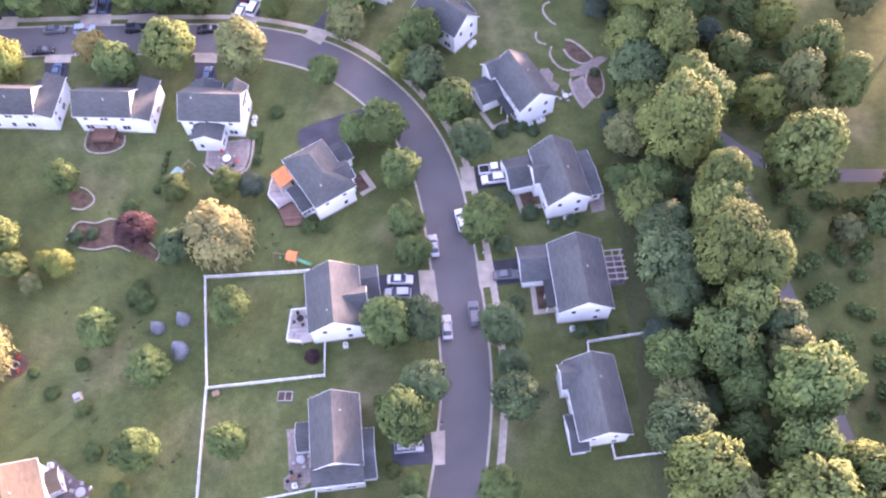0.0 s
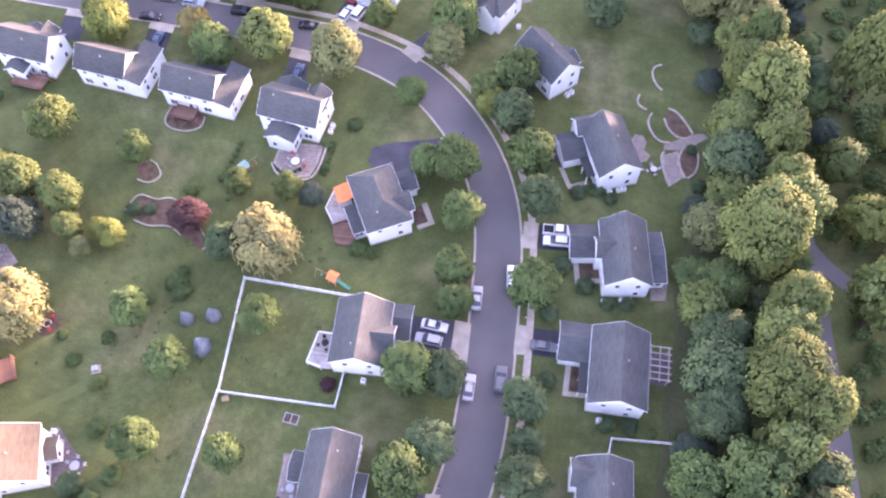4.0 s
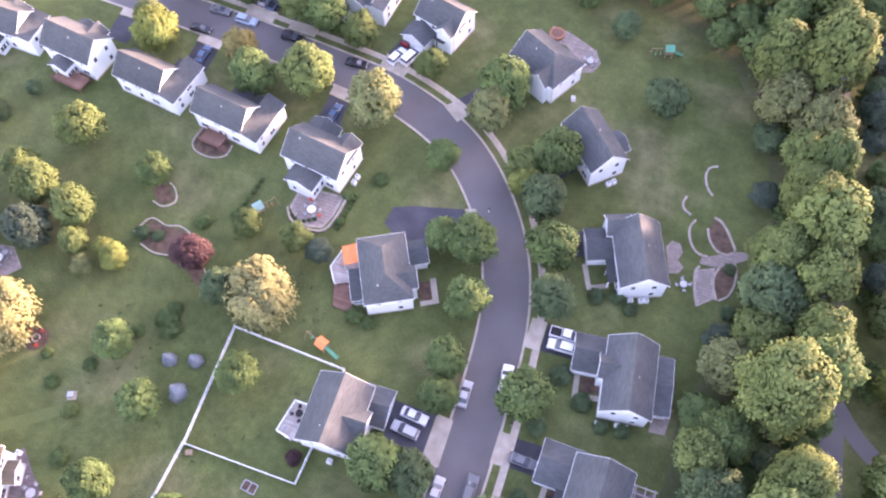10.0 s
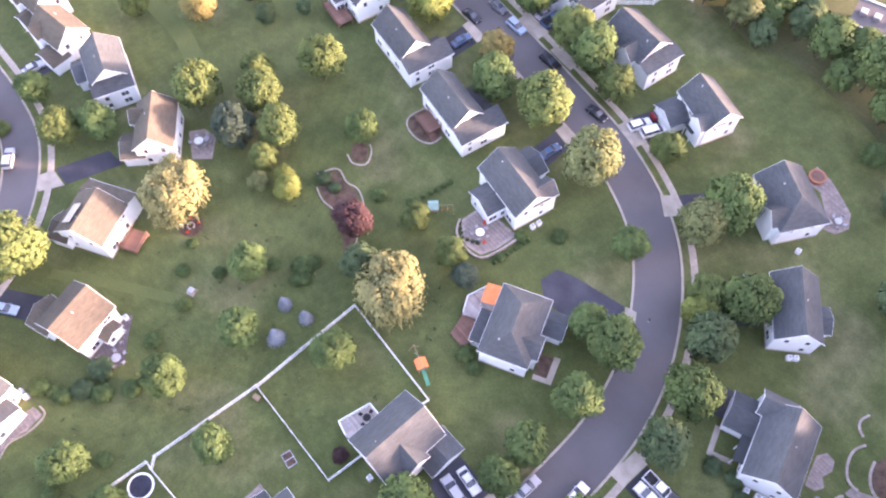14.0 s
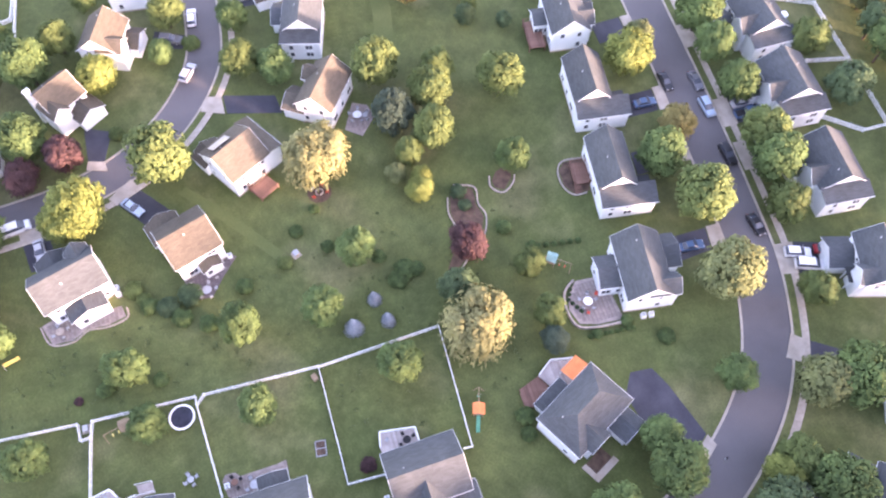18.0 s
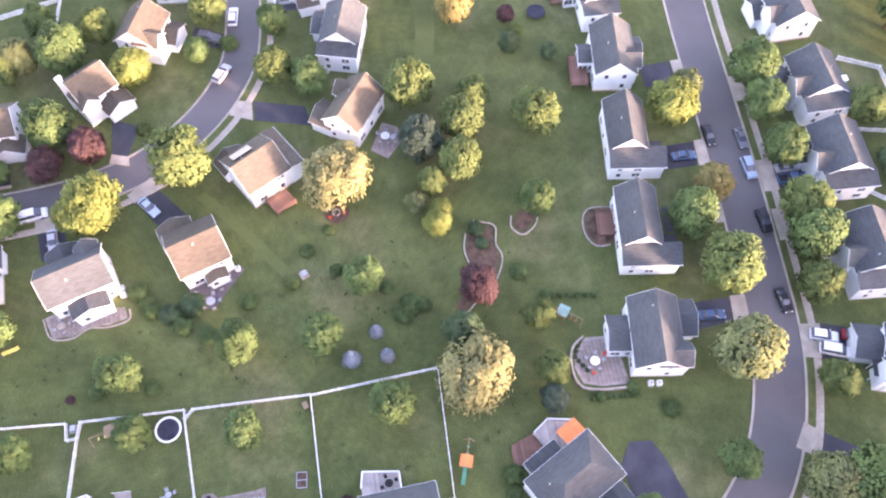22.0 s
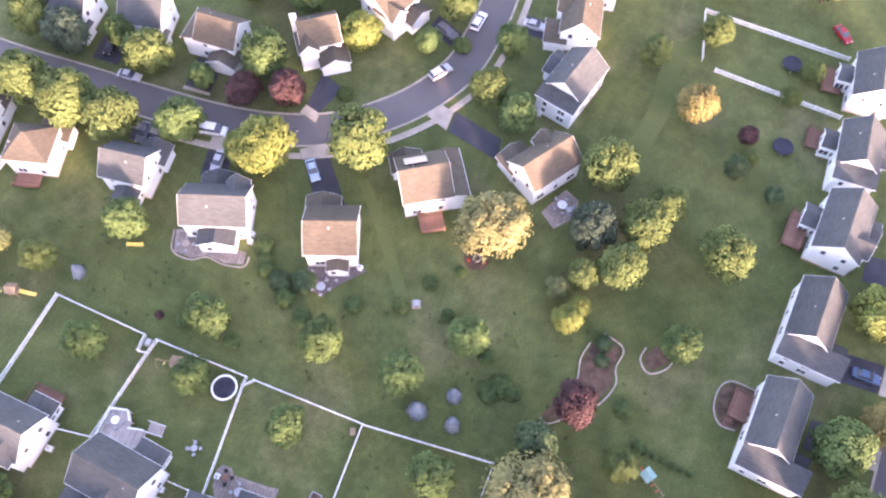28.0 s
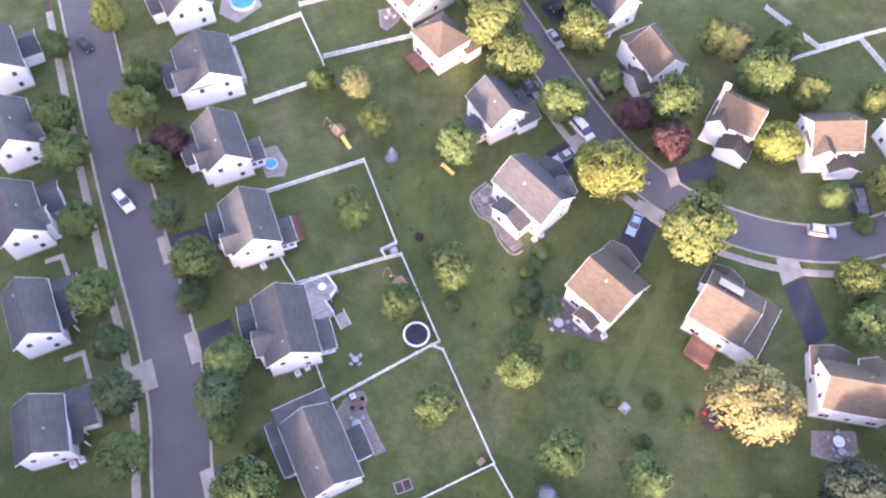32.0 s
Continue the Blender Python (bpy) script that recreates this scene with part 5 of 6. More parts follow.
def loft(bm, profile, half):
    """A body along x from rows (x, lower z, upper z, half width at the top), rounded towards the roof."""
    rings = []
    for x, z0, z1, w in profile:
        rings.append([bm.verts.new(p) for p in ((x, -half * 0.97, z0), (x, -half, z0 + (z1 - z0) * 0.45), (x, -w, z1 - 0.07), (x, -w + 0.14, z1), (x, w - 0.14, z1), (x, w, z1 - 0.07), (x, half, z0 + (z1 - z0) * 0.45), (x, half * 0.97, z0))])
    for a, b in zip(rings, rings[1:]):
        for k in range(8):
            bm.faces.new((a[k], a[(k + 1) % 8], b[(k + 1) % 8], b[k]))
    bm.faces.new(rings[0][::-1])
    bm.faces.new(rings[-1])
    bmesh.ops.recalc_face_normals(bm, faces=bm.faces)
    return bm


STYLES = {
    "car": (4.7, 0.9, [(-2.35, 0.42, 0.80, 0.78), (-2.2, 0.26, 0.93, 0.84), (-1.3, 0.22, 0.98, 0.87), (0.9, 0.22, 0.96, 0.87), (2.1, 0.24, 0.78, 0.82), (2.35, 0.36, 0.62, 0.72)],
            [(-1.75, 0.93, 0.98, 0.66), (-1.0, 0.93, 1.42, 0.60), (0.15, 0.93, 1.45, 0.60), (1.05, 0.9, 0.97, 0.68)]),
    "suv": (4.8, 0.95, [(-2.4, 0.45, 0.95, 0.84), (-2.3, 0.3, 1.08, 0.9), (0.9, 0.28, 1.08, 0.92), (2.2, 0.3, 0.98, 0.88), (2.4, 0.42, 0.8, 0.78)],
            [(-2.25, 1.05, 1.45, 0.72), (-1.9, 1.05, 1.70, 0.68), (0.1, 1.05, 1.72, 0.68), (1.1, 1.02, 1.10, 0.76)]),
    "pickup_truck": (5.8, 0.98, [(-2.9, 0.5, 0.98, 0.9), (-2.85, 0.4, 1.06, 0.94), (1.2, 0.38, 1.08, 0.95), (2.7, 0.4, 1.06, 0.92), (2.9, 0.5, 0.86, 0.84)],
                     [(-0.75, 1.06, 1.72, 0.72), (-0.55, 1.06, 1.82, 0.70), (0.75, 1.06, 1.82, 0.70), (1.5, 1.06, 1.14, 0.78)]),
    "van": (5.2, 0.98, [(-2.6, 0.42, 1.0, 0.9), (-2.5, 0.28, 1.12, 0.94), (1.4, 0.26, 1.1, 0.94), (2.4, 0.28, 0.95, 0.9), (2.6, 0.4, 0.78, 0.8)],
            [(-2.5, 1.08, 1.75, 0.80), (-2.3, 1.08, 1.92, 0.76), (0.6, 1.08, 1.90, 0.76), (1.7, 1.05, 1.14, 0.82)]),
}


def vehicle(kind, tone, x, y, turn, where):
    """A parked vehicle, nose towards its own +x."""
    L, half, body, cabin = STYLES[kind]
    v = thing(kind, tone.replace("sky", "pale blue") + " " + kind.replace("_", " ") + " " + where, "car", at(x, y, 0.05, turn), "parked cars")
    part("body", loft(bmesh.new(), body, half), paint(tone), v)
    part("cabin_glass", loft(bmesh.new(), cabin, cabin[0][3] + 0.1), PANE, v, "dark tinted windows")
    (xa, _, za, wa), (xb, _, zb, wb) = cabin[1], cabin[2]
    part("roof_panel", boxes((xa - 0.05, xb + 0.05, -wa - 0.03, wa + 0.03, za - 0.03, max(za, zb) + 0.035), bevel=0.03), paint(tone), v)
    for s in (-1, 1):
        for px in (xa, (xa + xb) / 2, xb):
            part("pillar", tube(bmesh.new(), (px + (-0.25 if px == xa else 0.35 if px == xb else 0), s * (wa + 0.1), cabin[0][1] + 0.02), (px, s * wa, za - 0.02), 0.05, 0.04, 5), paint(tone), v)
    tyre = shared(("tyre",), lambda: tube(bmesh.new(), (0, -0.11, 0), (0, 0.11, 0), 0.33, 0.33, 14), RUBBER)
    rim = shared(("rim",), lambda: tube(bmesh.new(), (0, -0.12, 0), (0, 0.12, 0), 0.2, 0.2, 10), METAL)
    for sx in (-0.31, 0.31):
        for s in (-1, 1):
            wheel = place("tyre", tyre, v, at(sx * L, s * (half - 0.1), 0.31))
            place("rim", rim, wheel, at(0, 0))
    for s in (-1, 1):
        part("headlight", boxes((L / 2 - 0.16, L / 2 - 0.02, s * half * 0.62 - 0.16, s * half * 0.62 + 0.16, 0.58, 0.72), bevel=0.02), LAMP, v)
        part("tail_light", boxes((-L / 2 + 0.0, -L / 2 + 0.12, s * half * 0.68 - 0.14, s * half * 0.68 + 0.14, 0.66, 0.86), bevel=0.02), TAIL, v)
        part("mirror", boxes((0.85, 1.0, s * (half + 0.08) - 0.08, s * (half + 0.08) + 0.08, 0.98, 1.12), bevel=0.02), paint(tone), v)
    if kind == "pickup_truck":
        part("cargo_bed", boxes((-2.75, -0.9, -0.78, 0.78, 1.02, 1.085)), RUBBER, v, "dark open cargo bed")
        for s in (-1, 1):
            part("bed_rail", boxes((-2.85, -0.85, s * 0.88 - 0.07, s * 0.88 + 0.07, 1.02, 1.15), bevel=0.02), paint(tone), v)
        part("tailgate", boxes((-2.88, -2.78, -0.88, 0.88, 1.0, 1.15)), paint(tone), v)
    return v


KERB, DRIVE = "parked at the kerb", "parked on a driveway"
vehicle("suv", "white", 47.99, 29.65, 95.9, KERB)
vehicle("car", "silver", 42.24, 24.71, 92.0, KERB)
vehicle("suv", "grey", 48.14, 10.23, 89.9, KERB)
vehicle("car", "silver", 43.09, 8.13, 89.0, KERB)
vehicle("car", "white", 35.57, 18.36, -5.0, DRIVE)
vehicle("suv", "silver", 34.97, 15.61, 175.0, DRIVE)
vehicle("pickup_truck", "white", 55.48, 40.49, 1.7, DRIVE)
vehicle("suv", "white", 55.22, 38.21, 181.7, DRIVE)
vehicle("car", "grey", 54.83, 17.27, -1.2, DRIVE)
vehicle("suv", "silver", 34.82, -12.27, -1.3, DRIVE)
vehicle("suv", "white", 5.18, 88.53, 70.9, DRIVE)
vehicle("van", "white", 7.97, 89.44, 68.9, DRIVE)
vehicle("car", "red", 6.15, 93.90, 70.7, DRIVE)
vehicle("car", "black", -37.61, 81.93, 0.6, KERB)
vehicle("car", "grey", -35.94, 87.92, 0.4, KERB)
vehicle("suv", "sky", -29.22, 87.12, 0.3, KERB)
vehicle("suv", "black", -17.84, 86.10, 1.2, KERB)
vehicle("car", "black", -2.18, 84.11, 3.1, KERB)
vehicle("car", "blue", -1.60, 70.82, 85.4, DRIVE)
vehicle("car", "silver", -28.17, 94.36, 88.9, DRIVE)
vehicle("pickup_truck", "blue", -25.67, 94.42, 88.8, DRIVE)
vehicle("car", "blue", -33.83, 75.75, 87.8, DRIVE)
vehicle("suv", "silver", -67.64, -10.16, 146.0, KERB)
vehicle("suv", "white", -82.23, -7.14, 173.8, KERB)
vehicle("van", "white", -40.52, -45.48, 99.1, KERB)
vehicle("car", "sky", -38.90, -24.68, 38.8, DRIVE)
vehicle("car", "silver", -34.61, -41.65, 7.0, DRIVE)
vehicle("car", "grey", -35.65, -57.49, 7.5, DRIVE)
vehicle("car", "silver", -46.25, -66.23, 93.3, KERB)
vehicle("suv", "grey", -77.55, -12.30, 67.9, DRIVE)
vehicle("car", "silver", -85.19, 3.78, 89.5, DRIVE)
vehicle("car", "black", -51.57, -73.19, 5.4, DRIVE)
vehicle("suv", "white", 38.36, -64.11, 106.3, KERB)
vehicle("car", "black", 36.12, -100.86, 106.7, KERB)
vehicle("car", "red", -104.48, 62.86, 40.4, "parked beyond the gardens")


# ---- terraces, decks and garden things ----
def pavers(points, label, mat=None, z=0.06, size=1.0):
    """A terrace laid with pavers, each its own piece, clipped to the outline by their centres."""
    base = tagged(part("terrace", slab(points, -0.05, z - 0.02), mat or PAVER), label, "terrace", kind="structure")
    me = shared(("paver", (mat or PAVER).name, size), lambda: boxes((-size * 0.48, size * 0.48, -size * 0.48, size * 0.48, 0, 0.045)), mat or PAVER)

    def inside(x, y):
        hit = False
        for (x0, y0), (x1, y1) in zip(points, points[1:] + points[:1]):
            if (y0 > y) != (y1 > y) and x < (x1 - x0) * (y - y0) / (y1 - y0) + x0:
                hit = not hit
        return hit

    xs, ys = [p[0] for p in points], [p[1] for p in points]
    q = 0.45 * size
    for i in range(int((max(xs) - min(xs)) / size) + 1):
        for j in range(int((max(ys) - min(ys)) / size) + 1):
            x, y = min(xs) + (i + 0.5) * size, min(ys) + (j + 0.5) * size
            if all(inside(x + a, y + b) for a in (-q, q) for b in (-q, q)):
                place("paver", me, base, at(x, y, z - 0.022))
    return base


def border(points, label, closed=False, step=0.55, w=0.28, h=0.3):
    """A low kerb of stones laid end to end."""
    line = smooth_line(points, step, closed)
    b = thing("stone_border", label, "border", at(line[0].x, line[0].y))
    me = shared(("stone", step, w, h), lambda: boxes((-step * 0.47, step * 0.47, -w / 2, w / 2, -0.05, h), bevel=0.04), STONE)
    for p, q in zip(line, line[1:]):
        d, c = q - p, (p + q) / 2
        place("stone", me, b, at(c.x - line[0].x, c.y - line[0].y, 0, math.degrees(math.atan2(d.y, d.x))))
    return b


def deck(x, y, turn, L, W, z, mat, label, rail=True, stairs=None):
    """A timber deck of boards on posts with a railing; stairs: (x, y, turn, steps) in its own axes."""
    d = thing("deck", label, "deck", at(x, y, 0, turn))
    n = max(3, int(W / 0.5))
    me = shared(("deck_board", round(L, 2), mat.name), lambda: boxes((-L / 2, L / 2, -0.235, 0.235, -0.05, 0.0)), mat)
    for k in range(n):
        place("board", me, d, at(0, -W / 2 + W * (k + 0.5) / n, z))
    part("deck_frame", boxes((-L / 2 + 0.05, L / 2 - 0.05, -W / 2 + 0.05, W / 2 - 0.05, z - 0.28, z - 0.055)), mat, d)
    for sx in (-1, 1):
        for sy in (-1, 1):
            part("post", boxes((sx * (L / 2 - 0.12) - 0.08, sx * (L / 2 - 0.12) + 0.08, sy * (W / 2 - 0.12) - 0.08, sy * (W / 2 - 0.12) + 0.08, -0.05, z + (1.0 if rail else -0.1))), mat, d)
    if rail:
        for a, b in (((-L / 2, -W / 2), (L / 2, -W / 2)), ((-L / 2, W / 2), (L / 2, W / 2)), ((-L / 2, -W / 2), (-L / 2, W / 2))):
            bm = bmesh.new()
            a, b = Vector(a), Vector(b)
            m = int((b - a).length / 0.3)
            tube(bm, (a.x, a.y, z + 0.95), (b.x, b.y, z + 0.95), 0.05, None, 4)
            for k in range(m + 1):
                p = a + (b - a) * (k / m)
                tube(bm, (p.x, p.y, z), (p.x, p.y, z + 0.95), 0.022, None, 4)
            tagged(part("railing", bm, TRIM if mat is DECK_GREY else mat, d), kind="stuff")
    if stairs:
        sx, sy, st, m = stairs
        rise = z / (m + 1)
        for k in range(m):
            part("step", boxes((0.28 * k, 0.28 * k + 0.3, -0.6, 0.6, z - rise * (k + 1) - 0.05, z - rise * (k + 1))), mat, d, m=at(sx, sy, 0, st))
        for s in (-1, 1):
            part("handrail", tube(bmesh.new(), (0, s * 0.6, z + 0.9), (0.28 * m, s * 0.6, 0.9), 0.045, None, 5), TRIM if mat is DECK_GREY else mat, d, m=at(sx, sy, 0, st))
    return d


def shaped_deck(points, z, mat, label, railed):
    """A many-sided deck: boards cut to the outline, a frame, corner posts, and rails along the sides named."""
    ox, oy = points[0]
    pts = [(x - ox, y - oy) for x, y in points]
    d = thing("deck", label, "deck", at(ox, oy))
    part("deck_frame", slab(pts, z - 0.26, z - 0.055), mat, d)
    ys = [p[1] for p in pts]
    y = min(ys) + 0.2
    while y < max(ys):
        cuts = sorted((x0 + (x1 - x0) * (y - y0) / (y1 - y0)) for (x0, y0), (x1, y1) in zip(pts, pts[1:] + pts[:1]) if (y0 > y) != (y1 > y))
        for a, b in zip(cuts[::2], cuts[1::2]):
            if b - a > 0.3:
                part("board", boxes((a, b, y - 0.185, y + 0.185, z - 0.05, z)), mat, d)
        y += 0.4
    for x, y in pts:
        part("post", boxes((x - 0.08, x + 0.08, y - 0.08, y + 0.08, -0.05, z + 0.02)), mat, d)
    for k in railed:
        a, b = Vector(pts[k]), Vector(pts[(k + 1) % len(pts)])
        bm = bmesh.new()
        m = max(2, int((b - a).length / 0.25))
        tube(bm, (a.x, a.y, z + 0.95), (b.x, b.y, z + 0.95), 0.12, None, 4)
        tube(bm, (a.x, a.y, z + 0.15), (b.x, b.y, z + 0.15), 0.03, None, 4)
        for i in range(m + 1):
            p = a + (b - a) * (i / m)
            tube(bm, (p.x, p.y, z), (p.x, p.y, z + 0.97), 0.025, None, 4)
        tagged(part("railing", bm, TRIM, d), "white railing", kind="stuff")
    return d


def stairs(x, y, turn, n, z, label):
    """Open timber steps that come down along their own x axis."""
    s = thing("stairs", label, "stairs", at(x, y, 0, turn))
    for k in range(n):
        h = z * (1 - (k + 1) / (n + 1))
        part("tread", boxes((-1.0 + 0.3 * k, -0.68 + 0.3 * k, -0.85, 0.85, h - 0.05, h)), DECK_GREY, s)
    for e in (-0.85, 0.85):
        part("stringer", tube(bmesh.new(), (-1.1, e, z - 0.15), (0.3 * n - 1.0, e, 0.0), 0.09, None, 4), DECK_GREY, s)
        part("handrail", tube(bmesh.new(), (-1.1, e, z + 0.9), (0.3 * n - 1.0, e, 0.95), 0.05, None, 5), TRIM, s, "white handrail")
        part("newel", boxes((0.3 * n - 1.06, 0.3 * n - 0.94, e - 0.06, e + 0.06, -0.03, 1.0)), TRIM, s, "white newel post")



pavers([(-1.33, 48.39), (-1.01, 53.30), (7.81, 53.84), (7.45, 49.15), (6.50, 46.15), (3.59, 45.35), (0.85, 46.09)], "grey paved terrace with a rounded corner behind a house", size=0.7)
border([(-1.52, 48.01), (0.27, 45.72), (3.60, 44.86), (6.90, 45.56), (8.04, 48.74), (8.39, 53.43)], "low stone wall round the terrace", h=0.55, w=0.4)
pavers([(-15.92, -41.03), (-19.86, -42.59), (-21.32, -38.72), (-19.77, -36.00), (-19.84, -29.04), (-17.68, -28.50), (-16.85, -31.81), (-17.20, -35.20), (-15.78, -37.65)], "brownish paved terrace with a curved edge", size=0.8)
border([(-19.65, -42.77), (-15.91, -41.23), (-15.39, -37.62), (-16.81, -34.97), (-16.46, -31.78), (-17.29, -28.28), (-19.65, -28.24)], "pale stone edge of a curved terrace")
pavers([(-20.44, -17.93), (-17.20, -18.53), (-17.23, -17.00), (-16.90, -13.56), (-20.16, -11.23), (-23.67, -8.15), (-24.83, -9.62), (-23.20, -12.22), (-23.05, -15.08), (-22.32, -17.64)], "dark paved terrace behind a house", PAVER_DARK, size=0.7)
pavers([(17.55, -16.88), (15.00, -17.35), (14.16, -16.75), (14.22, -15.20), (15.04, -14.54), (14.87, -8.70), (14.59, -7.09), (16.61, -7.06), (16.72, -9.47), (19.28, -9.79), (19.52, -15.47)], "brownish paved patio with a round end", size=0.6)
pavers([(33.52, 107.67), (37.15, 107.16), (40.94, 105.56), (44.11, 103.97), (45.81, 101.12), (44.88, 98.32), (42.62, 97.49), (40.94, 100.55), (37.62, 103.44), (33.77, 103.30)], "brown terrace curling round a house corner", PAVER)
pavers([(68.02, 63.63), (68.86, 65.20), (70.40, 65.08), (71.21, 63.48), (70.74, 61.61), (71.95, 60.41), (71.31, 58.95), (69.75, 58.48)], "pinkish paved patio behind a house", size=0.6)
pavers([(72.76, 34.36), (75.94, 33.94), (75.53, 29.24), (72.89, 28.90)], "grey paved strip behind a house")
pavers([(10.97, -65.03), (14.70, -65.28), (14.79, -59.27), (11.98, -58.25), (10.42, -60.54)], "reddish paved terrace with a small pool")
pavers([(-51.14, 19.98), (-45.09, 17.10), (-42.65, 20.06), (-46.52, 23.37), (-49.69, 22.76)], "shaded paved terrace with chairs")
shaped_deck([(15.12, 8.22), (15.99, 13.87), (19.57, 13.91), (19.54, 7.99), (17.57, 7.74)], 0.95, DECK_GREY, "grey timber deck with white rails behind a house", (0, 1, 4))
shaped_deck([(17.43, -36.61), (12.33, -36.61), (11.75, -33.80), (13.20, -32.75), (14.22, -32.48), (13.75, -29.97), (15.77, -29.36), (17.76, -32.03)], 1.3, DECK_GREY, "grey many-sided timber deck with white rails", (0, 1, 2, 4))
stairs(12.87, -28.86, 97.0, 7, 1.3, "grey timber stairs with white handrails down to the lawn")
deck(14.42, -47.19, 85.0, 5.0, 3.2, 1.2, DECK_RED, "small brown timber deck")
deck(12.64, -83.76, 86.5, 8.3, 3.4, 1.2, DECK_GREY, "grey timber deck with white rails behind a broad house")
shaped_deck([(13.41, 35.89), (16.09, 37.26), (18.28, 33.88), (17.71, 32.00), (14.66, 32.25)], 0.5, DECK_RED, "red-brown deck behind the house with the awning", ())
shaped_deck([(13.50, 35.98), (11.67, 38.60), (12.52, 42.81), (14.63, 43.92), (17.14, 39.24), (15.99, 37.36)], 0.9, DECK_GREY, "raised grey deck with white rails under an awning", (0, 1, 2))
deck(-36.03, -0.55, 120.7, 4.3, 3.5, 0.9, DECK_RED, "red-brown timber deck with stairs", True, (-1.6, 1.7, 90, 6))
deck(-21.75, 57.06, -7.9, 4.7, 3.2, 1.2, DECK_RED, "pinkish-brown timber deck with stairs", True, (2.6, -1.0, 0, 5))
deck(-56.37, 60.44, -7.8, 7.2, 3.5, 1.4, DECK_RED, "dark red timber deck behind a house")
deck(-77.14, 61.02, -1.7, 4.4, 3.3, 1.0, DECK_RED, "round-cornered brown deck with a table")
deck(-91.80, 62.13, 1.7, 5.7, 3.6, 1.0, DECK_RED, "brown timber deck behind a house")
deck(-19.75, -71.93, 104.2, 4.5, 3.4, 0.6, DECK_RED, "reddish deck behind a tan-roofed house")
pavers([(-18.08, -87.11), (-20.91, -86.98), (-21.92, -84.47), (-20.49, -82.82), (-17.49, -81.55), (-16.72, -83.17)], "purplish paved patio beside a white fence", size=0.6)
pavers([(10.66, -98.58), (8.21, -95.02), (2.35, -97.23), (2.35, -101.40), (4.32, -103.44), (9.01, -102.06)], "pale paving round the pool", STONE)

# awning beside the hipped roof
aw = thing("awning", "orange canvas awning over a deck", "awning", at(14.57, 41.66, 0, 28.4))
bm = bmesh.new()
vs = [bm.verts.new(p) for p in ((-1.5, -1.9, 2.7), (1.5, -1.9, 3.3), (1.5, 1.9, 3.3), (-1.5, 1.9, 2.7), (-1.5, -1.9, 2.62), (1.5, -1.9, 3.22), (1.5, 1.9, 3.22), (-1.5, 1.9, 2.62))]
for q in ((0, 1, 2, 3), (7, 6, 5, 4), (4, 5, 1, 0), (5, 6, 2, 1), (6, 7, 3, 2), (7, 4, 0, 3)):
    bm.faces.new([vs[i] for i in q])
part("canopy", bm, ORANGE, aw)
for s in (-1.8, 1.8):
    part("post", tube(bmesh.new(), (-1.4, s, 0), (-1.4, s, 2.7), 0.06, None, 6), TRIM, aw)
    part("arm", tube(bmesh.new(), (-1.4, s, 2.66), (1.5, s, 3.26), 0.04, None, 6), TRIM, aw)
pg = thing("pergola", "pale timber pergola behind a house", "pergola", at(74.29, 16.26, 0, -0.7))
for k in range(6):
    part("rafter", boxes((-1.9, 1.9, -2.9 + k * 1.16 - 0.08, -2.9 + k * 1.16 + 0.08, 2.6, 2.8)), DECK_GREY, pg)
for s in (-1.5, 0.0, 1.5):
    part("beam", boxes((s - 0.09, s + 0.09, -3.2, 3.2, 2.4, 2.598)), DECK_GREY, pg)
for s in (-1.5, 1.5):
    for e in (-2.7, 2.7):
        part("post", boxes((s - 0.08, s + 0.08, e - 0.08, e + 0.08, -0.05, 2.402)), DECK_GREY, pg)
paved("terrace", [(72.58, 13.33), (76.09, 13.28), (76.36, 19.17), (72.84, 19.22)], PAVER_DARK, "dark paved floor under a pergola", 0.05, "terrace")
panels = thing("roof_panel", "flat grey panel on a tan roof", "roof panel", at(-42.36, -4.26, 0, 121.0))
part("panel", boxes((-2.0, 2.0, -1.25, 1.25, 0.0, 0.09), bevel=0.02), METAL, panels, m=pose(-1.2, 1.75, 7.66, -34.3, 0, 0))

# garden beds
paved("flower_bed", [(-25.43, 55.32), (-25.24, 59.14), (-18.22, 57.94), (-18.25, 54.94), (-20.53, 53.60), (-23.97, 53.88)], MULCH, "mulched bed round a raised deck", 0.06, "flower bed")
border([(-25.44, 59.14), (-25.73, 55.32), (-23.96, 53.58), (-20.52, 53.30), (-18.04, 54.74), (-17.91, 57.74)], "pale stone edge of a bed under a deck")
paved("flower_bed", [(-26.39, 33.73), (-24.88, 36.85), (-21.46, 36.42), (-18.69, 36.98), (-14.88, 35.38), (-12.05, 32.06), (-9.24, 28.77), (-10.00, 27.44), (-13.77, 29.95), (-16.97, 31.71), (-21.13, 31.35), (-24.14, 32.15)], MULCH, "long mulched garden bed on the lawn", 0.07, "flower bed")
border([(-26.69, 33.54), (-25.09, 37.24), (-21.47, 36.81), (-18.70, 37.47), (-14.69, 35.76), (-11.76, 32.35), (-8.85, 28.86), (-9.80, 27.05)], "pale stone edge of a garden bed")
border([(-24.33, 31.76), (-21.12, 30.97), (-17.16, 31.33), (-13.96, 29.57)], "pale stone edge of a garden bed")
paved("flower_bed", [(-23.99, 40.96), (-23.03, 42.53), (-25.31, 44.74), (-28.15, 44.98), (-27.25, 42.19), (-25.60, 40.89)], MULCH, "small mulched bed under a lone tree", 0.07, "flower bed")
border([(-26.60, 40.70), (-24.18, 40.28), (-22.42, 42.12), (-23.90, 44.52), (-25.74, 45.54)], "white stone edge of a small bed")
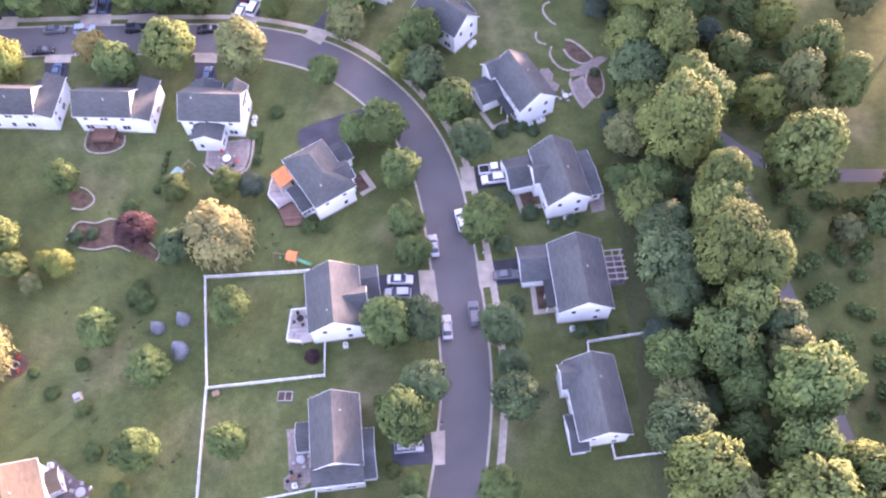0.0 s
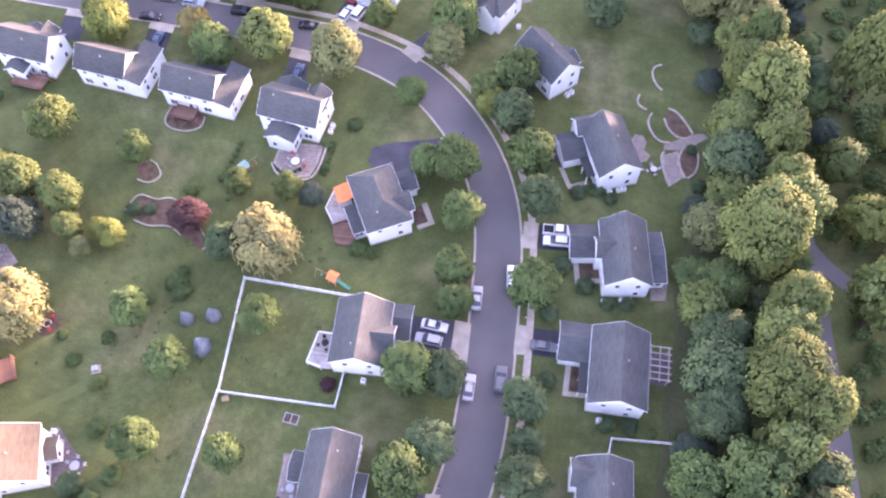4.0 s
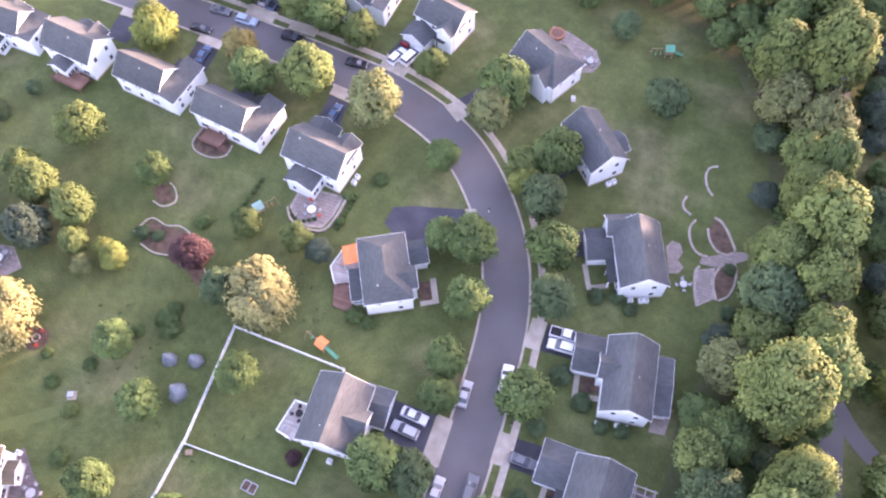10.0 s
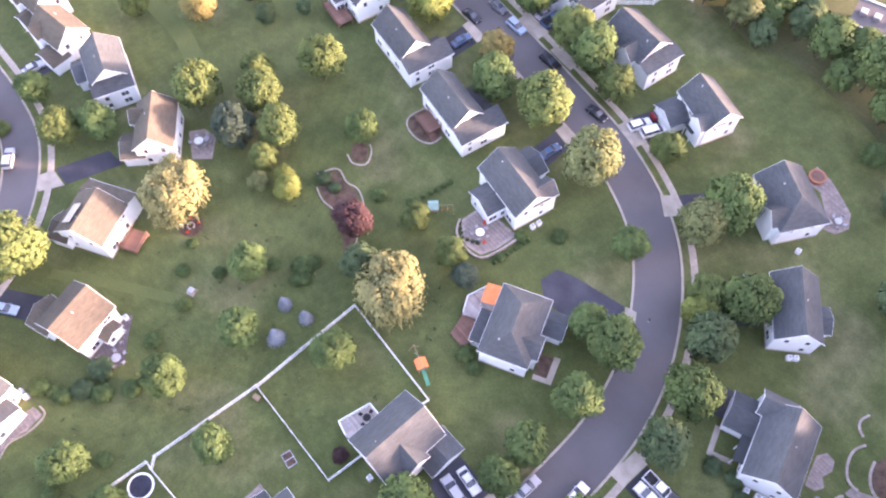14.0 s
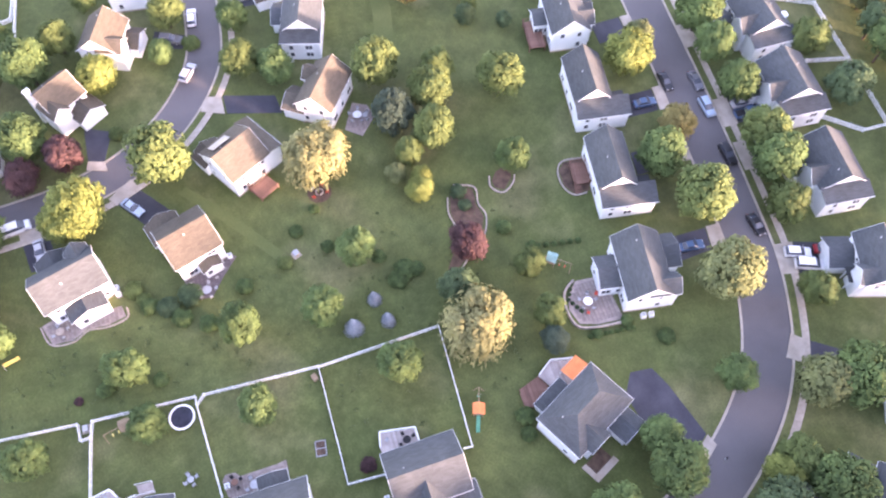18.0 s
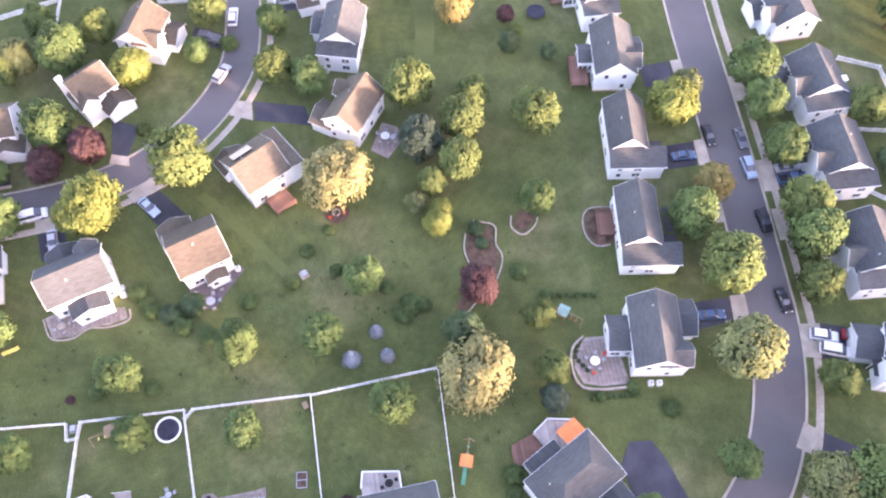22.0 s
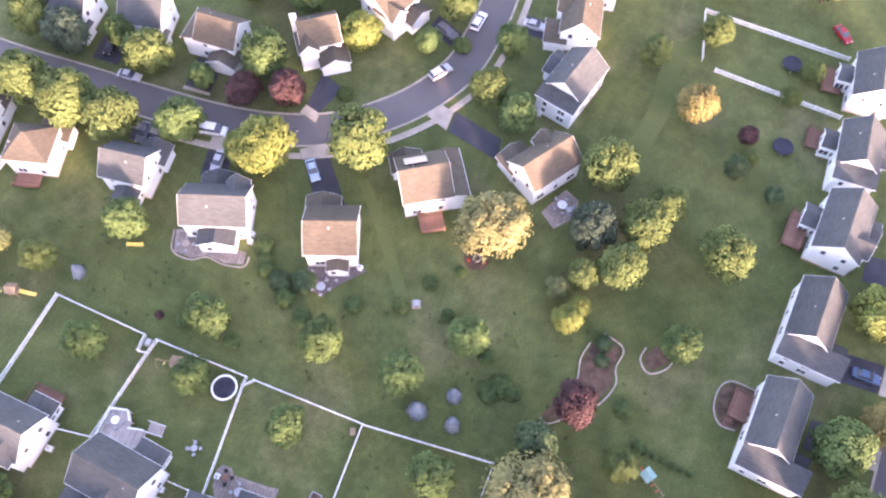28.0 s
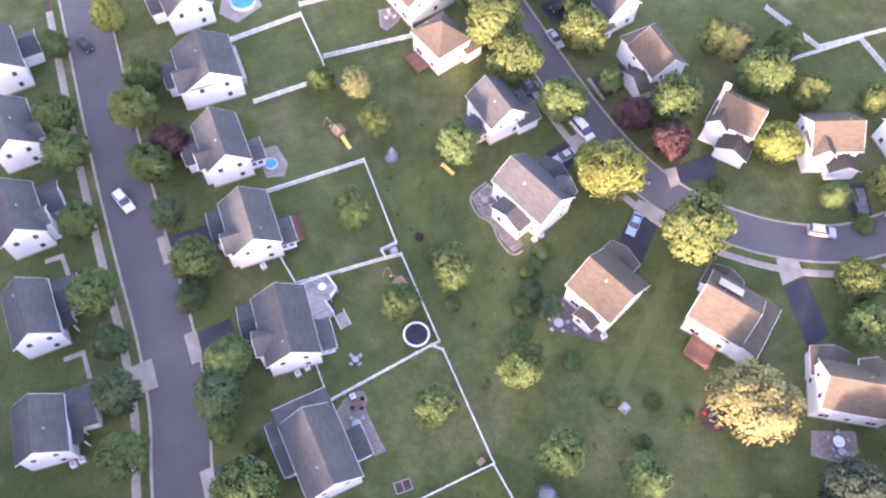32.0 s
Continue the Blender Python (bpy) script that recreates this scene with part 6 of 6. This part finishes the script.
for pts in ([(69.40, 75.41), (69.02, 73.59), (69.74, 72.27), (71.27, 71.55)], [(72.02, 70.93), (71.34, 68.84), (71.91, 66.44), (73.28, 64.44), (74.91, 63.92), (75.99, 64.29)], [(74.50, 69.89), (75.27, 67.68), (76.84, 65.87), (78.66, 65.44), (79.66, 66.02)],
            [(75.23, 72.59), (76.76, 71.97), (78.50, 69.83), (80.28, 66.81)], [(75.80, 53.69), (74.94, 55.95), (74.29, 58.80), (74.19, 60.87), (75.01, 62.04)], [(78.79, 55.99), (77.75, 58.55), (77.56, 60.71), (78.24, 62.87)],
            [(80.27, 64.72), (81.14, 62.83), (81.29, 60.06), (80.59, 57.43), (79.07, 55.89)], [(73.73, 83.96), (72.29, 83.15), (71.87, 81.09), (72.80, 78.41), (74.38, 76.76)]):
    border(pts, "curved pale stone edge of a sunken garden", step=0.6, w=0.42, h=0.25)
pavers([(74.54, 62.24), (74.60, 63.62), (76.78, 64.68), (79.79, 66.72), (82.34, 67.17), (83.27, 66.26), (80.23, 63.93), (77.74, 62.39)], "pinkish paved walk between curved beds", size=0.6)
pavers([(75.90, 53.79), (74.94, 55.95), (74.29, 58.80), (74.19, 60.77), (77.44, 62.29), (77.42, 59.73), (78.51, 56.19)], "pinkish gravel court inside curved stone edges", size=0.6)
paved("flower_bed", [(78.13, 62.48), (77.75, 60.71), (77.94, 58.55), (79.09, 56.28), (80.40, 57.53), (81.00, 60.07), (80.75, 62.64), (80.05, 64.23)], MULCH, "planted bed inside a curved stone edge", 0.06, "flower bed")
paved("flower_bed", [(74.69, 69.69), (75.56, 67.68), (77.05, 66.16), (78.97, 65.83), (79.79, 66.62), (78.20, 69.74), (76.55, 71.67), (75.40, 72.09)], MULCH, "planted bed inside a curved stone edge", 0.06, "flower bed")


def trampoline(x, y, r, pad, label):
    t = thing("trampoline", label, "trampoline", at(x, y))
    part("jumping_mat", tube(bmesh.new(), (0, 0, 0.86), (0, 0, 0.88), r * 0.86, r * 0.86, 32), NAVY, t)
    bm = bmesh.new()
    n = 36
    rows = [[bm.verts.new((rr * math.cos(2 * math.pi * k / n), rr * math.sin(2 * math.pi * k / n), z)) for k in range(n)] for rr, z in ((r * 0.86, 0.89), (r * 0.88, 0.95), (r, 0.95), (r * 1.02, 0.88), (r * 0.86, 0.84))]
    for a, b in zip(rows, rows[1:] + rows[:1]):
        for k in range(n):
            bm.faces.new((a[k], b[k], b[(k + 1) % n], a[(k + 1) % n]))
    bmesh.ops.recalc_face_normals(bm, faces=bm.faces)
    part("safety_pad", bm, pad, t, "padded rim")
    for k in range(6):
        a = k * math.pi / 3
        part("leg", tube(bmesh.new(), (r * 0.95 * math.cos(a), r * 0.95 * math.sin(a), 0), (r * 0.95 * math.cos(a), r * 0.95 * math.sin(a), 0.88), 0.04, None, 6), METAL, t)


trampoline(3.21, -21.72, 2.1, TRIM, "round trampoline with a white rim and dark mat")
trampoline(-73.41, 55.71, 1.9, NAVY, "round dark trampoline on the lawn")
trampoline(-93.33, 54.31, 1.9, NAVY, "round dark trampoline beside a shrub")


def pool(x, y, r, h, label):
    p = thing("round_pool", label, "pool", at(x, y))
    bm = bmesh.new()
    n = 32
    rows = [[bm.verts.new((rr * math.cos(2 * math.pi * k / n), rr * math.sin(2 * math.pi * k / n), z)) for k in range(n)] for rr, z in ((r, -0.02), (r, h), (r * 0.94, h), (r * 0.94, h - 0.3 * h))]
    for a, b in zip(rows, rows[1:]):
        for k in range(n):
            bm.faces.new((a[k], a[(k + 1) % n], b[(k + 1) % n], b[k]))
    part("wall", bm, TRIM, p)
    part("water", tube(bmesh.new(), (0, 0, 0.0), (0, 0, h * 0.85), r * 0.94, r * 0.94, 32), BLUE, p)


pool(5.48, -99.35, 2.4, 0.9, "round above-ground pool of bright blue water")
pool(13.15, -61.49, 1.1, 0.35, "small round blue paddling pool")
pool(-78.00, 120.58, 3.2, 1.2, "round blue pool behind the far row")


def slide_mesh():
    """A chute with raised sides and a flat run-out."""
    bm = bmesh.new()
    prof = ((-0.32, 0.14), (-0.27, 0.14), (-0.25, 0.0), (0.25, 0.0), (0.27, 0.14), (0.32, 0.14), (0.32, -0.06), (-0.32, -0.06))
    rings = [[bm.verts.new((px, u, pz + v)) for u, v in prof] for px, pz in ((0.8, 1.26), (1.1, 1.2), (2.4, 0.42), (2.8, 0.22), (3.3, 0.18))]
    for p, q in zip(rings, rings[1:]):
        for k in range(8):
            bm.faces.new((p[k], p[(k + 1) % 8], q[(k + 1) % 8], q[k]))
    bm.faces.new(rings[0])
    bm.faces.new(rings[-1][::-1])
    bmesh.ops.recalc_face_normals(bm, faces=bm.faces)
    return bm


def swing_set(x, y, turn, roof, slide, label):
    """A timber play tower with a canopy, a slide and a swing beam."""
    s = thing("play_set", label, "play set", at(x, y, 0, turn))
    for a in (-0.7, 0.7):
        for b in (-0.7, 0.7):
            part("post", boxes((a - 0.06, a + 0.06, b - 0.06, b + 0.06, -0.05, 2.4)), TIMBER, s)
    part("platform", boxes((-0.8, 0.8, -0.8, 0.8, 1.2, 1.28)), TIMBER, s)
    bm = bmesh.new()
    for k in (-1, 1):
        vs = [bm.verts.new(p) for p in ((-0.95, k * 1.0, 2.3), (0.95, k * 1.0, 2.3), (0.95, 0, 3.0), (-0.95, 0, 3.0), (-0.95, k * 1.0, 2.24), (0.95, k * 1.0, 2.24), (0.95, 0, 2.94), (-0.95, 0, 2.94))]
        for q in ((0, 1, 2, 3), (7, 6, 5, 4), (4, 5, 1, 0), (5, 6, 2, 1), (7, 4, 0, 3)):
            bm.faces.new([vs[i] for i in q])
    bmesh.ops.recalc_face_normals(bm, faces=bm.faces)
    part("canopy", bm, roof, s)
    part("slide", slide_mesh(), slide, s)
    part("beam", tube(bmesh.new(), (-0.7, 0, 2.2), (-3.6, 0, 2.2), 0.07, None, 6), TIMBER, s)
    for e in (-0.9, 0.9):
        part("leg", tube(bmesh.new(), (-3.6, 0, 2.2), (-3.7, e, 0), 0.06, None, 6), TIMBER, s)
    for k in (-1.6, -2.6):
        for e in (-0.2, 0.2):
            part("chain", tube(bmesh.new(), (k, e, 2.2), (k, e, 0.55), 0.012, None, 4), METAL, s)
        part("swing_seat", boxes((k - 0.1, k + 0.1, -0.25, 0.25, 0.5, 0.54)), slide, s)


swing_set(16.23, 24.50, -18.5, ORANGE, TEAL, "play tower with an orange canopy and green slide")
swing_set(2.22, -30.25, 102.7, TIMBER, YELLOW, "wooden play set inside a fenced yard")
swing_set(-6.01, 45.39, -127.1, SHED_ROOF, RED, "small play tower with a pale green roof")
swing_set(0.13, -62.07, 105.0, TIMBER, YELLOW, "wooden play tower with a yellow slide")
swing_set(58.40, 107.67, 18.0, TEAL, TEAL, "small blue-green play set near the woods")


def garden_slide(x, y, turn, mat, label):
    """A small free-standing slide with a ladder."""
    g = thing("garden_slide", label, "slide", at(x, y, 0, turn))
    part("chute", slide_mesh(), mat, g)
    for e in (-0.26, 0.26):
        part("ladder_rail", tube(bmesh.new(), (0.45, e, 0), (0.8, e, 1.5), 0.03, None, 6), METAL, g)
        part("leg", tube(bmesh.new(), (2.9, e, 0), (2.85, e, 0.2), 0.03, None, 6), METAL, g)
    for k in range(4):
        x0, z0 = 0.52 + k * 0.07, 0.3 + k * 0.3
        part("rung", tube(bmesh.new(), (x0, -0.26, z0), (x0, 0.26, z0), 0.02, None, 6), METAL, g)


garden_slide(-13.4, -49.3, 123.8, YELLOW, "small yellow slide standing on the lawn")


def chair(x, y, turn, mat, label, z=0.06):
    c = thing("garden_chair", label, "chair", at(x, y, z, turn), "garden chairs")
    part("seat", boxes((-0.27, 0.27, -0.26, 0.26, 0.40, 0.45), bevel=0.01), mat, c)
    part("backrest", boxes((-0.27, 0.27, 0.22, 0.28, 0.45, 0.95), bevel=0.01), mat, c)
    for a in (-0.23, 0.23):
        for b in (-0.22, 0.24):
            part("leg", boxes((a - 0.025, a + 0.025, b - 0.025, b + 0.025, 0, 0.41)), mat, c)


def table(x, y, r, mat, label, z=0.06):
    t = thing("garden_table", label, "table", at(x, y, z))
    part("tabletop", tube(bmesh.new(), (0, 0, 0.68), (0, 0, 0.73), r, r, 20), mat, t)
    for k in range(4):
        a = math.pi / 4 + k * math.pi / 2
        part("leg", tube(bmesh.new(), (r * 0.4 * math.cos(a), r * 0.4 * math.sin(a), 0), (r * 0.7 * math.cos(a), r * 0.7 * math.sin(a), 0.69), 0.03, None, 6), mat, t)


def seating(x, y, n, r, mat, tmat, word, z=0.06):
    table(x, y, r * 0.55, tmat, word + " round garden table on a terrace", z)
    for k in range(n):
        a = 360 * k / n + 20
        chair(x + r * math.cos(radians(a)), y + r * math.sin(radians(a)), a - 90, mat, word + " garden chair by a table", z)


seating(3.17, 48.87, 5, 1.5, METAL, TRIM, "grey metal")
for x, y in ((2.17, 50.85), (5.12, 48.23)):
    chair(x, y, 30 * x, RED, "red garden chair on the terrace")
seating(-18.25, -14.19, 5, 1.5, METAL, METAL, "grey")
seating(-47.49, 20.21, 5, 1.6, METAL, TRIM, "pale")
seating(-17.73, -39.41, 4, 1.3, METAL, STONE, "grey")
seating(13.46, -21.90, 4, 0.95, METAL, METAL, "grey plastic")
seating(72.57, 56.87, 4, 1.2, METAL, METAL, "grey")
seating(43.56, 100.51, 5, 1.3, METAL, METAL, "dark")
seating(17.11, -12.50, 4, 1.3, METAL, METAL, "dark")
seating(17.49, 12.11, 4, 1.2, RUBBER, RUBBER, "dark", 0.95)
seating(13.77, -34.98, 5, 1.2, METAL, TRIM, "pale", 1.3)
seating(15.88, -15.41, 4, 1.0, RUBBER, DECK_RED, "brown")
chair(16.54, 9.02, 40, METAL, "grey garden chair on a deck", 0.95)
seating(-19.50, -84.64, 3, 0.9, TRIM, METAL, "white")
seating(-46.89, 21.60, 3, 1.0, METAL, METAL, "dark")
for x, y in ((-18.00, -17.42), (-20.24, -12.18), (-21.84, -10.73), (-20.36, -16.77)):
    chair(x, y, 40 * x, METAL, "grey garden chair on a dark terrace")
# fire pit on the back lawn
paved("flower_bed", [(-32.5 + 2.3 * math.cos(k * 0.524), 9.1 + 2.3 * math.sin(k * 0.524)) for k in range(12)], MULCH, "round mulched patch for a fire pit", 0.06, "flower bed")
border([(-32.5 + 0.7 * math.cos(k * 1.047), 9.1 + 0.7 * math.sin(k * 1.047)) for k in range(6)], "ring of stones round a fire pit", True, 0.4, 0.25, 0.35)
for k, mat in enumerate((RED, RED, TRIM, RED)):
    a = 70 + 80 * k
    chair(-32.5 + 1.5 * math.cos(radians(a)), 9.1 + 1.5 * math.sin(radians(a)), a - 90, mat, ("red" if mat is RED else "white") + " chair beside a fire pit")


tub = thing("hot_tub", "round orange-brown wooden tub on a terrace", "tub", at(35.06, 105.29, 0.05))
part("shell", tube(bmesh.new(), (0, 0, 0), (0, 0, 0.85), 1.5, 1.55, 20), TUB, tub)
part("rim", tube(bmesh.new(), (0, 0, 0.845), (0, 0, 0.92), 1.66, 1.62, 20), TUB, tub, "orange timber rim")
part("cover", tube(bmesh.new(), (0, 0, 0.9), (0, 0, 0.97), 1.25, 1.2, 20), DECK_RED, tub, "brown cover")


def air_conditioner(x, y, turn):
    a = thing("air_conditioner", "pale grey outdoor cooling unit beside a house wall", "air conditioner", at(x, y, 0, turn), "cooling units")
    part("pad", boxes((-0.5, 0.5, -0.5, 0.5, -0.05, 0.08)), CONCRETE, a)
    part("casing", boxes((-0.4, 0.4, -0.4, 0.4, 0.08, 0.92), bevel=0.04), TRIM, a)
    part("fan_grille", tube(bmesh.new(), (0, 0, 0.92), (0, 0, 0.95), 0.31, 0.29, 14), METAL, a)


for x, y, turn in ((65.03, 5.60, -1.5), (66.31, 5.58, -1.5), (64.53, 27.33, 7.5), (67.75, 28.03, 7.5), (69.07, 28.20, 7.4), (64.42, 50.64, 18.5), (66.17, 51.30, 18.5), (67.04, 51.67, 18.5), (54.68, 72.98, 43.7), (55.49, 73.77, 43.7), (25.16, 6.72, -0.9), (8.39, 57.14, -8.7), (8.57, 58.52, -8.7), (22.32, -23.54, 2.8), (20.70, -23.91, 2.9),
                   (55.12, -24.22, 0.0), (56.36, -24.08, -0.4), (-21.97, -29.14, 2.2), (-23.36, -29.44, 2.2), (-23.80, -9.27, 1.8), (16.09, -16.63, 1.7), (21.01, -43.03, 4.0), (42.82, 90.19, 18.4), (-66.53, 11.05, 11.3), (-65.17, 10.68, 11.3)):
    air_conditioner(x, y, turn)
# small things on the lawns
ub = thing("utility_box", "pale utility box on the open lawn", "utility box", at(-20.87, 2.17, 0, 21.4))
part("pad", boxes((-0.75, 0.75, -0.75, 0.75, -0.05, 0.1)), CONCRETE, ub)
part("cabinet", boxes((-0.5, 0.5, -0.45, 0.45, 0.1, 0.85), bevel=0.05), STONE, ub)
part("lid", boxes((-0.54, 0.54, -0.49, 0.49, 0.83, 0.9), bevel=0.02), METAL, ub)
ub = thing("utility_box", "green utility box between two fences", "utility box", at(0.46, -36.89))
part("pad", boxes((-0.7, 0.7, -0.7, 0.7, -0.05, 0.1)), CONCRETE, ub)
part("cabinet", boxes((-0.5, 0.5, -0.45, 0.45, 0.1, 0.9), bevel=0.05), METAL, ub)
sb = thing("sand_box", "dark divided box frame on grass", "sand box", at(14.49, -1.39, 0, -5.8))
for k in (-1.2, 0.0, 1.2):
    part("cross_board", boxes((k - 0.06, k + 0.06, -0.8, 0.8, -0.02, 0.28)), METAL, sb)
for k in (-0.8, 0.8):
    part("side_board", boxes((-1.26, 1.26, k - 0.05, k + 0.05, -0.02, 0.28)), METAL, sb)
part("sand", boxes((-1.14, -0.06, -0.75, 0.75, 0.0, 0.12)), MULCH, sb)
part("soil", boxes((0.06, 1.14, -0.75, 0.75, 0.0, 0.14)), MULCH, sb)
cp = thing("compost_bin", "weathered box beside a garden fence", "box", at(2.75, 0.26, 0, 21.0))
part("body", boxes((-0.55, 0.55, -0.4, 0.4, -0.02, 0.6), bevel=0.04), TIMBER, cp)
part("lid", boxes((-0.6, 0.6, -0.45, 0.45, 0.595, 0.67), bevel=0.03), TIMBER, cp)


def mailbox(x, y, turn):
    m = thing("mailbox", "mailbox on a white post beside the kerb", "mailbox", at(x, y, 0.1, turn), "mailboxes")
    part("post", boxes((-0.06, 0.06, -0.06, 0.06, -0.1, 1.1)), TRIM, m)
    part("box", boxes((-0.11, 0.11, -0.28, 0.22, 1.08, 1.32), bevel=0.06), RUBBER, m)


for x, y, t in ((41.27, 10.89, 89.0), (40.44, -8.91, 88.1), (51.23, 22.32, -91.2), (51.58, 43.24, -91.2), (34.93, 59.71, 38.9), (36.86, -28.01, 93.7), (-5.52, 77.32, -0.7), (-30.49, 80.05, -0.4), (-45.73, -30.77, 48.0), (-38.86, -39.05, 93.0)):
    mailbox(x, y, t)


def utility_pole(x, y, turn):
    p = thing("utility_pole", "wooden utility pole with a crossarm beside the lane", "utility pole", at(x, y, 0, turn))
    part("pole", tube(bmesh.new(), (0, 0, -0.05), (0, 0, 11.5), 0.17, 0.11, 8), TIMBER, p)
    part("crossarm", boxes((-1.3, 1.3, -0.06, 0.06, 10.7, 10.86)), TIMBER, p)
    for k in (-1.2, -0.45, 0.45, 1.2):
        part("insulator", tube(bmesh.new(), (k, 0, 10.86), (k, 0, 11.12), 0.06, 0.04, 6), TRIM, p)
    part("transformer", tube(bmesh.new(), (0.3, 0.2, 9.2), (0.3, 0.2, 10.2), 0.24, 0.24, 10), METAL, p)


utility_pole(110.05, 31.76, 10)
paved("glade", [(103.53, 88.20), (103.83, 105.09), (109.22, 110.35), (118.16, 109.10), (120.10, 96.24), (113.40, 87.97)], LAWN, "small grassy clearing among the trees", 0.03, "lawn")

# a long flat-roofed building beyond the northern woods
hall = thing("flat_roofed_building", "long low building with a flat grey roof beyond the woods", "building", at(27.83, 144.43, 0, 18.2))
part("wall", boxes((-13.2, 13.2, -3.9, 3.9, -0.05, 4.6)), SIDING, hall)
part("roof", boxes((-13.5, 13.5, -4.2, 4.2, 4.595, 4.85)), ASPHALT, hall, "grey membrane roof")
for y0, y1 in ((-4.2, -3.95), (3.95, 4.2)):
    part("parapet", boxes((-13.5, 13.5, y0, y1, 4.846, 5.15)), TRIM, hall, "pale roof edge")
for x0 in (-12.4, -9.6, -6.2):
    part("roof_unit", boxes((x0, x0 + 1.4, -1.0, 0.5, 4.846, 5.9), bevel=0.05), METAL, hall, "grey roof-top air unit")
